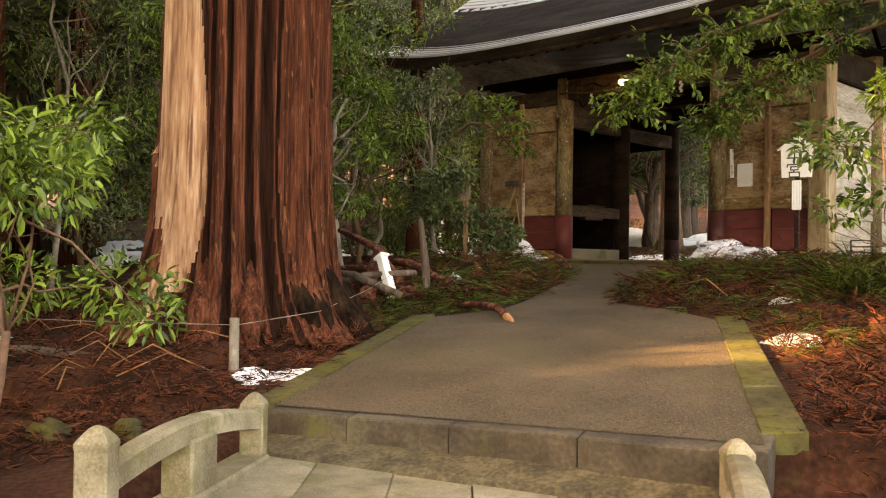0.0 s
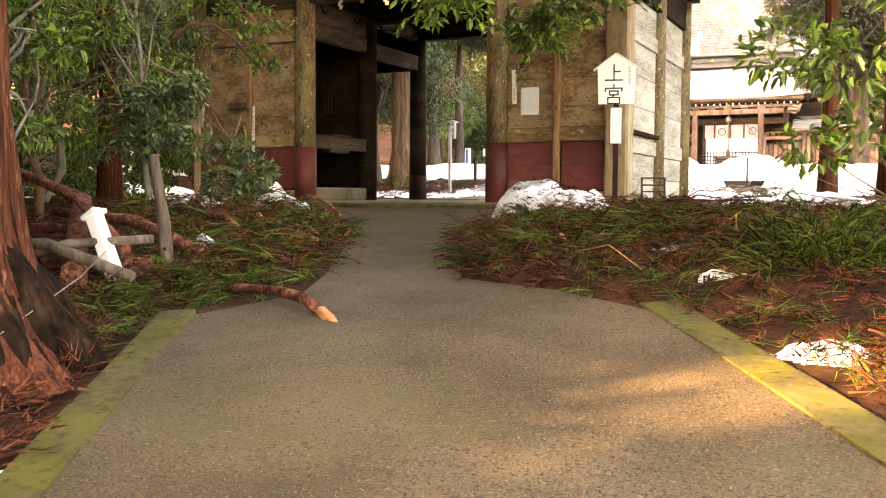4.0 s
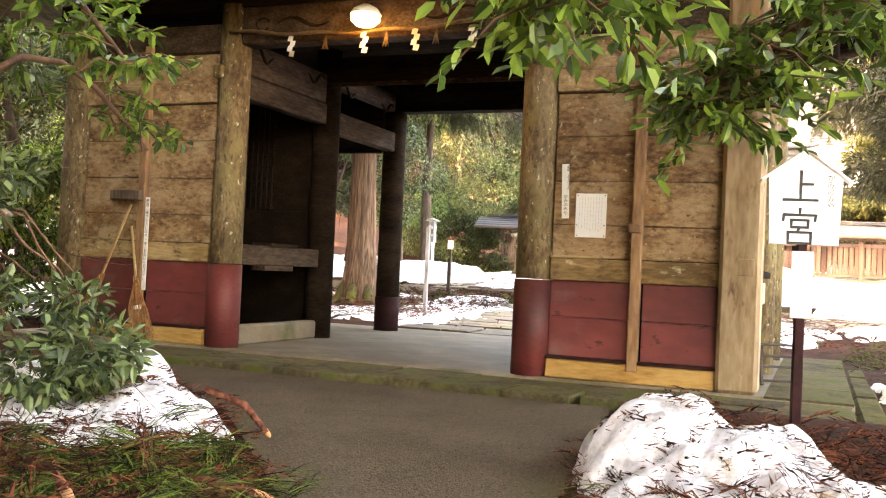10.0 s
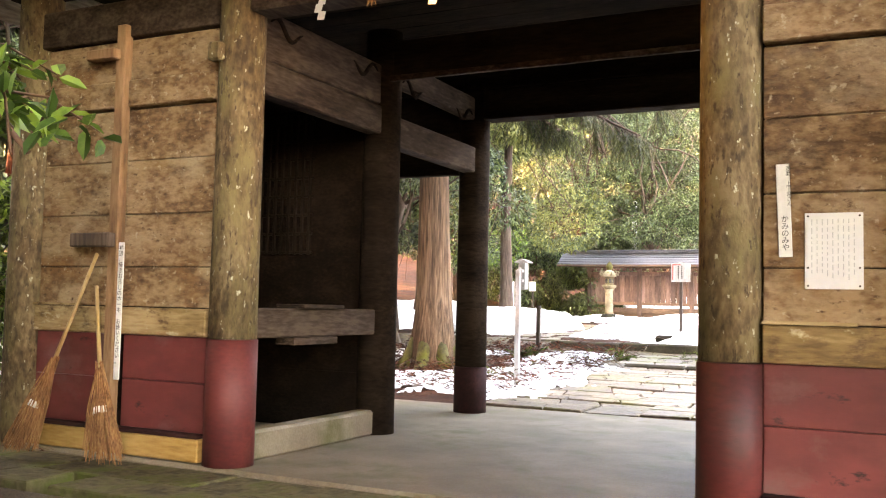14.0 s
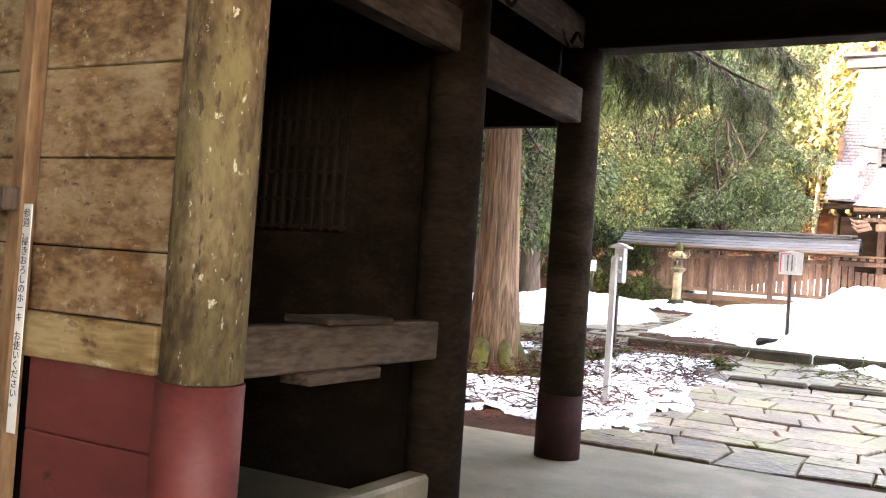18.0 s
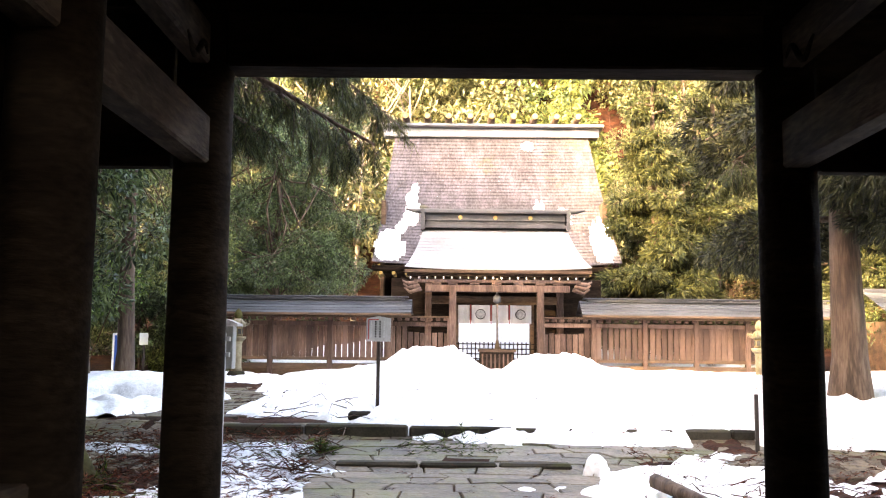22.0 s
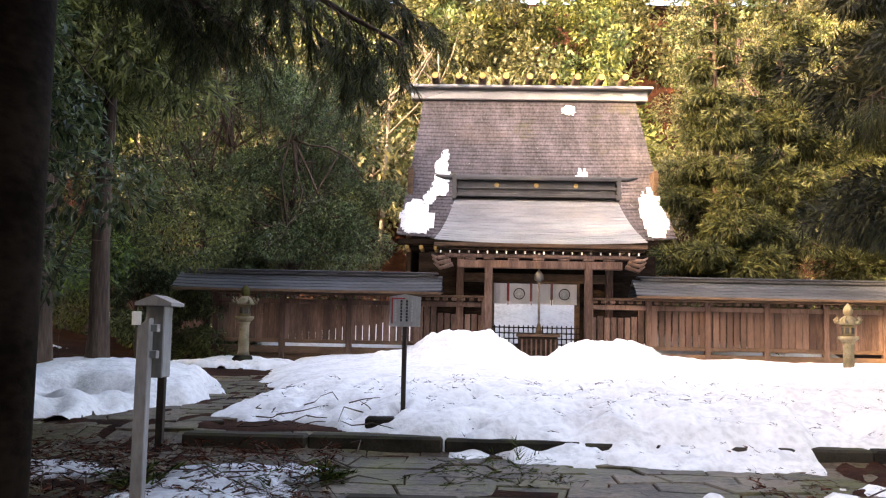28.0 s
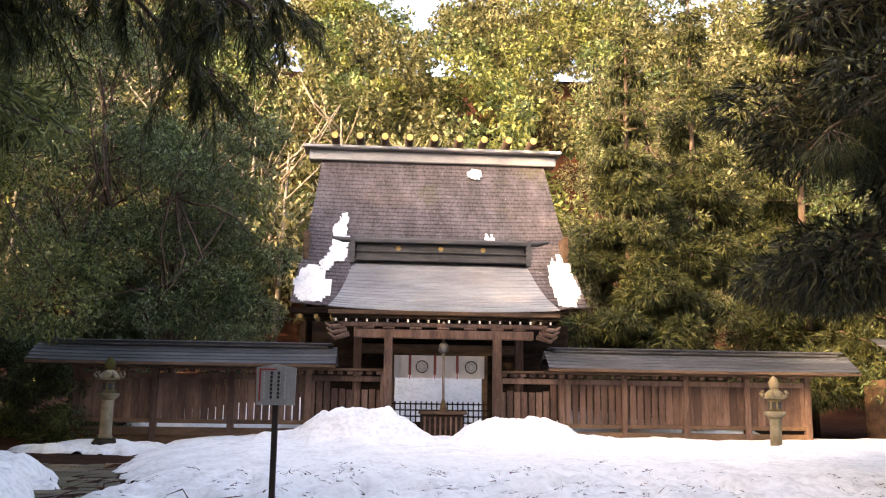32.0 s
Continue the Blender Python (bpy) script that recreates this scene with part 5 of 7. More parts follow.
    part("root", tube([(c * 0.2, d * 0.2, 0.55), (c * 0.36, d * 0.36, 0.22), (c * 0.56, d * 0.56, 0.04), (c * 0.72, d * 0.72, -0.06)], [0.10, 0.10, 0.07, 0.03], 9, wob=0.14, rnd=random.Random(k)), MOSSY, foot, "mossy root flare")

# thin trees and shrubs left of the path
spots = [(-1.5, -3.5, 3.0, 0.8), (-2.1, -4.4, 3.8, 1.0), (-0.3, -6.1, 2.7, 0.6), (-2.6, -6.2, 5.2, 1.5), (-1.2, -7.6, 4.2, 1.2), (-4.2, -4.6, 5.4, 1.8), (-3.4, -8.6, 4.6, 1.5), (-5.5, -7.2, 5.5, 1.9), (-4.6, -2.2, 5.0, 1.6), (-7.2, -4.8, 6, 2.0), (-1.0, -10.4, 3.0, 1.2), (-3.0, -11.6, 4.0, 1.5), (-7.0, -9.5, 5.5, 2.0), (-9.5, -7.0, 6.5, 2.2), (-9.0, -2.0, 6.0, 2.2), (0.6, -11.6, 2.6, 1.0)]
for k, (x, y, h, r) in enumerate(spots):
    broadleaf(x, y, h, r, 100 + k, "slender evergreen tree with glossy leaves beside the path", LEAF if k % 3 else LEAF_DARK, (0.105, 0.044), int(1500 + 800 * r), 0.045 + 0.012 * (k % 3), TWIG if k % 2 else BARK_GREY, low=0.22, group="understorey trees")
for k, (x, y, r) in enumerate(((-4.6, -0.9, 0.16), (-2.9, -5.0, 0.12), (-5.2, -5.6, 0.2), (-7.8, -2.6, 0.24), (-8.4, -7.7, 0.28), (-6.0, -10.6, 0.3), (-11, -5, 0.3), (-10.5, -10.5, 0.34), (-13, -8, 0.34), (-2.2, -14.0, 0.34), (-13.5, -13, 0.4))):
    conifer(x, y, 13 + 2 * r * 10, 2.4, 300 + k, "tall straight cedar trunk with red bark in the grove", trunk=r, bare=0.46, count=1600, size=0.5, group="grove cedars")

for k, (x, y, h, r) in enumerate(((-9.2, 10.2, 3.0, 1.6), (-11.5, 14.5, 3.4, 1.9), (-11.0, 9.0, 3.2, 1.8), (-13.5, 11.5, 3.6, 2.0), (-6.6, -0.8, 2.8, 1.3), (-8.6, 1.2, 3.2, 1.6), (-7.8, -3.6, 3.0, 1.4), (-10.5, -1.0, 3.4, 1.7), (-6.2, 1.6, 2.4, 1.1))):
    broadleaf(x, y, h, r, 640 + k, "bushy evergreen in the grove beside the gate", LEAF_DARK if k % 2 else LEAF, (0.11, 0.055), 5200, 0.05, BARK_DARK, 0.08, group="grove bushes", name="evergreen_bush", clumps=20)

# near shrubs: by the bridge and at the path's right edge
broadleaf(4.15, -11.9, 1.95, 0.8, 41, "young shrub with pinnate light green leaves by the bridge", LEAF, (0.085, 0.034), 2900, 0.03, TWIG, 0.32, group="near shrubs", name="leafy_shrub", clumps=16)
broadleaf(3.3, -12.9, 1.5, 0.8, 42, "bushy green shrub beside the bridge", LEAF, (0.075, 0.03), 3000, 0.03, TWIG, 0.12, group="near shrubs", name="leafy_shrub")
broadleaf(6.5, -6.3, 2.3, 0.75, 43, "evergreen shrub with drooping oval leaves", LEAF, (0.095, 0.042), 1700, 0.035, TWIG, 0.35, group="near shrubs", name="leafy_shrub")
broadleaf(7.6, -5.2, 3.4, 1.1, 44, "evergreen shrub with drooping oval leaves", LEAF, (0.095, 0.042), 3400, 0.05, BARK_GREY, 0.3, group="near shrubs", name="leafy_shrub")
broadleaf(-0.45, -3.75, 1.75, 0.72, 45, "dark camellia bush beside the wooden sign", LEAF_DARK, (0.085, 0.05), 3400, 0.03, TWIG, 0.15, group="near shrubs", name="leafy_shrub")


def bough(base, points, r, seed, count, label, material, leaf, spread, parent_name="overhanging_branch"):
    """A branch reaching in from its own tree, with twigs and leaves at their ends."""
    rng = np.random.default_rng(seed)
    e = thing(parent_name, label, "branch", (0, 0, 0))
    bm = bmesh.new()
    main = [base] + points
    part("branch", tube(main, [r * (1 - 0.8 * k / len(main)) for k in range(len(main))], 7), TWIG, e)
    cs, ds = [], []
    P = np.array(points)
    for _ in range(count):
        k = rng.integers(0, len(P))
        a = P[k] + rng.normal(size=3) * 0.05
        d = unit(rng.normal(size=3) * np.array([1, 1, 0.35]) + np.array([0, 0, -0.12]))
        L = spread * rng.uniform(0.3, 1.0)
        b = a + d * L
        tube([tuple(a), tuple((a + b) / 2 + np.array([0, 0, 0.05])), tuple(b)], [0.008, 0.006, 0.003], 3, bm, cap=False)
        for t in np.linspace(0.3, 1.0, 7):
            for s in (0, 1):
                cs.append(a + (b - a) * t + rng.normal(size=3) * 0.015)
                ds.append(d * 0.8 + rng.normal(size=3) * 0.6)
    tagged(part("twigwork", bm, TWIG, e), kind="stuff")
    tagged(fast("foliage", leaves(np.array(cs), rng, leaf[0], leaf[1], 0.15, 0.35, np.array(ds)), 4, material, e), kind="stuff")
    return e


right_tree = broadleaf(6.6, -2.6, 7.5, 2.2, 60, "leafy evergreen tree leaning over the path", LEAF, (0.12, 0.046), 3500, 0.13, BARK_GREY, 0.42, group="understorey trees")
bough((6.5, -2.7, 2.7), [(5.4, -2.8, 2.75), (4.7, -3.0, 2.5), (4.2, -3.15, 2.25), (3.8, -3.3, 2.05), (3.5, -3.4, 1.82), (3.3, -3.45, 1.62)], 0.035, 61, 175, "leafy evergreen branch hanging over the path", LEAF, (0.092, 0.05), 0.5)
bough((6.5, -2.7, 2.9), [(5.2, -3.1, 3.0), (4.4, -3.7, 2.75), (3.9, -4.2, 2.45), (3.5, -4.5, 2.15), (3.2, -4.7, 1.9), (3.0, -4.8, 1.7)], 0.03, 65, 150, "leafy evergreen branch reaching low over the path", LEAF, (0.092, 0.05), 0.46)
bough((6.5, -2.7, 2.6), [(5.2, -2.5, 3.0), (4.4, -2.5, 3.0), (3.7, -2.6, 2.9), (3.1, -2.7, 2.75), (2.6, -2.8, 2.6), (2.2, -2.9, 2.5)], 0.035, 64, 150, "leafy evergreen branch hanging under the gate eave", LEAF, (0.092, 0.05), 0.5)
bough((-1.25, -3.2, 1.9), [(-1.1, -3.0, 2.1), (-0.95, -2.8, 2.1), (-0.75, -2.7, 1.95), (-0.6, -2.6, 1.75), (-0.45, -2.5, 1.55)], 0.03, 62, 16, "leafy evergreen branch in front of the gate wall", LEAF, (0.10, 0.054), 0.4)
bough((-1.25, -3.2, 2.4), [(-0.9, -3.3, 2.5), (-0.5, -3.4, 2.45), (-0.2, -3.4, 2.25), (0.0, -3.4, 2.05), (0.1, -3.4, 1.95)], 0.03, 63, 30, "leafy evergreen branch under the gate eave", LEAF, (0.10, 0.054), 0.42)

# trees right of the gate and round the court
# the last five stand unseen right of path and gate, added to shade them
for k, (x, y, r, h) in enumerate(((5.45, 4.2, 0.13, 15), (6.4, 5.0, 0.22, 15), (7.2, 3.6, 0.15, 12), (5.6, 12.5, 0.28, 9), (8.6, 14.5, 0.35, 11), (11.5, 12.5, 0.35, 10), (12.5, 17.5, 0.35, 12), (10.5, -1.5, 0.3, 17), (9.2, -5.5, 0.3, 17), (11.5, -9.5, 0.35, 18), (14, -5, 0.35, 18), (8.3, 0.8, 0.28, 16))):
    conifer(x, y, h, 2.7, 400 + k, "dark cedar by the snowy court, some added by the path for shade", NEEDLE_DARK if y > 8 else NEEDLE, BARK_DARK if y > 8 else BARK_RED, trunk=r, bare=0.33 if y > 8 else 0.5, count=22000 if y > 8 else 3600, size=0.17 if y > 8 else 0.45, group="court cedars")
# western ones grown tall to keep the sun off the shrine roof
for k, (x, y, h, r) in enumerate(((-6.2, 10.5, 7, 2.2), (-8.2, 13.7, 11.5, 2.8), (-10.5, 17.0, 15, 3.4), (-9.5, 21.0, 15, 3.2), (-12.5, 12.0, 15, 3.4), (-10.8, 6.3, 14, 3.0), (-7.5, 6.8, 6.5, 2.0), (-12, 25, 15, 3.4), (-5.4, 27.5, 8, 2.4), (-8.4, 29.0, 11, 3.2), (-15, 19, 17, 3.6), (-13.5, 15.5, 17, 3.4))):
    broadleaf(x, y, h, r, 500 + k, "broad evergreen tree at the edge of the snowy court", LEAF_DARK if k in (0, 5, 6, 8, 9) else (NEEDLE_LIT if k % 2 else LEAF), (0.12, 0.056), 30000, 0.12, BARK_DARK, 0.28 if x > -9 else 0.12, group="court trees", clumps=34)
for k, (x, y, h, r) in enumerate(((5.75, 25.9, 10.5, 1.9), (8.0, 27.5, 12.5, 2.5), (11.2, 28, 13.5, 2.8))):
    conifer(x, y, h, r, 540 + k, "olive green fir with level tiers behind the shrine fence", OLIVE_SHADED, BARK_DARK, 0.16, 0.08, 26, 26000, 0.2, group="trees behind the shrine", name="fir_tree")
for k, (x, y, h, r, m) in enumerate(((14.5, 24, 14, 3.4, LEAF_DARK), (-6.5, 33, 9, 2.8, LEAF_DARK), (9.5, 37, 13, 3.2, LEAF_GOLD))):
    broadleaf(x, y, h, r, 543 + k, "evergreen tree behind the shrine fence", m, (0.15, 0.07), 24000, 0.10, BARK_DARK, 0.10, group="trees behind the shrine", clumps=54)
for k, (x, y, h, r) in enumerate(((-7.0, 24.8, 2.4, 1.3), (-8.8, 24.6, 2.8, 1.5), (-7.6, 27.2, 3.0, 1.6), (-10.2, 27.0, 3.2, 1.8))):
    broadleaf(x, y, h, r, 580 + k, "dense dark evergreen bush beside the fence end", LEAF_DARK, (0.14, 0.07), 9500, 0.05, BARK_DARK, 0.05, group="bushes beside the fence", name="evergreen_bush", clumps=22)
# dark cedars in front of the broad trees on the court's west side
for k, (x, y, r) in enumerate(((-6.35, 14.0, 0.22), (-5.75, 14.6, 0.16), (-7.4, 12.0, 0.26), (-8.3, 15.5, 0.24), (-9.2, 17.5, 0.28))):
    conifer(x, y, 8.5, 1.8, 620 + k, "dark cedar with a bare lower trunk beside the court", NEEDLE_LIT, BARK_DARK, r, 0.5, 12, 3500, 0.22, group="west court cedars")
# drooping cedar branches over the court


def strips(name, v, material, parent):
    """Narrow ribbons from an array (ribbons, levels, 2, 3), each one island."""
    n, lv = v.shape[:2]
    k = np.arange(n)[:, None] * lv * 2 + np.arange(lv - 1)[None, :] * 2
    f = np.stack([k, k + 1, k + 3, k + 2], -1).reshape(-1, 4)
    me = bpy.data.meshes.new(name)
    me.vertices.add(n * lv * 2)
    me.vertices.foreach_set("co", v.astype(np.float32).ravel())
    me.loops.add(f.size)
    me.loops.foreach_set("vertex_index", f.ravel().astype(np.int32))
    me.polygons.add(len(f))
    me.polygons.foreach_set("loop_start", np.arange(len(f), dtype=np.int32) * 4)
    me.materials.append(material)
    me.update(calc_edges=True)
    ob = new(name, me)
    ob.parent = parent
    return tagged(ob, kind="stuff")


def strands(roots, dirs, length, width, bend, rng, levels=4):
    """Bending ribbons that start at roots along dirs and sink towards their tips."""
    n = len(roots)
    d = unit(dirs)
    L = (length * rng.uniform(0.6, 1.35, n))[:, None]
    side = unit(np.cross(d, rng.normal(size=(n, 3)) * 0.5 + np.array([0, 0, 1.0])))
    swing = rng.normal(size=(n, 3)) * 0.18
    out = []
    for k in range(levels):
        t = k / (levels - 1)
        c = roots + d * L * t + swing * L * t * t + np.array([0, 0, -1.0]) * L * bend * t * t
        w = side * width * (0.75 + 0.5 * t - 1.15 * t * t) * 0.5
        out.append(np.stack([c - w, c + w], 1))
    return np.stack(out, 1)


for k, (pts, n, lab) in enumerate((
        ([(-4.0, 8.4, 5.2), (-3.3, 8.9, 5.0), (-2.7, 9.3, 4.7), (-2.2, 9.6, 4.4), (-1.8, 9.9, 4.05), (-1.55, 10.0, 3.85)], 66, "drooping dark cedar branch above the court"),
        ([(-4.0, 8.4, 5.6), (-3.1, 8.7, 5.4), (-2.4, 9.0, 5.1), (-1.8, 9.3, 4.8), (-1.3, 9.5, 4.45), (-1.0, 9.6, 4.2)], 80, "drooping dark cedar branch above the court"),
        ([(-4.0, 8.2, 5.0), (-3.4, 8.3, 4.8), (-2.9, 8.4, 4.45), (-2.5, 8.5, 4.2)], 44, "drooping dark cedar branch beside the court trees"),
        ([(-4.1, 7.8, 4.9), (-3.6, 8.6, 4.7), (-3.2, 9.3, 4.4), (-2.9, 9.8, 4.05)], 60, "drooping dark cedar branch beside the court trees"),
        ([(-3.9, 7.9, 5.4), (-2.8, 8.1, 5.3), (-2.2, 8.3, 5.0), (-1.7, 8.5, 4.7), (-1.4, 8.6, 4.45)], 70, "drooping dark cedar branch above the court"),
        ([(-3.9, 7.7, 4.7), (-2.8, 7.8, 4.45), (-2.0, 7.9, 4.05), (-1.4, 8.0, 3.7), (-1.0, 8.05, 3.5)], 50, "drooping dark cedar branch low above the court"),
        ([(-3.9, 7.6, 4.6), (-3.2, 8.0, 4.3), (-2.6, 8.2, 3.9), (-2.2, 8.3, 3.65)], 60, "drooping dark cedar branch low beside the court trees"),
        ([(5.6, 12.5, 4.9), (4.9, 12.0, 4.8), (4.3, 11.8, 4.5), (3.7, 11.6, 4.1)], 80, "drooping dark cedar branch beside the court"))):
    rng = np.random.default_rng(700 + k)
    e = thing("cedar_branch", lab, "branch", (0, 0, 0), group="cedar branches")
    bm = bmesh.new()
    tube([(-3.95, 7.6, pts[0][2] - 0.3) if k < 7 else (5.6, 12.5, 5.0)] + pts, [0.05, 0.042, 0.034, 0.028, 0.02, 0.014, 0.008][:len(pts) + 1], 6, bm)
    P = np.array(pts)
    rt, dr = [], []
    for _ in range(n):
        u = rng.uniform(0.15, 1.0) ** 0.7 * (len(P) - 1)
        i = min(len(P) - 2, int(u))
        a = P[i] + (P[i + 1] - P[i]) * (u - i)
        ax = unit(P[i + 1] - P[i])
        d = unit(ax * 0.4 + rng.normal(size=3) * np.array([0.6, 0.6, 0.3]) + np.array([0, 0, -0.7]))
        L = rng.uniform(0.2, 0.62)
        b = a + d * L + np.array([0, 0, -0.1]) * L
        tube([tuple(a), tuple((a + b) / 2 + np.array([0, 0, 0.03])), tuple(b)], [0.006, 0.005, 0.003], 3, bm, cap=False)
        m = 60
        t = rng.uniform(0.4, 1.0, (m, 1))
        rt.append(a + (b - a) * t)
        dr.append(d * 0.6 + rng.normal(size=(m, 3)) * 0.75 + np.array([0, 0, -0.4]))
    part("branch", bm, BARK_DARK, e)
    strips("foliage", strands(np.concatenate(rt), np.concatenate(dr), 0.11, 0.008, 0.4, rng), OLIVE_SHADED, e)

# wooded hill behind
hill = thing("wooded_hill", "sunlit wooded hillside with evergreen and bare trees", "woods", kind="stuff")
hr = np.random.default_rng(900)
for m, n, seed in ((LEAF_GOLD, 150, 1), (LEAF_DARK, 30, 2), (NEEDLE_LIT, 54, 3)):
    bl = []
    for _ in range(n):
        y = hr.uniform(43, 88)
        x = hr.uniform(-26, 32) * (0.6 + y / 110)
        r = hr.uniform(2.2, 3.9)
        z = float(ground_z(x, y))
        for _ in range(9):
            o = hr.normal(size=3) * r * 0.5
            bl.append((x + o[0], y + o[1], z + r * 1.5 + o[2], r * hr.uniform(0.3, 0.5), 0.8))
    c, d = crown_points(hr, bl, n * 1300)
    tagged(fast("foliage", leaves(c, hr, 0.42, 0.26, 0.1, 0.7, d, True), 3, m, hill), kind="stuff")
bm = bmesh.new()
for _ in range(26):
    y = hr.uniform(42, 60)
    x = hr.uniform(-26, 1)
    z = float(ground_z(x, y))
    h = hr.uniform(6, 11)
    tube([(x, y, z - 0.3), (x + 0.2, y, z + h * 0.5), (x + hr.uniform(-1, 1), y, z + h)], [0.16, 0.11, 0.04], 5, bm)
    for _ in range(9):
        t = hr.uniform(0.35, 0.95)
        a = hr.uniform(0, 6.283)
        L = h * 0.34
        tube([(x, y, z + h * t), (x + math.cos(a) * L * 0.5, y + math.sin(a) * L * 0.5, z + h * t + L * 0.5), (x + math.cos(a) * L * 0.8, y + math.sin(a) * L * 0.8, z + h * t + L)], [0.06, 0.04, 0.015], 4, bm)
tagged(part("bare_wood", bm, BARK_GREY, hill), kind="stuff")

# grove on the far sides, mostly unseen, added to close and shade the place
for k in range(4):
    rr = random.Random(k)
    x, y = -20 - 5 * k, -16 + 3 * k
    conifer(x, y, 17 + k, 3.4, 1000 + k, "tall forest cedar, added to close and shade the place", trunk=0.3 + 0.03 * k, bare=0.16, count=3000, size=0.95, group="forest cedars")
proto = [o for o in scene.collection.objects if o.get("group") == "forest cedars" and o.parent is None]
for k in range(4, 170):
    rr = random.Random(k)
    side = k % 6
    if side < 4:
        u, v = rr.uniform(14, 60), rr.uniform(-30, 23)
        x, y = -0.66 * u - 0.72 * v + 0.5, -0.72 * u + 0.66 * v + 2.0
        if x > -9 and y > -14 or (y > 9 and x > -17):
            continue
    elif side == 4:
        if k % 4:
            continue
        x, y = rr.uniform(-50, -20), rr.uniform(8, 40)
    else:
        x, y = rr.uniform(18, 36), rr.uniform(22, 40)
    # strip kept clear of added trees so sun streaks reach the path
    if -3.8 < (x - 5.0) * 0.728 - (y + 9.4) * 0.686 < 2.4 and y < -9:
        continue
    copy_thing(proto[k % len(proto)], pose(x, y, float(ground_z(x, y)) - 0.1, 0, 0, rr.uniform(0, 360)))
# added screen cedars, raised to keep the sun off the shrine
for k, (x, y) in enumerate(((-15.5, 12.5), (-18.5, 9.5), (-17, 16), (-21, 14), (-20, 18))):
    copy_thing(proto[k % len(proto)], pose(x, y, float(ground_z(x, y)) + 1.5, 0, 0, 70 * k))
# unseen cedar rows added towards the sun, gaps left to shape its streaks
for k, (u, v) in enumerate(((17, -12.4), (17, -9), (17, -5.7), (17, -1.9), (17, 3.0), (17, 5.8), (17, 9.2), (17, 12.6), (24, -10.5), (24, -7), (24, -3.6), (24, 3.6), (24, 7.2), (24, 10.8), (31, -5.4), (31, 5.4))):
    x, y = 5 - 0.686 * u - 0.728 * v, -9.4 - 0.728 * u + 0.686 * v
    copy_thing(proto[k % len(proto)], pose(x, y, float(ground_z(x, y)) - 0.1, 0, 0, 47 * k))

# ---------- snow ----------


def snow_patch(cx, cy, rx, ry, thick, seed, label, material=None, rz=0.0, cells=46, rough=0.25, name="snow_patch", power=2.2, base=None, lumps=0.03):
    """A drift with an uneven outline, thick in the middle and thinning to its edge."""
    rng = random.Random(seed)
    off = Vector((rng.uniform(0, 90), rng.uniform(0, 90), 0))
    vs, idx, fs = [], {}, []
    c, s = math.cos(radians(rz)), math.sin(radians(rz))
    for j in range(cells + 1):
        for i in range(cells + 1):
            u, v = (i / cells) * 2.5 - 1.25, (j / cells) * 2.5 - 1.25
            r = math.hypot(u, v)
            edge = 1.0 + rough * 1.6 * noise.noise(Vector((u * 1.7, v * 1.7, 0)) + off) + rough * noise.noise(Vector((u * 5, v * 5, 3)) + off)
            q = r / edge
            if q > 1.12:
                continue
            x, y = cx + (u * rx) * c - (v * ry) * s, cy + (u * rx) * s + (v * ry) * c
            h = thick * max(0.0, 1 - q ** power) + lumps * noise.noise(Vector((x * 3, y * 3, seed))) + lumps * 0.7 * noise.noise(Vector((x * 9, y * 9, seed)))
            z = (float(ground_z(x, y)) if base is None else base) + h - 0.012 - max(0.0, q - 0.96) * 0.7
            idx[(i, j)] = len(vs)
            vs.append((x, y, z))
    for j in range(cells):
        for i in range(cells):
            k = [(i, j), (i + 1, j), (i + 1, j + 1), (i, j + 1)]
            if all(a in idx for a in k):
                fs.append([idx[a] for a in k])
    ob = raw(name, vs, fs, material or SNOW, smooth=True)
    return tagged(ob, label, "snow")


SNOW_BITS = mat("broken old snow", [(0.5, 0.5, 0.52), (0.72, 0.73, 0.75), (0.84, 0.84, 0.86)], 3.0, rough=0.75, bump=0.9, bump_scale=14, fine=0.8, spec=0.3)
overlay(SNOW_BITS, (0.05, 0.033, 0.02), 7, 0.56, 0.62)


# the court's snow field with its ploughed heaps
def field_height(x, y):
    """Snow depth over the court's ground, or None outside the field."""
    n1 = noise.noise(Vector((x * 0.8, y * 0.8, 1.0)))
    n2 = noise.noise(Vector((x * 2.6, y * 2.6, 2.0)))
    n3 = noise.noise(Vector((x * 6, y * 6, 4.0)))
    left = np.interp(y, [9, 12.8, 15.4, 18, 24], [-3.6, -3.4, -3.35, -4.2, -5.0]) + 0.25 * n2
    front = np.interp(x, [-4, -2.4, -1.8, -0.9, 0.9, 2.75, 2.95, 3.6, 3.8, 8], [12.3, 11.9, 11.5, 10.85, 10.4, 10.35, 11.1, 11.1, 10.3, 9.9]) + 0.24 * n2 + 0.16 * n3
    d = min(x - left, y - front)
    if 17.5 < y < 20.0 and x > 8:
        d = min(d, abs(y - 18.6 - (x - 8) * -0.28) - 0.28)
    if d < -0.3:
        return None
    near = min(1.0, max(0.0, (14.8 - y) / 2.0))
    foot = max(0.0, noise.noise(Vector((x * 2.1, y * 2.1, 9.0)))) * (0.35 + 0.85 * near)
    pit = max(0.0, noise.noise(Vector((x * 3.4, y * 3.0, 21.0))) - 0.22) * near
    h = 0.34 * (1 - math.exp(-max(0, d) * 1.6)) + 0.05 * n1 * min(1, max(0, d)) + ((0.03 + 0.06 * near) * n2 + (0.014 + 0.05 * near) * n3) * min(1, max(0, d) * 4) - (0.12 * foot + 0.42 * pit) * min(1, max(0, d) * 2)
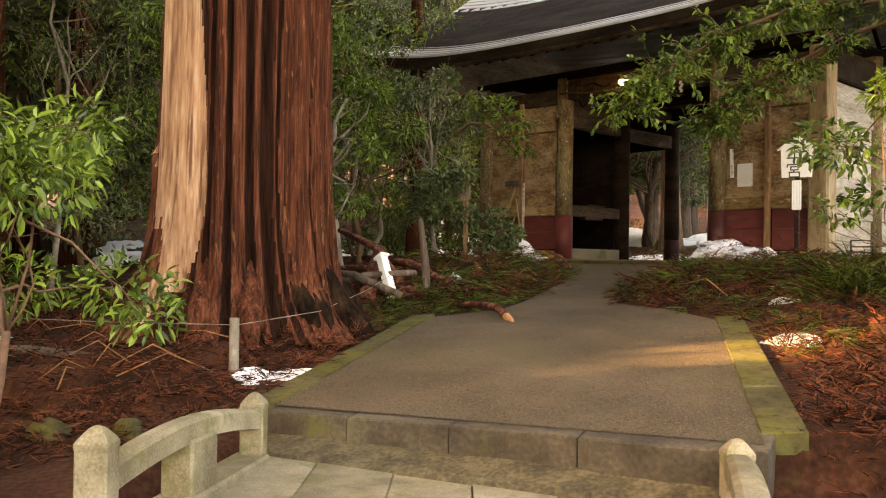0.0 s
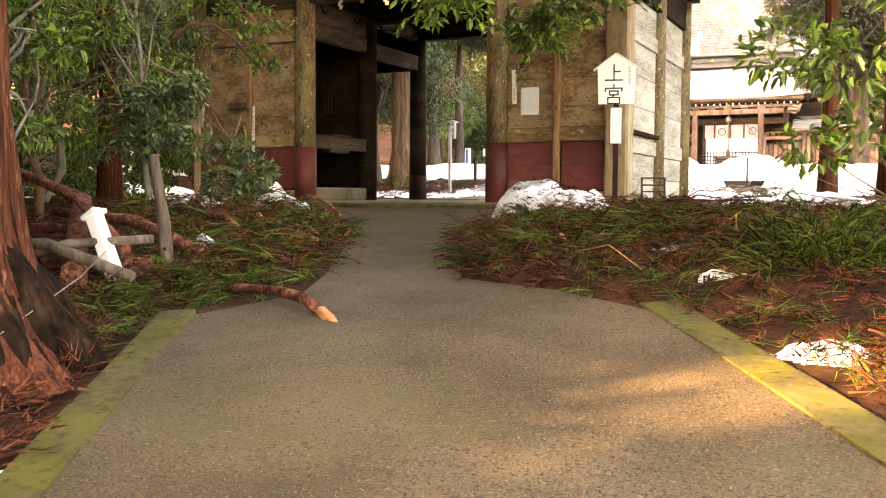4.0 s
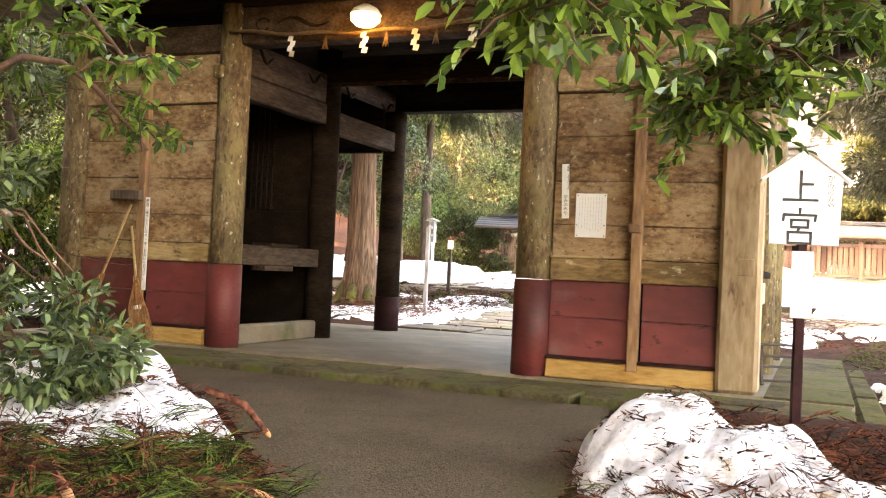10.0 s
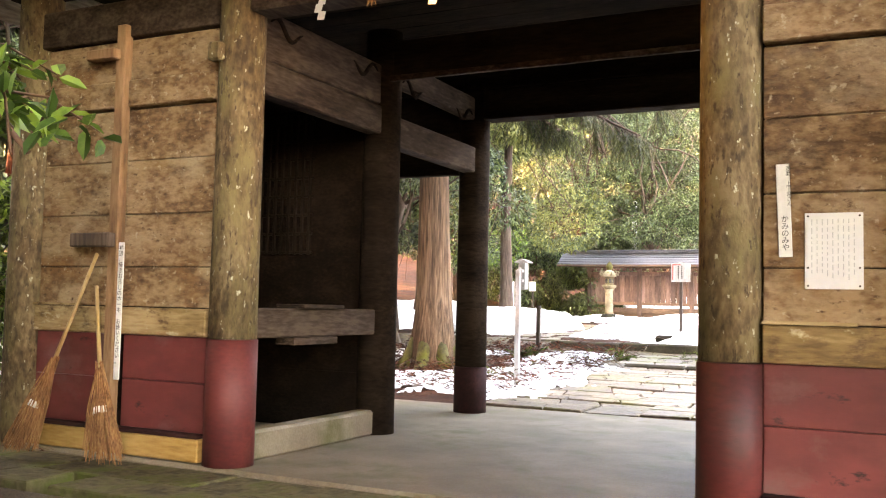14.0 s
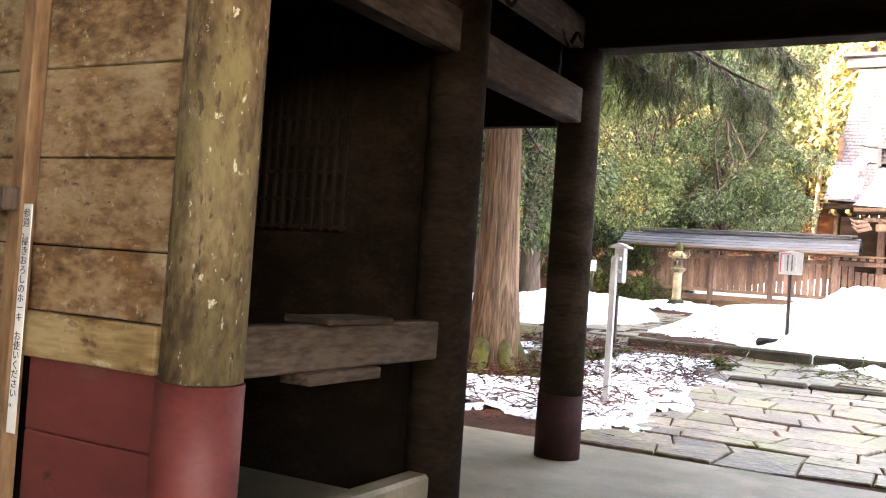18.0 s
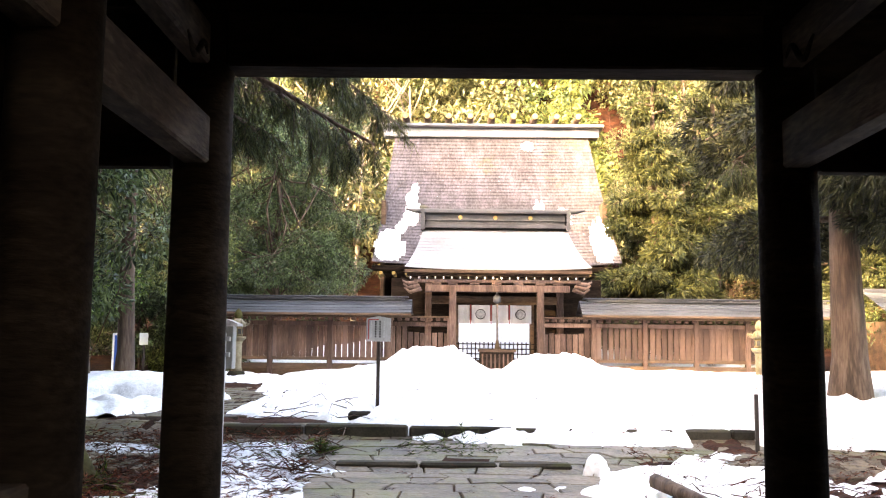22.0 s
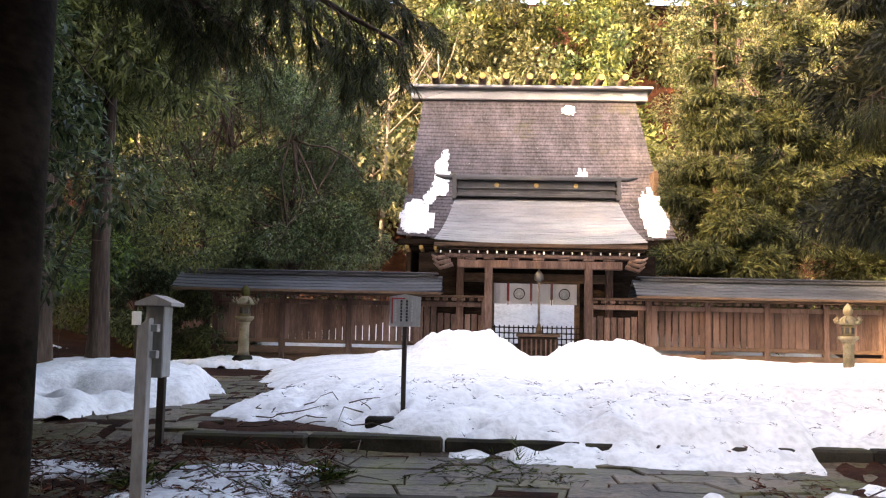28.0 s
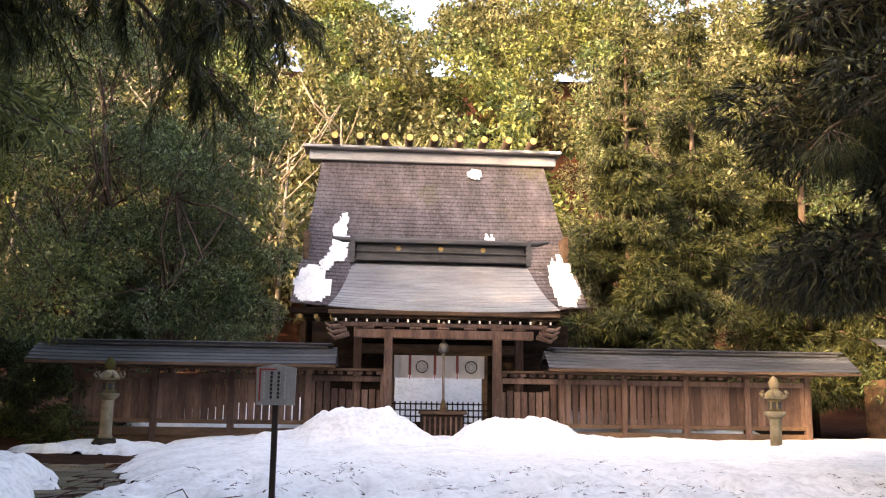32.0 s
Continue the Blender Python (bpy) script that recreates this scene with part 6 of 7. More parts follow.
    if 11.1 < y < 11.46 and -2.7 < x < 0.95:
        h = min(h, 0.17 + 0.16 * n2 + 0.08 * n3)
    heap = 0
    for hx, hy, hr2, hh in ((-0.72, 20.6, 1.1, 0.55), (2.25, 20.7, 1.05, 0.44), (-1.75, 20.9, 0.8, 0.17), (3.3, 20.9, 0.9, 0.14), (-0.35, 20.5, 0.5, 0.5)):
        rr = ((x - hx) ** 2 + ((y - hy) * 1.2) ** 2) / hr2 ** 2
        heap = max(heap, hh * math.exp(-rr * rr * 0.8))
    h += heap * (1 + 0.22 * n2 + 0.16 * n3)
    return h if d > 0 else -0.03 + d * 0.5


vs, fs = [], []
fx = np.concatenate([np.linspace(-7.5, -4.0, 36)[:-1], np.linspace(-4.0, 6.0, 170)[:-1], np.linspace(6.0, 15, 80)])
fy = np.concatenate([np.linspace(9.4, 14.5, 95)[:-1], np.linspace(14.5, 24.2, 100)])
ids = {}
for j, y in enumerate(fy):
    for i, x in enumerate(fx):
        h = field_height(x, y)
        if h is None:
            continue
        ids[(i, j)] = len(vs)
        vs.append((x, y, float(ground_z(x, y)) + h))
for j in range(len(fy) - 1):
    for i in range(len(fx) - 1):
        k = [(i, j), (i + 1, j), (i + 1, j + 1), (i, j + 1)]
        if all(a in ids for a in k):
            fs.append([ids[a] for a in k])
tagged(raw("snow_field", vs, fs, SNOW, smooth=True), "deep white snow covering the shrine court with ploughed heaps", "snow")

for k, (x, y, rx, ry, t, rz, m) in enumerate((
        (-5.75, 14.5, 1.9, 2.5, 0.5, 12, SNOW), (-8.6, 13.2, 2.0, 1.8, 0.5, 0, SNOW), (-7.6, 16.5, 2.0, 1.4, 0.25, 0, SNOW), (-9.5, 18.5, 2.2, 1.6, 0.25, 0, SNOW), (-5.6, 22.4, 1.6, 0.9, 0.25, 0, SNOW),
        (-2.2, 7.2, 0.75, 1.6, 0.14, 10, SNOW_BITS), (-3.2, 6.0, 1.2, 1.0, 0.12, 0, SNOW_BITS), (-2.0, 5.4, 0.6, 0.6, 0.10, 40, SNOW_BITS), (-2.5, 8.75, 1.0, 0.55, 0.15, 0, SNOW_BITS), (-2.4, 9.6, 0.8, 0.4, 0.14, 10, SNOW_BITS), (-4.3, 9.7, 0.8, 0.35, 0.1, 0, SNOW_BITS), (-4.9, 8.9, 1.0, 0.6, 0.12, 0, SNOW),
        (2.3, 8.2, 1.5, 1.1, 0.18, 40, SNOW), (2.9, 6.3, 0.9, 1.3, 0.14, 0, SNOW), (5.0, 8.0, 1.2, 1.0, 0.2, 0, SNOW), (4.9, 1.2, 0.7, 1.0, 0.16, 0, SNOW), (5.4, 3.0, 0.8, 1.2, 0.2, 0, SNOW), (5.7, -1.2, 0.6, 0.4, 0.14, 0, SNOW_DIRTY),
        (3.5, -9.7, 0.36, 0.17, 0.05, 60, SNOW_BITS), (5.45, -5.9, 0.14, 0.08, 0.05, 20, SNOW_DIRTY), (5.0, -5.2, 0.13, 0.07, 0.05, 0, SNOW_DIRTY), (6.1, -7.2, 0.2, 0.13, 0.07, 0, SNOW_DIRTY), (7.55, -9.8, 0.25, 0.13, 0.06, 0, SNOW_DIRTY), (-0.9, -3.0, 0.5, 0.35, 0.1, 0, SNOW_DIRTY), (-1.6, -2.4, 0.5, 0.4, 0.12, 0, SNOW_DIRTY))):
    snow_patch(x, y, rx, ry, t, 20 + k, "patch of old snow on the forest floor" if m is SNOW else "littered patch of melting snow", m, rz, 64 if t > 0.2 else 36, 0.4)
for k, (x, y) in enumerate(((-7.5, 2.0), (-9, 4.5), (-11.5, 0.5), (-12, 7.5), (-14, -3), (-10, -4.5), (-8.5, -0.5), (-16, 12), (-14, 15), (-11, 22), (-13, 19), (6, 10.4), (9.5, 9.5), (8.5, 1.5), (11, 5))):
    snow_patch(x, y, 1.6, 0.9, 0.2, 90 + k, "patch of old snow under the trees", SNOW, 30 * k, 26, 0.45)
# snow heaps in front of the gate
def snow_mound(lobes, seed, label, cells=96):
    """A shovelled heap: steep lobes run together, lumpy, with an uneven foot."""
    x0, x1 = min(l[0] - l[2] for l in lobes) - 0.2, max(l[0] + l[2] for l in lobes) + 0.2
    y0, y1 = min(l[1] - l[3] for l in lobes) - 0.2, max(l[1] + l[3] for l in lobes) + 0.2
    vs, idx, fs = [], {}, []
    for j in range(cells + 1):
        for i in range(cells + 1):
            x, y = x0 + (x1 - x0) * i / cells, y0 + (y1 - y0) * j / cells
            n1 = noise.noise(Vector((x * 2.2, y * 2.2, seed)))
            n2 = noise.noise(Vector((x * 5.5, y * 5.5, seed + 3)))
            n3 = noise.noise(Vector((x * 14, y * 14, seed + 5)))
            h = -1.0
            for cx, cy, rx, ry, hh, p in lobes:
                q = math.hypot((x - cx) / rx, (y - cy) / ry) / (1 + 0.22 * n1 + 0.13 * n2)
                h = max(h, hh * (1 - q ** p) * (1 + 0.2 * n1))
            if h < -0.07:
                continue
            h += (0.055 * n2 + 0.022 * n3) * min(1.0, max(0.0, h + 0.05) * 6)
            idx[(i, j)] = len(vs)
            vs.append((x, y, float(ground_z(x, y)) + h))
    for j in range(cells):
        for i in range(cells):
            k = [(i, j), (i + 1, j), (i + 1, j + 1), (i, j + 1)]
            if all(a in idx for a in k):
                fs.append([idx[a] for a in k])
    return tagged(raw("snow_mound", vs, fs, SNOW_DIRTY, smooth=True), label, "snow")


MOUND_R = ((3.08, -2.72, 0.46, 0.5, 0.38, 2.6), (3.45, -2.95, 0.55, 0.6, 0.27, 2.0), (3.85, -3.3, 0.42, 0.5, 0.13, 2.0), (3.25, -3.3, 0.46, 0.4, 0.15, 2.0))
MOUND_L = ((-0.2, -2.95, 0.55, 0.5, 0.34, 2.2), (0.2, -3.2, 0.45, 0.5, 0.24, 2.0), (-0.45, -3.65, 0.6, 0.5, 0.22, 2.0), (0.3, -3.75, 0.35, 0.28, 0.10, 2.0))
snow_mound(MOUND_R, 71, "heap of dirty snow strewn with cedar needles beside the sign")
snow_mound(MOUND_L, 72, "heap of dirty snow strewn with cedar needles beside the camellia")
snow_patch(1.32, 8.75, 0.16, 0.16, 0.24, 73, "small lump of snow on the paving", SNOW, 0, 20, 0.2, "snow_lump", 2.5, lumps=0.02)
# snow left on the hall's roof
for k, (x, t, w, h) in enumerate(((-2.22, 0.10, 0.52, 0.13), (-2.3, 0.19, 0.3, 0.08), (-1.62, 0.34, 0.28, 0.06), (-1.55, 0.42, 0.25, 0.06), (-1.6, 0.50, 0.22, 0.06), (-1.5, 0.57, 0.14, 0.05), (2.75, 0.40, 0.22, 0.10), (3.55, 0.36, 0.3, 0.08), (2.55, 0.9, 0.25, 0.035), (4.7, 0.17, 0.4, 0.2), (-1.9, 0.27, 0.2, 0.05))):
    vs, fs = [], []
    ids = {}
    for j in range(17):
        for i in range(17):
            u, v = i / 8 - 1, j / 8 - 1
            r = math.hypot(u, v) / (1 + 0.4 * noise.noise(Vector((u * 2.3 + k * 7, v * 2.3, k))))
            if r > 1.05:
                continue
            tt = min(0.98, max(0.01, t + v * h))
            xx = x + u * w
            zz = 4.15 + 5.4 * tt - 0.5 * math.sin(math.pi * tt) * 0.5 + 0.10 + 0.08 * max(0, 1 - r * r)
            ids[(i, j)] = len(vs)
            vs.append((xx, 28.0 + 5.0 * tt - 0.03, zz))
    for j in range(16):
        for i in range(16):
            q = [(i, j), (i + 1, j), (i + 1, j + 1), (i, j + 1)]
            if all(a in ids for a in q):
                fs.append([ids[a] for a in q])
    tagged(raw("roof_snow", vs, fs, SNOW, smooth=True), "patch of snow lying on the bark roof", "snow", group="roof snow")

# ---------- paving behind the gate ----------
paving = thing("stone_paving", "uneven dark flagstone paving behind the gate", "paving", kind="structure")
pr = random.Random(33)


def flag_rows(y, y_end, bounds):
    """Courses of worn flagstones that share their wavering joints."""
    row = 0
    wave = lambda x, k: 0.045 * math.sin(2.3 * x + k * 1.9) + 0.03 * math.sin(5.1 * x + k * 4.3)
    while y < y_end:
        dy = pr.uniform(0.28, 0.5)
        x, xe = bounds(y)
        lo, hi = x, x + pr.uniform(-0.1, 0.1)
        while x < xe:
            dx = pr.uniform(0.34, 0.8)
            lo2, hi2 = x + dx, x + dx + pr.uniform(-0.16, 0.16)
            ml, mh = (lo + lo2) / 2 + pr.uniform(-0.05, 0.05), (hi + hi2) / 2 + pr.uniform(-0.05, 0.05)
            ring = [(lo, y + wave(lo, row)), (ml, y + wave(ml, row)), (lo2, y + wave(lo2, row)), (hi2, y + dy + wave(hi2, row + 1)), (mh, y + dy + wave(mh, row + 1)), (hi, y + dy + wave(hi, row + 1))]
            slab(ring, 0.12, FLAG, "flagstone", paving, lift=0.02 + pr.uniform(-0.014, 0.012), inset=0.009)
            lo, hi, x = lo2, hi2, x + dx
        y += dy
        row += 1


flag_rows(4.35, 11.0, lambda y: (-1.75, 2.4) if y < 8.6 else (-6.8, 4.8))
flag_rows(11.25, 18.5, lambda y: (-6.6, -3.5))
for x0, x1, zt in ((-3.35, -2.1, 0.47), (-2.1, -0.75, 0.48), (-0.75, 0.6, 0.47), (0.6, 2.0, 0.46), (2.0, 3.4, 0.46), (3.4, 5.2, 0.46)):
    part("kerb_stone", box(x0 + 0.01, x1 - 0.01, 10.92, 11.18, 0.15, zt, 0.025), STONE_DARK, paving)
for x0, x1 in ((-1.6, -1.0), (-1.0, -0.1), (-0.1, 0.9)):
    part("kerb_stone", box(x0 + 0.01, x1 - 0.01, 11.44, 11.66, 0.3, 0.615, 0.025), STONE_DARK, paving)
for x0, x1 in ((-1.45, -0.55), (-0.55, 0.3), (0.3, 1.1)):
    part("kerb_stone", box(x0 + 0.01, x1 - 0.01, 8.9, 9.1, 0.0, 0.245, 0.025), STONE_DARK, paving)

# ---------- writing ----------


def strokes(segments, cx, cz, size, y, parent, material=INK, name="character", width=0.085):
    """Brush strokes on a unit square, laid upright on a board at y."""
    bm = bmesh.new()
    for (x0, z0, x1, z1) in segments:
        a, b = Vector((cx + x0 * size, cz + z0 * size)), Vector((cx + x1 * size, cz + z1 * size))
        d = (b - a).normalized()
        n = Vector((-d.y, d.x)) * width * size * 0.5
        a, b = a - d * width * size * 0.3, b + d * width * size * 0.3
        q = [a - n, b - n * 0.8, b + n * 0.8, a + n]
        f = [bm.verts.new((p.x, y, p.y)) for p in q] + [bm.verts.new((p.x, y + 0.002, p.y)) for p in q]
        bm.faces.new(f[:4]), bm.faces.new(f[4:][::-1])
        for k in range(4):
            bm.faces.new((f[k], f[(k + 1) % 4], f[4 + (k + 1) % 4], f[4 + k]))
    bmesh.ops.recalc_face_normals(bm, faces=bm.faces)
    return part(name, bm, material, parent)


SIGN_WOOD = mat("greyed sign wood", [(0.09, 0.055, 0.033), (0.15, 0.098, 0.062), (0.22, 0.155, 0.105)], 4, (2, 2, 0.5), 0.85, 0.3, 30)
UE = [(0, 0.42, 0, -0.38), (0, 0.06, 0.32, 0.06), (-0.45, -0.38, 0.45, -0.38)]
MIYA = [(0, 0.5, 0, 0.38), (-0.42, 0.32, 0.42, 0.32), (-0.42, 0.32, -0.44, 0.16), (0.42, 0.32, 0.40, 0.16), (-0.22, 0.18, 0.22, 0.18), (-0.22, 0.18, -0.22, -0.02), (0.22, 0.18, 0.22, -0.02), (-0.22, -0.02, 0.22, -0.02), (0, -0.02, -0.06, -0.16), (-0.3, -0.16, 0.3, -0.16), (-0.3, -0.16, -0.3, -0.46), (0.3, -0.16, 0.3, -0.46), (-0.3, -0.46, 0.3, -0.46)]
HARA = [(-0.3, 0.46, -0.24, 0.38), (-0.44, 0.28, -0.1, 0.28), (-0.1, 0.28, -0.46, -0.08), (-0.27, 0.1, -0.27, -0.46), (-0.2, 0.02, -0.1, -0.06), (0.0, 0.2, 0.44, 0.2), (0.2, 0.44, 0.16, 0.2), (0.16, 0.2, -0.06, -0.44), (0.1, 0.0, 0.36, -0.42), (0.36, 0.0, 0.02, -0.42), (0.32, 0.42, 0.42, 0.32)]
TOKORO = [(-0.44, 0.42, -0.08, 0.42), (-0.4, 0.28, -0.12, 0.28), (-0.4, 0.28, -0.4, 0.06), (-0.12, 0.28, -0.12, 0.06), (-0.4, 0.06, -0.12, 0.06), (-0.4, 0.06, -0.46, -0.4), (0.4, 0.44, 0.06, 0.34), (0.06, 0.34, 0.04, -0.1), (0.04, -0.1, -0.06, -0.44), (0.06, 0.1, 0.46, 0.1), (0.3, 0.1, 0.3, -0.46)]


def written(text, size, m, parent, material=INK, name="writing"):
    """Upright lettering in the built-in font; each line of a column is one character."""
    cu = bpy.data.curves.new(name, "FONT")
    cu.body, cu.size, cu.align_x, cu.align_y, cu.extrude = text, size, "CENTER", "TOP", 0.0008
    cu.space_line = 0.95
    ob = new(name, cu)
    ob.parent = parent
    ob.matrix_basis = m @ pose(0, 0, 0, 90)
    cu.materials.append(material)
    return ob


def column(text):
    return "\n".join(text)


def sign_board(name, label, at, rz, post_h, w, z0, z1, material, post_mat, chars, side_text, lower=None, size=0.2, gable=True):
    """A five-sided wooden name board with a little roof on a post."""
    e = thing(name, label, "sign", at, rz)
    part("post", box(-0.028, 0.028, -0.01, 0.045, -0.25, post_h, 0.006), post_mat, e)
    bm = bmesh.new()
    zt = z1 + w * 0.36
    prof = [(-w / 2 * 0.93, z0), (w / 2 * 0.93, z0), (w / 2, z1), (0, zt), (-w / 2, z1)]
    f = [bm.verts.new((x, -0.034, z)) for x, z in prof]
    g = [bm.verts.new((x, -0.012, z)) for x, z in prof]
    bm.faces.new(f), bm.faces.new(g[::-1])
    for k in range(5):
        bm.faces.new((f[k], f[(k + 1) % 5], g[(k + 1) % 5], g[k]))
    bmesh.ops.recalc_face_normals(bm, faces=bm.faces)
    board = part("board", bm, material, e)
    if gable:
        for s in (-1, 1):
            ang = math.degrees(math.atan2(zt - z1, w / 2))
            L = math.hypot(zt - z1, w / 2) + 0.05
            part("roof_slat", box(0, L, -0.05, 0.02, 0.0, 0.016, 0.003, m=pose(0, 0, zt + 0.002) @ (pose(0, 0, 0, 0, ang, 0) if s > 0 else pose(0, 0, 0, 0, 0, 180) @ pose(0, 0.03, 0, 0, ang, 0))), material, e)
    for k, seg in enumerate(chars):
        strokes(seg, -0.02 * w / 0.3, z1 - 0.02 - size * (0.15 + k * 1.12), size, -0.0375, board)
    if side_text:
        written(column(side_text), 0.038 * w / 0.36, pose(w * 0.34, -0.0365, z1 + 0.02), board)
    if lower:
        lw, l0, l1 = lower
        lb = part("lower_plate", box(-lw / 2, lw / 2, -0.028, -0.012, l0, l1, 0.003), WHITE, e)
        for k in range(3):
            zz = l1 - 0.02
            while zz > l0 + 0.06:
                part("faint_mark", box(-lw * 0.32 + k * lw * 0.3, -lw * 0.32 + k * lw * 0.3 + 0.009, -0.0295, -0.0285, zz - 0.02, zz, 0), PALE_INK, lb)
                zz -= 0.034
    return e


sign_board("upper_shrine_sign", "white gabled wooden sign on a brown post with black characters", (3.68, -1.85, -0.14), 12, 1.62, 0.40, 1.22, 1.60, WHITE, DARK_RED, (UE, MIYA), "かみのみや", (0.115, 0.80, 1.18), 0.205)
sign_board("purification_sign", "small pale wooden sign on a reddish post with black characters", (-0.2, -4.0, float(ground_z(-0.2, -4.0)) - 0.02), 20, 1.1, 0.17, 0.98, 1.22, SIGN_WOOD, BATTEN, (HARA, TOKORO), "はらへど", None, 0.115, True)

# papers on the gate's boards
notice = thing("paper_notice", "white laminated notice pinned to the boards", "notice", (1.90, -0.054, 1.16))
part("sheet", box(0, 0.255, -0.004, 0, 0, 0.36, 0.001), PAPER, notice)
for x in (0.015, 0.24):
    for z in (0.015, 0.1, 0.345):
        part("pin", tube([(x, -0.007, z), (x, -0.003, z)], [0.005, 0.005], 8), IRON, notice)
nr = random.Random(2)
for k in range(9):
    zz = 0.33
    while zz > 0.07:
        l = nr.uniform(0.01, 0.03)
        part("faint_line", box(0.03 + k * 0.023, 0.034 + k * 0.023, -0.0052, -0.0042, zz - l, zz, 0), PALE_INK, notice)
        zz -= l + 0.012
strip = thing("wooden_name_strip", "narrow white wooden strip with black writing", "sign", (1.785, -0.058, 1.31), 0)
part("plate", box(0, 0.062, -0.006, 0, 0, 0.45, 0.002, m=pose(0, 0, 0, 0, -2, 0)), WHITE, strip)
written(column("遠敷　上下宮さん"), 0.026, pose(0.042, -0.0075, 0.44, 0, -2, 0), strip)
written(column("かみのみや"), 0.036, pose(0.026, -0.0075, 0.2, 0, -2, 0), strip)

# broom rack and brooms
rack = thing("broom_peg", "dark wooden peg board for brooms", "peg", (-2.5, -0.16, 1.44))
part("bar", box(-0.32, 0.04, -0.055, 0.02, -0.05, 0.045, 0.008), BARK_DARK, rack)
for x in (-0.22, -0.1):
    part("bolt", tube([(x, -0.05, 0), (x, -0.044, 0)], [0.012, 0.012], 8), STEEL, rack)
plate = thing("broom_notice", "narrow white board with black vertical writing beside the brooms", "sign", (-2.425, -0.142, 0.5))
part("plate", box(0, 0.052, -0.006, 0, 0, 0.92, 0.002), WHITE, plate)
written(column("参道、掃きおろしのホーキ　お使いください。"), 0.040, pose(0.026, -0.0075, 0.90), plate)


def broom(x, y, lean, handle, seed, label):
    e = thing("twig_broom", label, "broom", (x, y, 0.0), group="brooms by the gate")
    rr = random.Random(seed)
    a = Vector((0, 0, 0.45))
    top = Vector((lean, 0.16, handle))
    part("handle", tube([tuple(a), tuple(a.lerp(top, 0.5)), tuple(top)], [0.014, 0.013, 0.012], 8), BAMBOO, e)
    d = (a - top).normalized()
    bm = bmesh.new()
    for k in range(210):
        s = a - d * rr.uniform(0.0, 0.22)
        s = s + Vector((rr.uniform(-0.02, 0.02), rr.uniform(-0.02, 0.02), 0))
        ang = rr.uniform(0, 6.283)
        spread = 0.15 * math.sqrt(rr.random())
        end = a + d * rr.uniform(0.36, 0.45) + Vector((math.cos(ang) * spread, math.sin(ang) * spread * 0.6, 0))
        end.z = max(0.0, end.z)
        m = s.lerp(end, 0.5) + Vector((math.cos(ang) * spread * 0.1, math.sin(ang) * spread * 0.1, 0))
        tube([tuple(s), tuple(m), tuple(end)], [0.0045, 0.004, 0.002], 3, bm, cap=False)
    tagged(part("brush_head", bm, TWIG_BROOM, e), kind="stuff")
    b = a + d * 0.12
    part("binding", tube([tuple(b - d * 0.02), tuple(b + d * 0.02)], [0.05, 0.055], 12), WHITE, e)


broom(-2.2, -0.46, -0.25, 1.12, 5, "twig broom with a bamboo handle leaning on the gate wall")
broom(-2.78, -0.40, 0.26, 1.34, 6, "twig broom leaning aslant against the gate wall")

# lamp, rope and paper streamers under the front beam
lamp = thing("gate_lamp", "glowing round white lamp under the front beam", "lamp", (0.06, -0.42, 2.98))
part("shade", tube([(0, 0, 0.12), (0, 0, 0.08), (0, 0, 0.03)], [0.04, 0.11, 0.135], 20), WHITE, lamp)
part("bulb_cover", tube([(0, 0, 0.03), (0, 0, -0.02), (0, 0, -0.06), (0, 0, -0.075)], [0.13, 0.125, 0.08, 0.01], 20), glow, lamp)
part("arm", tube([(0, 0.3, 0.14), (0, 0.15, 0.18), (0, 0, 0.12)], [0.012, 0.012, 0.012], 8), IRON, lamp)
lamp_light = new("lamp_light", bpy.data.lights.new("lamp_light", "POINT"))
lamp_light.data.energy, lamp_light.data.color, lamp_light.data.shadow_soft_size = 0.14, (1.0, 0.45, 0.16), 0.08
lamp_light.location = (0.06, -0.42, 2.84)
sacred = thing("sacred_rope", "straw rope with white zigzag paper streamers under the beam", "rope", (0, 0, 0))
pts = [(x, -0.2, 2.93 + 0.085 * (abs(x) / 1.5) ** 2 + 0.012 * math.sin(x * 9)) for x in np.linspace(-1.5, 1.5, 25)]
part("rope", tube(pts, [0.016 + 0.003 * (k % 2) for k in range(25)], 7), STRAW, sacred)
for x in (-0.83, -0.08, 0.42, 0.95):
    bm = bmesh.new()
    z = 2.93
    px = x
    for k in range(4):
        w, h = 0.055, 0.06
        q = [(px, -0.215, z), (px + w, -0.22, z - 0.008), (px + w - 0.012, -0.222, z - h), (px - 0.012, -0.217, z - h + 0.008)]
        vsq = [bm.verts.new(p) for p in q]
        bm.faces.new(vsq)
        z -= h * 0.78
        px += 0.022 if k % 2 == 0 else -0.026
    bmesh.ops.solidify(bm, geom=bm.faces[:], thickness=0.002)
    part("paper_streamer", bm, PAPER, sacred)
for x in (0.16, 0.64, -0.45):
    bm = bmesh.new()
    for k in range(7):
        tube([(x, -0.2, 2.93), (x - 0.03 + 0.01 * k, -0.21, 2.78 + 0.01 * (k % 3))], [0.004, 0.002], 3, bm, cap=False)
    part("straw_tuft", bm, STRAW, sacred)

# posts and boards in the court
marker = thing("marker_post", "white square post in shade grey with a gabled box sign on it", "post", (-1.94, 5.95, 0.0))
bm = bmesh.new()
f0 = [bm.verts.new((x, y, -0.15)) for x, y in ((-0.028, -0.028), (0.028, -0.028), (0.028, 0.028), (-0.028, 0.028))]
f1 = [bm.verts.new((x, y, 1.50 if x < 0 else 1.545)) for x, y in ((-0.028, -0.028), (0.028, -0.028), (0.028, 0.028), (-0.028, 0.028))]
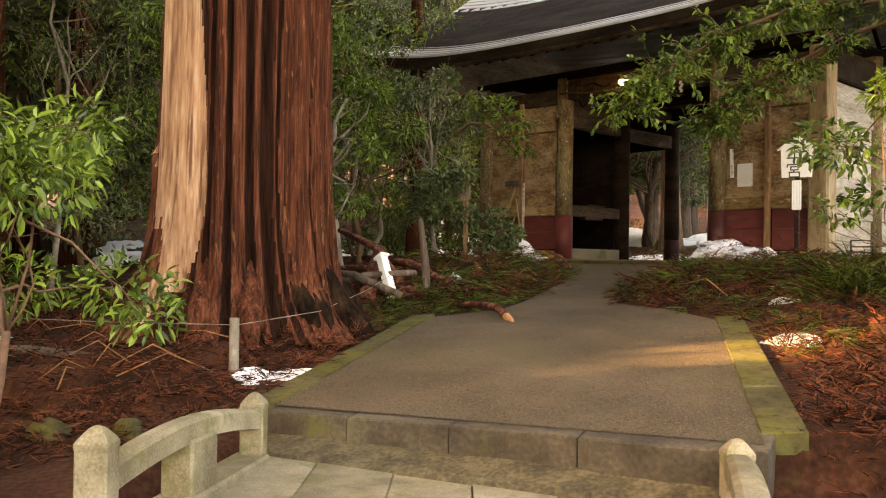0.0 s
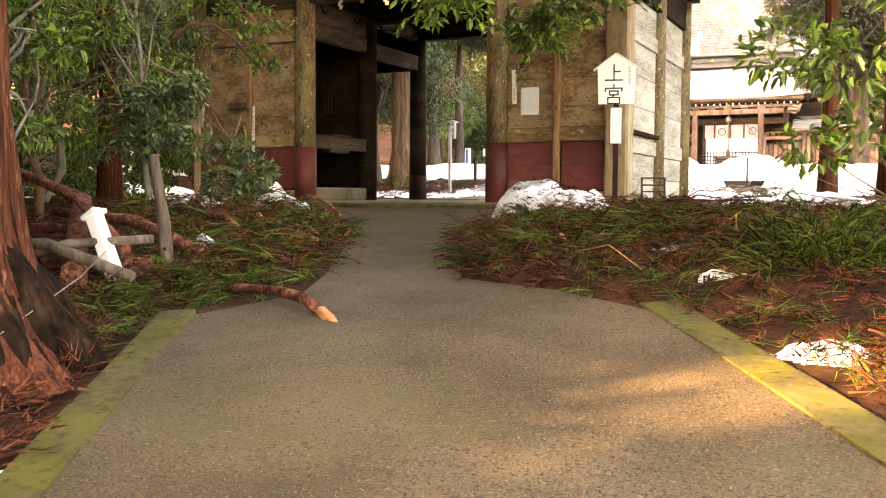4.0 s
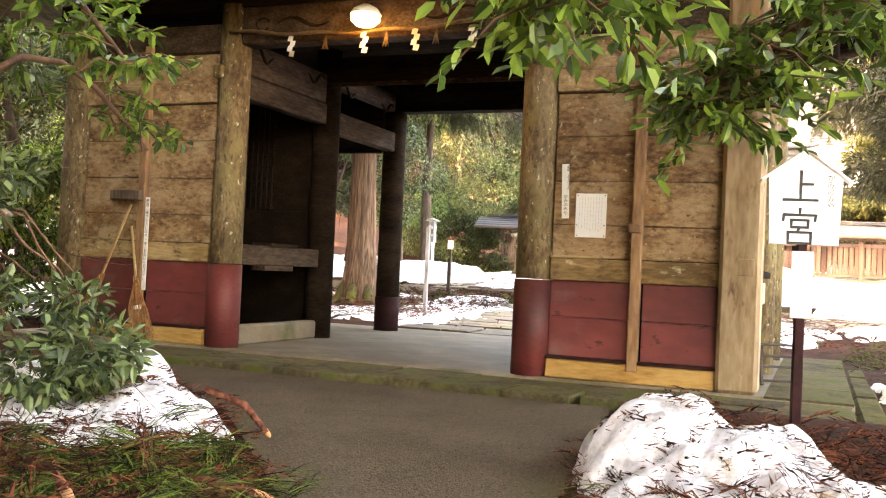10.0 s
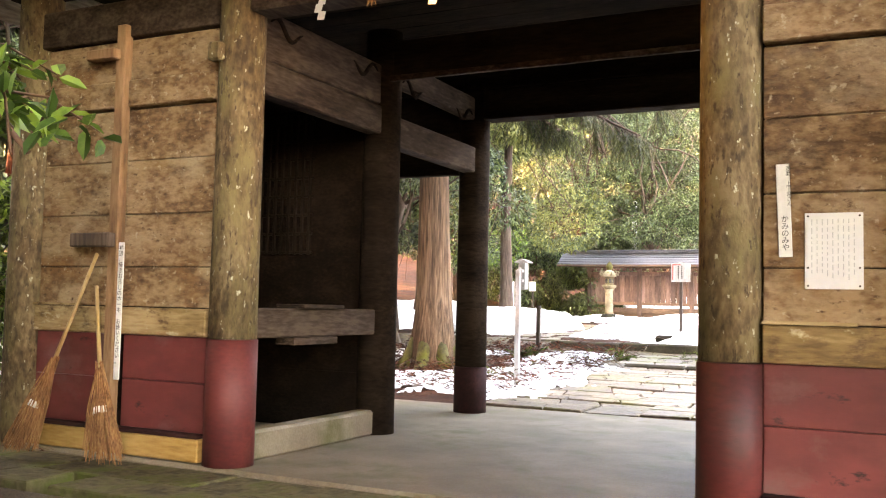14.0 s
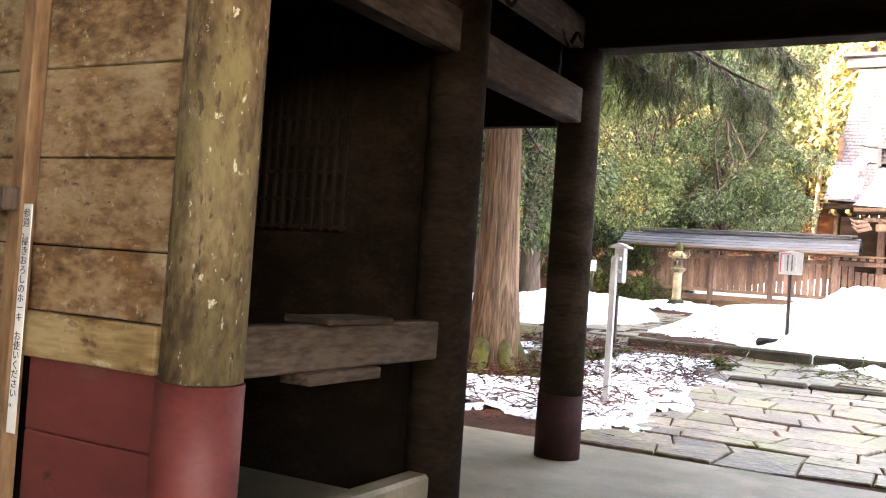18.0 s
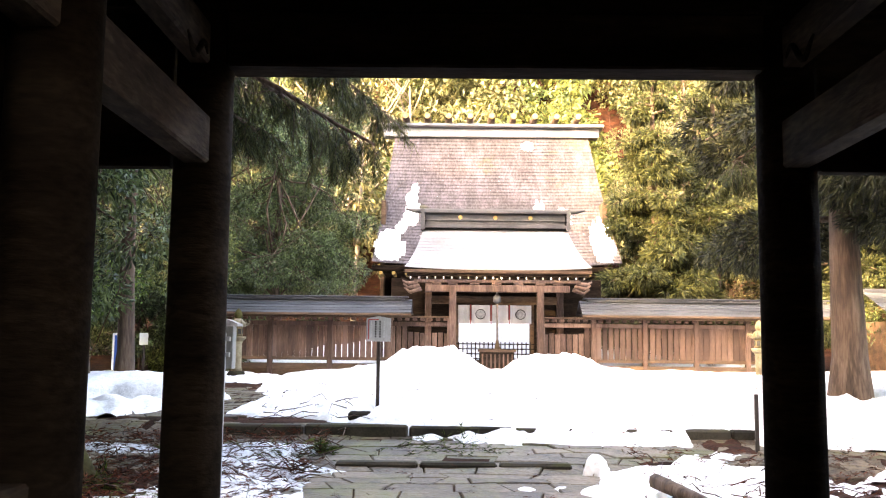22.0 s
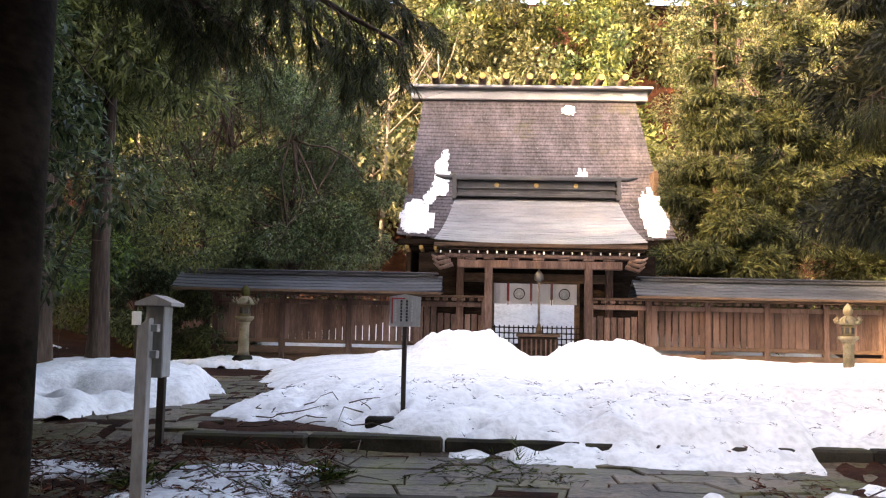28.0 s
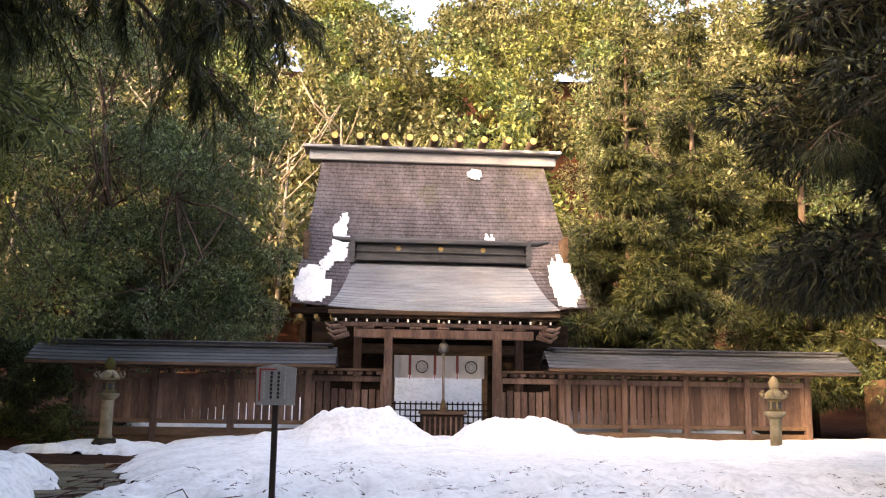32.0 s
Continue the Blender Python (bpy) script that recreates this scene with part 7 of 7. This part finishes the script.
bm.faces.new(f0[::-1]), bm.faces.new(f1)
for k in range(4):
    bm.faces.new((f0[k], f0[(k + 1) % 4], f1[(k + 1) % 4], f1[k]))
bmesh.ops.translate(bm, verts=bm.verts[:], vec=(-0.03, 0, 0))
bmesh.ops.bevel(bm, geom=list(bm.edges), offset=0.004, segments=1, affect="EDGES")
part("shaft", bm, WHITE_SHADED, marker)
part("head", box(-0.045, 0.045, 0.032, 0.15, 1.27, 1.60, 0.005), WHITE_SHADED, marker)
for z in (1.36, 1.48):
    part("bracket", box(-0.03, 0.03, -0.012, 0.03, z, z + 0.035, 0.003), STEEL, marker)
bm = bmesh.new()
rf = [(-0.085, 1.60), (0.085, 1.60), (0.085, 1.615), (0.0, 1.65), (-0.085, 1.615)]
f = [bm.verts.new((x, 0.0, z)) for x, z in rf]
g = [bm.verts.new((x, 0.19, z)) for x, z in rf]
bm.faces.new(f), bm.faces.new(g[::-1])
for k in range(5):
    bm.faces.new((f[k], f[(k + 1) % 5], g[(k + 1) % 5], g[k]))
bmesh.ops.recalc_face_normals(bm, faces=bm.faces)
part("roof", bm, WHITE_SHADED, marker)

board = thing("notice_board", "white notice board with red border line on a dark post", "notice board", (-1.22, 11.75, 0.56))
part("post", box(-0.025, 0.025, 0, 0.05, -0.1, 1.30, 0.005), IRON, board)
bm = bmesh.new()
pf = [(-0.165, 1.0), (0.165, 1.0), (0.17, 1.32), (0.0, 1.35), (-0.17, 1.32)]
f = [bm.verts.new((x, -0.02, z)) for x, z in pf]
g = [bm.verts.new((x, 0.0, z)) for x, z in pf]
bm.faces.new(f), bm.faces.new(g[::-1])
for k in range(5):
    bm.faces.new((f[k], f[(k + 1) % 5], g[(k + 1) % 5], g[k]))
bmesh.ops.recalc_face_normals(bm, faces=bm.faces)
bo = part("panel", bm, WHITE_SHADED, board)
part("red_line", box(-0.145, -0.131, -0.024, -0.021, 1.03, 1.31, 0), RED_INK, bo)
part("red_line", box(-0.131, 0.0, -0.024, -0.021, 1.296, 1.31, 0), RED_INK, bo)
for k, w in enumerate((0.014, 0.02, 0.02, 0.012)):
    zz, x = 1.285, -0.11 + k * 0.06
    while zz > 1.06:
        part("writing_mark", box(x, x + w, -0.0235, -0.0215, zz - 0.026, zz, 0), INK if k in (1, 2) else PALE_INK, bo)
        zz -= 0.034
for k, (x, y, h, w, m, lab) in enumerate(((-7.6, 19.4, 1.2, 0.08, WHITE, "white post with a blue stripe at the court's edge"), (-7.4, 20.6, 1.2, 0.025, IRON, "thin dark post with a small white sign"), (-3.5, 10.75, 0.85, 0.035, IRON, "dark wooden stake beside the stone kerb"), (3.45, 10.1, 0.75, 0.022, IRON, "thin dark post beside the snow"))):
    p = thing("court_post", lab, "post", (x, y, float(ground_z(x, y)) - 0.05))
    part("shaft", box(-w, w, -w, w, -0.1, h, 0.005), m, p)
    if k == 0:
        part("stripe", box(-w * 0.4, w * 0.4, -w - 0.003, -w + 0.001, 0.3, h - 0.05, 0), BLUE, p)
    if k == 1:
        part("plate", box(-0.1, 0.1, -0.035, -0.026, h - 0.26, h + 0.02, 0.003), WHITE, p)
pole = thing("steel_pole", "tall thin grey steel pole behind the fence", "pole", (-6.9, 30.0, 1.0))
part("shaft", tube([(0, 0, -0.3), (0, 0, 4.2)], [0.09, 0.09], 12), STEEL, pole)
# grove side: fence post, wire, peg, stake, small wooden frame
fp = thing("fence_post", "round grey wooden fence post beside the great cedar", "post", (3.3, -9.95, -1.12))
part("shaft", tube([(0, 0, -0.1), (0, 0, 0.62)], [0.036, 0.034], 12), BARK_GREY, fp)
wire = thing("fence_wire", "thin grey wire strung from the fence post", "wire", (0, 0, 0))
part("strand", tube([(3.3, -9.92, -0.55), (2.9, -8.9, -0.50), (2.3, -7.9, -0.36), (1.75, -7.1, -0.22)], [0.003] * 4, 5), BARK_GREY, wire)
part("strand", tube([(3.3, -9.95, -0.55), (2.4, -10.5, -0.56), (0.2, -11.8, -0.55)], [0.003] * 3, 5), BARK_GREY, wire)
peg = thing("white_peg", "leaning white painted wooden stake with a cap", "stake", (1.72, -7.1, -0.37))
part("shaft", box(-0.045, 0.045, -0.045, 0.045, -0.1, 0.38, 0.006, m=pose(0, 0, 0, -8, -32, 0)), WHITE, peg)
part("cap", box(-0.07, 0.07, -0.06, 0.06, 0.38, 0.41, 0.006, m=pose(0, 0, 0, -8, -32, 0)), WHITE, peg)
stake = thing("dark_stake", "dark rotten wooden stake leaning over the branches", "stake", (1.75, -6.6, -0.4))
part("shaft", tube([(0, 0, -0.1), (-0.05, 0.02, 0.3), (-0.12, 0.0, 0.78)], [0.05, 0.045, 0.03], 8), BARK_DARK, stake)
tag = thing("grey_tag", "pale square plate lying among the fronds", "plate", (1.5, -5.98, -0.33), 30)
part("sheet", box(-0.06, 0.06, -0.004, 0.004, -0.02, 0.13, 0.002, m=pose(0, 0, 0, -25, 35, 0)), STEEL, tag)
stand = thing("wooden_stand", "small dark slatted wooden stand leaning on the platform", "stand", (3.5, 0.75, 0.0), 20)
for x in (-0.16, 0.14):
    part("leg", box(x, x + 0.025, -0.02, 0.02, 0, 0.36, 0.004, m=pose(0, 0, 0, -18, 0, 0)), IRON, stand)
    part("strut", box(x, x + 0.02, 0.1, 0.13, 0, 0.32, 0.004, m=pose(0, 0, 0, 16, 0, 0)), IRON, stand)
for z in (0.03, 0.15, 0.24, 0.34):
    part("slat", box(-0.16, 0.165, -0.025, -0.01, z, z + 0.02, 0.003, m=pose(0, 0, 0, -18, 0, 0)), IRON, stand)


def rock(x, y, z, rx, ry, rz, seed, label, material):
    bm = bmesh.new()
    bmesh.ops.create_icosphere(bm, subdivisions=3, radius=1)
    for v in bm.verts:
        k = 1 + 0.28 * noise.noise(v.co * 1.5 + Vector((seed * 3.1, 0, 0))) + 0.1 * noise.noise(v.co * 4 + Vector((seed, 2, 0)))
        v.co = Vector((v.co.x * rx * k, v.co.y * ry * k, v.co.z * rz * k))
    ob = obj("stone", bm, material, smooth=True)
    ob.location = (x, y, z)
    return tagged(ob, label, "stone", group="stones by the platform")


rock(3.95, -2.15, -0.16, 0.17, 0.13, 0.09, 1, "mossy stone beside the platform", MOSSY)
rock(4.22, -2.0, -0.15, 0.22, 0.15, 0.1, 2, "flat mossy stone beside the platform", MOSSY)
rock(4.95, -1.6, -0.12, 0.26, 0.1, 0.07, 3, "flat mossy stone beside the platform", MOSSY)
rock(3.75, -10.95, -1.12, 0.12, 0.09, 0.08, 4, "lichened stone beside the bridge", MOSSY)
rock(3.45, -11.3, -1.14, 0.15, 0.11, 0.09, 5, "lichened stone beside the bridge", MOSSY)


def log(pts, radii, label, material, end=None, group="fallen branches"):
    e = thing("fallen_branch", label, "branch", (0, 0, 0), group=group)
    rr = random.Random(int(pts[0][0] * 100))
    part("bark", tube(pts, radii, 9, wob=0.12, rnd=rr), material, e)
    if end:
        a, b = Vector(pts[-2]), Vector(pts[-1])
        d = (b - a).normalized()
        part("torn_end", tube([tuple(b - d * 0.02), tuple(b + d * end * 0.6), tuple(b + d * end)], [radii[-1] * 0.98, radii[-1] * 0.7, 0.006], 7, wob=0.25, rnd=rr), SPLIT_WOOD, e, "splintered orange wood")
        for _ in range(6 if end > 0.2 else 0):
            o = Vector((rr.uniform(-1, 1), rr.uniform(-1, 1), rr.uniform(-0.6, 1))) * radii[-1] * 0.75
            q = b + o
            part("splinter", tube([tuple(q - d * 0.08), tuple(q + d * 0.06 + o * 0.3), tuple(q + d * rr.uniform(0.1, 0.24) + o * 0.8)], [0.012, 0.009, 0.002], 5), SPLIT_WOOD, e)
    return e


def gz(x, y, d=0.0):
    return float(ground_z(x, y)) + d


log([(2.35, -6.75, gz(2.35, -6.75, 0.02)), (2.6, -6.85, gz(2.6, -6.85, 0.08)), (2.95, -6.95, -0.49), (3.25, -7.1, -0.51), (3.42, -7.2, -0.56)], [0.02, 0.028, 0.034, 0.036, 0.034], "torn red cedar branch lying on the path edge", BRANCH_RED, 0.26)
log([(0.4, -6.1, 0.05), (0.9, -6.6, -0.1), (1.3, -7.0, -0.3), (1.6, -7.3, -0.45)], [0.07, 0.08, 0.08, 0.09], "thick red cedar limb leaning on the fallen pile", BRANCH_RED)
for k, (a, b, r) in enumerate((((0.1, -6.5, 0.28), (1.75, -7.0, -0.28), 0.055), ((0.7, -7.6, -0.2), (2.05, -7.25, -0.42), 0.05), ((0.2, -6.2, -0.05), (1.9, -6.4, -0.32), 0.06), ((1.0, -7.7, -0.42), (1.9, -6.9, -0.2), 0.04), ((-0.6, -6.6, -0.2), (1.2, -6.2, -0.3), 0.05))):
    m = ((a[0] + b[0]) / 2, (a[1] + b[1]) / 2 + 0.1, (a[2] + b[2]) / 2 + 0.08)
    log([a, m, b], [r * 0.6, r * 0.8, r * 0.7], "thick red cedar limb in the fallen pile", BRANCH_RED if k % 2 == 0 else BARK_DARK)
log([(0.3, -7.2, -0.35), (1.0, -7.0, -0.38), (1.7, -6.7, -0.4)], [0.05, 0.06, 0.05], "red cedar branch among the fallen fronds", BRANCH_RED)
for x0, y0, x1, y1, r in ((1.62, -5.35, 1.98, -5.15, 0.05), (1.35, -5.1, 1.75, -4.85, 0.045), (0.95, -5.2, 1.3, -5.3, 0.05), (0.7, -4.5, 1.15, -4.75, 0.035), (1.2, -4.2, 1.5, -4.0, 0.03), (3.9, -4.9, 4.2, -5.2, 0.03), (4.8, -4.2, 5.1, -4.0, 0.035)):
    log([(x0, y0, gz(x0, y0, 0.07)), ((x0 + x1) / 2 + 0.03, (y0 + y1) / 2, gz((x0 + x1) / 2, (y0 + y1) / 2, 0.09)), (x1, y1, gz(x1, y1, 0.07))], [r * 0.7, r * 0.75, r * 0.6], "short torn red cedar limb among the fronds", BRANCH_RED, 0.09)
log([(0.55, -3.1, 0.1), (0.75, -3.0, 0.02), (0.95, -3.05, -0.12)], [0.02, 0.022, 0.018], "thin bent branch sticking out of the snow heap", BRANCH_RED, 0.03)
log([(-0.4, -11.2, -0.95), (1.3, -10.6, -0.85), (2.1, -10.0, -0.92)], [0.035, 0.04, 0.03], "dark fallen branch behind the wire", BARK_DARK)
log([(1.6, 7.2, 0.3), (1.75, 6.6, 0.26), (2.0, 5.9, 0.16)], [0.07, 0.06, 0.05], "dark fallen branch in the snow", BARK_DARK)

# loose bent twigs over the piles
tw = random.Random(15)
for k in range(70):
    if k > 33:
        x, y = tw.uniform(0.2, 4.0), tw.uniform(-12.4, -9.6)
    elif k < 12:
        x, y = tw.uniform(0.2, 2.0), tw.uniform(-6.3, -3.6)
    else:
        x, y = tw.uniform(3.4, 6.8), tw.uniform(-6.6, -2.4)
    if float(path_dist(x, y)) < (0.15 if k < 34 else 0.8):
        continue
    a = tw.uniform(0, 6.283)
    L = tw.uniform(0.25, 0.7)
    z = gz(x, y, 0.06)
    e = thing("loose_twig", "thin bent pale twig lying on the fronds", "twig", (x, y, z), group="loose twigs")
    part("stem", tube([(0, 0, 0), (math.cos(a) * L * 0.5, math.sin(a) * L * 0.5, tw.uniform(0.05, 0.16)), (math.cos(a) * L, math.sin(a) * L, tw.uniform(0, 0.1))], [0.006, 0.005, 0.003], 5), TWIG_BROOM if k % 3 else BRANCH_RED, e)

# ---------- litter ----------


def fronds(n, region, size, rng, blades, lift, flat=0.35, keep=None, wide=0.009):
    """Cedar sprays: a bent stem with thin blades to both sides, as triangles."""
    out = []
    xs, ys = region(rng, n)
    if keep is not None:
        m = keep(xs, ys)
        xs, ys = xs[m], ys[m]
    n = len(xs)
    zs = ground_z(xs, ys) + lift * rng.random(n)
    a = rng.uniform(0, 6.283, n)
    tilt = rng.normal(size=n) * flat
    d = np.stack([np.cos(a) * np.cos(tilt), np.sin(a) * np.cos(tilt), np.sin(tilt) + 0.1], 1)
    side = unit(np.cross(d, rng.normal(size=(n, 3)) * 0.35 + np.array([0, 0, 1.0])))
    L = (size * rng.uniform(0.55, 1.4, n))[:, None]
    p = np.stack([xs, ys, zs], 1)
    for k in range(blades):
        t = k / blades
        root = p + d * L * t * 0.8 + np.array([0, 0, 1]) * (0.25 * t - 0.4 * t * t) * L
        for s in (-1, 1):
            ang = rng.uniform(0.2, 0.7, (n, 1))
            bd = unit(d * np.cos(ang) + side * s * np.sin(ang) + rng.normal(size=(n, 3)) * 0.12)
            bl = L * 0.42 * (1 - 0.55 * t)
            w = np.cross(bd, rng.normal(size=(n, 3))) * L * wide
            out.append(np.stack([root - w, root + w, root + bd * bl], 1))
    return np.concatenate(out).reshape(-1, 3)


def rect(x0, x1, y0, y1):
    return lambda rng, n: (rng.uniform(x0, x1, n), rng.uniform(y0, y1, n))


def spots_at(cs, s):
    def f(rng, n):
        c = np.array(cs)[rng.integers(0, len(cs), n)]
        return c[:, 0] + rng.normal(size=n) * s, c[:, 1] + rng.normal(size=n) * s
    return f


off = lambda d: (lambda x, y: (path_dist(x, y) > d + np.where(y < -6.3, 0.30, 0)) & ((y < -1.25) | (np.abs(x) > 4.4)))
lr = np.random.default_rng(404)
litter = thing("green_litter", "fallen green cedar fronds heaped beside the path", "cedar fronds", kind="stuff")
GL = [(2.3, -6.4), (1.9, -5.7), (1.6, -5.0), (1.2, -4.5), (0.9, -4.3), (0.5, -4.9), (1.3, -5.6), (1.2, -4.0), (2.2, -6.9), (0.1, -4.6), (1.8, -6.5)]
GR = [(3.6, -4.8), (3.3, -4.1), (3.9, -4.3), (4.3, -4.9), (4.2, -3.9), (4.6, -4.1), (5.0, -4.6), (5.6, -5.3), (5.9, -4.4), (4.9, -3.5), (3.6, -5.4), (5.2, -3.9)]


def tassels(n, region, rng, count, length, width, lift, up=0.12, keep=None, spread=0.30):
    """Cedar branchlets: bundles of long bending strands that lie one way along a stem."""
    xs, ys = region(rng, n)
    if keep is not None:
        m = keep(xs, ys)
        xs, ys = xs[m], ys[m]
    n = len(xs)
    heap = 0.5 + 0.9 * np.clip(np.sin(xs * 5.3 + 1.7 * np.sin(ys * 3.1)) * np.sin(ys * 4.7 + 1.3 * np.sin(xs * 2.9)), -0.4, 1)
    p = np.stack([xs, ys, ground_z(xs, ys) + lift * 1.2 * heap * rng.random(n)], 1)
    a = rng.uniform(0, 6.283, n)
    d = np.stack([np.cos(a), np.sin(a), rng.normal(size=n) * 0.22 + up], 1)
    side = np.stack([-np.sin(a), np.cos(a), np.zeros(n)], 1)
    L = length * rng.uniform(0.7, 1.3, n)
    r, q = [], []
    for k in range(count):
        u = rng.uniform(0, 0.75, n)
        r.append(p + d * (L * u)[:, None] + rng.normal(size=(n, 3)) * 0.012)
        q.append(d + side * rng.normal(size=(n, 1)) * spread + rng.normal(size=(n, 3)) * 0.10)
    return strands(np.concatenate(r), np.concatenate(q), length, width, 0.30, rng)


strips("fronds", tassels(680, spots_at(GL, 0.38), lr, 30, 0.19, 0.007, 0.13, 0.14, off(0.0)), FROND, litter)
strips("fronds", tassels(820, spots_at(GR, 0.42), lr, 30, 0.19, 0.007, 0.13, 0.14, off(0.0)), FROND, litter)
strips("fronds", tassels(260, spots_at([(4.9, -6.0), (5.6, -6.6), (6.3, -7.3), (2.1, -7.3), (2.6, -8.0), (6.6, -5.4)], 0.3), lr, 20, 0.17, 0.006, 0.08, 0.1, off(0.1)), FROND, litter)
tagged(fast("fronds", fronds(500, spots_at([(5.4, 2.6), (4.7, 3.4), (4.6, 4.3), (-2.2, 9.0), (-0.3, 9.9), (-2.6, 6.4)], 0.3), 0.26, lr, 6, 0.14, 0.4), 3, FROND, litter), kind="stuff")
strips("dry_fronds", tassels(100, spots_at(GL, 0.42), lr, 18, 0.17, 0.007, 0.19, 0.14, off(-0.05)), FROND_RED, litter)
strips("dry_fronds", tassels(130, spots_at(GR, 0.46), lr, 18, 0.17, 0.007, 0.19, 0.14, off(-0.05)), FROND_RED, litter)
for x, y, n, h in ((5.95, -5.8, 44, 0.34), (6.4, -5.3, 30, 0.3)):
    z = float(ground_z(x, y))
    e = thing("cut_cedar_bough", "green cedar bough standing upright in the litter", "cedar bough", (x, y, z), group="cut cedar boughs")
    part("stem", tube([(0, 0, -0.05), (0.03, 0.02, h * 0.5), (0.08, 0.0, h)], [0.018, 0.014, 0.006], 6), BRANCH_RED, e)
    strips("fronds", tassels(n, spots_at([(x, y)], 0.14), lr, 26, 0.26, 0.008, h * 0.7, 0.75, None, 0.35) - np.array([x, y, z]), FROND, e)
red = thing("red_litter", "dry red-brown cedar sprays covering the forest floor", "cedar litter", kind="stuff")
tagged(fast("sprays", fronds(8000, rect(-2.5, 4.6, -12.5, -2.2), 0.24, lr, 7, 0.09, 0.3, off(-0.02), 0.010), 3, FROND_RED, red), kind="stuff")
tagged(fast("sprays", fronds(2600, rect(6.9, 9.5, -12, -7.6), 0.26, lr, 7, 0.1, 0.3, off(0.1), 0.010), 3, FROND_RED, red), kind="stuff")
tagged(fast("sprays", fronds(8000, rect(3.0, 9.0, -11.5, -1.6), 0.24, lr, 7, 0.09, 0.3, off(-0.02), 0.010), 3, FROND_RED, red), kind="stuff")
tagged(fast("sprays", fronds(1900, spots_at(GL + GR, 0.45), 0.2, lr, 8, 0.2, 0.32, off(-0.02), 0.008), 3, FROND_RED, red), kind="stuff")
tagged(fast("sprays", fronds(2600, rect(-6, 6.5, 4.6, 11), 0.16, lr, 5, 0.04, 0.2, lambda x, y: (np.abs(x) > 1.9) | (lr.random(len(x)) < 0.12)), 3, FROND_RED, red), kind="stuff")
tagged(fast("sprays", fronds(3000, rect(-11, -2.5, -12, 4), 0.24, lr, 5, 0.05, 0.2), 3, FROND_RED, red), kind="stuff")
crumbs = thing("path_crumbs", "scattered needles and bits of bark on the asphalt", "litter", kind="stuff")
tagged(fast("bits", fronds(260, rect(-0.5, 7, -10, -1), 0.05, lr, 3, 0.012, 0.1, lambda x, y: path_dist(x, y) < -0.05) + np.array([0, 0, 0.095]), 3, FROND_RED, crumbs), kind="stuff")
# needles and sprays on the dirty snow heaps
for lobes, n in ((MOUND_R, 210), (MOUND_L, 300)):
    tri = fronds(n, spots_at([l[:2] for l in lobes], 0.3), 0.14, lr, 4, 0.0, 0.12, None, 0.02).reshape(-1, 3, 3)
    m = tri.mean(1)
    h = np.full(len(m), -1.0)
    for cx, cy, rx, ry, hh, p in lobes:
        h = np.maximum(h, hh * (1 - np.hypot((m[:, 0] - cx) / rx, (m[:, 1] - cy) / ry) ** p))
    tri[:, :, 2] += (np.maximum(0, h) + 0.02)[:, None]
    tagged(fast("bits", tri.reshape(-1, 3), 3, FROND_RED, crumbs), kind="stuff")
twr = np.random.default_rng(5)
tri = fronds(420, rect(-3.4, 8, 10.3, 14.2), 0.17, twr, 3, 0.0, 0.25, None, 0.014).reshape(-1, 3, 3)
hs = [field_height(float(p[0]), float(p[1])) for p in tri.mean(1)]
tri = np.array([t + np.array([0, 0, h + 0.012]) for t, h in zip(tri, hs) if h is not None and h > 0])
tagged(fast("bits", tri.reshape(-1, 3), 3, FROND_RED, crumbs), kind="stuff")
# debris behind the gate: dark twigs, red sprays and green fern on the snow beside the paving
debris = thing("twig_debris", "dark broken twigs strewn over the melting snow", "twigs", kind="stuff")
bm = bmesh.new()
for n_twig in range(350):
    if n_twig > 330:
        x, y = twr.uniform(-3.3, -1.5), twr.uniform(11.25, 12.1)
    elif twr.random() < 0.7:
        x, y = twr.uniform(-5.2, -1.5), twr.uniform(5.0, 10.6)
    else:
        x, y = twr.uniform(1.6, 4.2), twr.uniform(5.0, 9.2)
    a, L = twr.uniform(0, 6.283), twr.uniform(0.15, 0.6)
    z = float(ground_z(x, y)) + twr.uniform(0.04, 0.14) + (max(0.0, field_height(x, y) or 0.0) if n_twig > 330 else 0.0)
    tube([(x, y, z), (x + math.cos(a) * L * 0.5, y + math.sin(a) * L * 0.5, z + twr.uniform(-0.02, 0.09)), (x + math.cos(a + 0.3) * L, y + math.sin(a + 0.3) * L, z + twr.uniform(-0.05, 0.08))], [0.008, 0.006, 0.003], 4, bm, cap=False)
tagged(part("twigs", bm, BARK_DARK, debris), kind="stuff")
tagged(fast("sprays", fronds(2600, rect(-5.4, -1.6, 4.9, 10.6), 0.17, twr, 6, 0.12, 0.3, None, 0.015) + np.array([0, 0, 0.06]), 3, FROND_RED, debris), kind="stuff")
tagged(fast("sprays", fronds(500, rect(1.7, 4.4, 4.9, 9.4), 0.17, twr, 6, 0.15, 0.3, None, 0.015), 3, FROND_RED, debris), kind="stuff")
for x, y, sz, n in ((-1.66, 9.6, 0.17, 50), (-3.1, 9.1, 0.2, 60), (-2.4, 7.9, 0.14, 36), (-3.5, 7.6, 0.2, 50)):
    fern = thing("fern_clump", "clump of arching green fern fronds in the snow", "fern", (x, y, float(ground_z(x, y))), group="ferns")
    o = fronds(n, spots_at([(x, y)], 0.05), sz * 1.6, twr, 12, 0.05, 0.5, None, 0.014) - np.array([x, y, float(ground_z(x, y))])
    tagged(fast("fronds", o, 3, FROND, fern), kind="stuff")
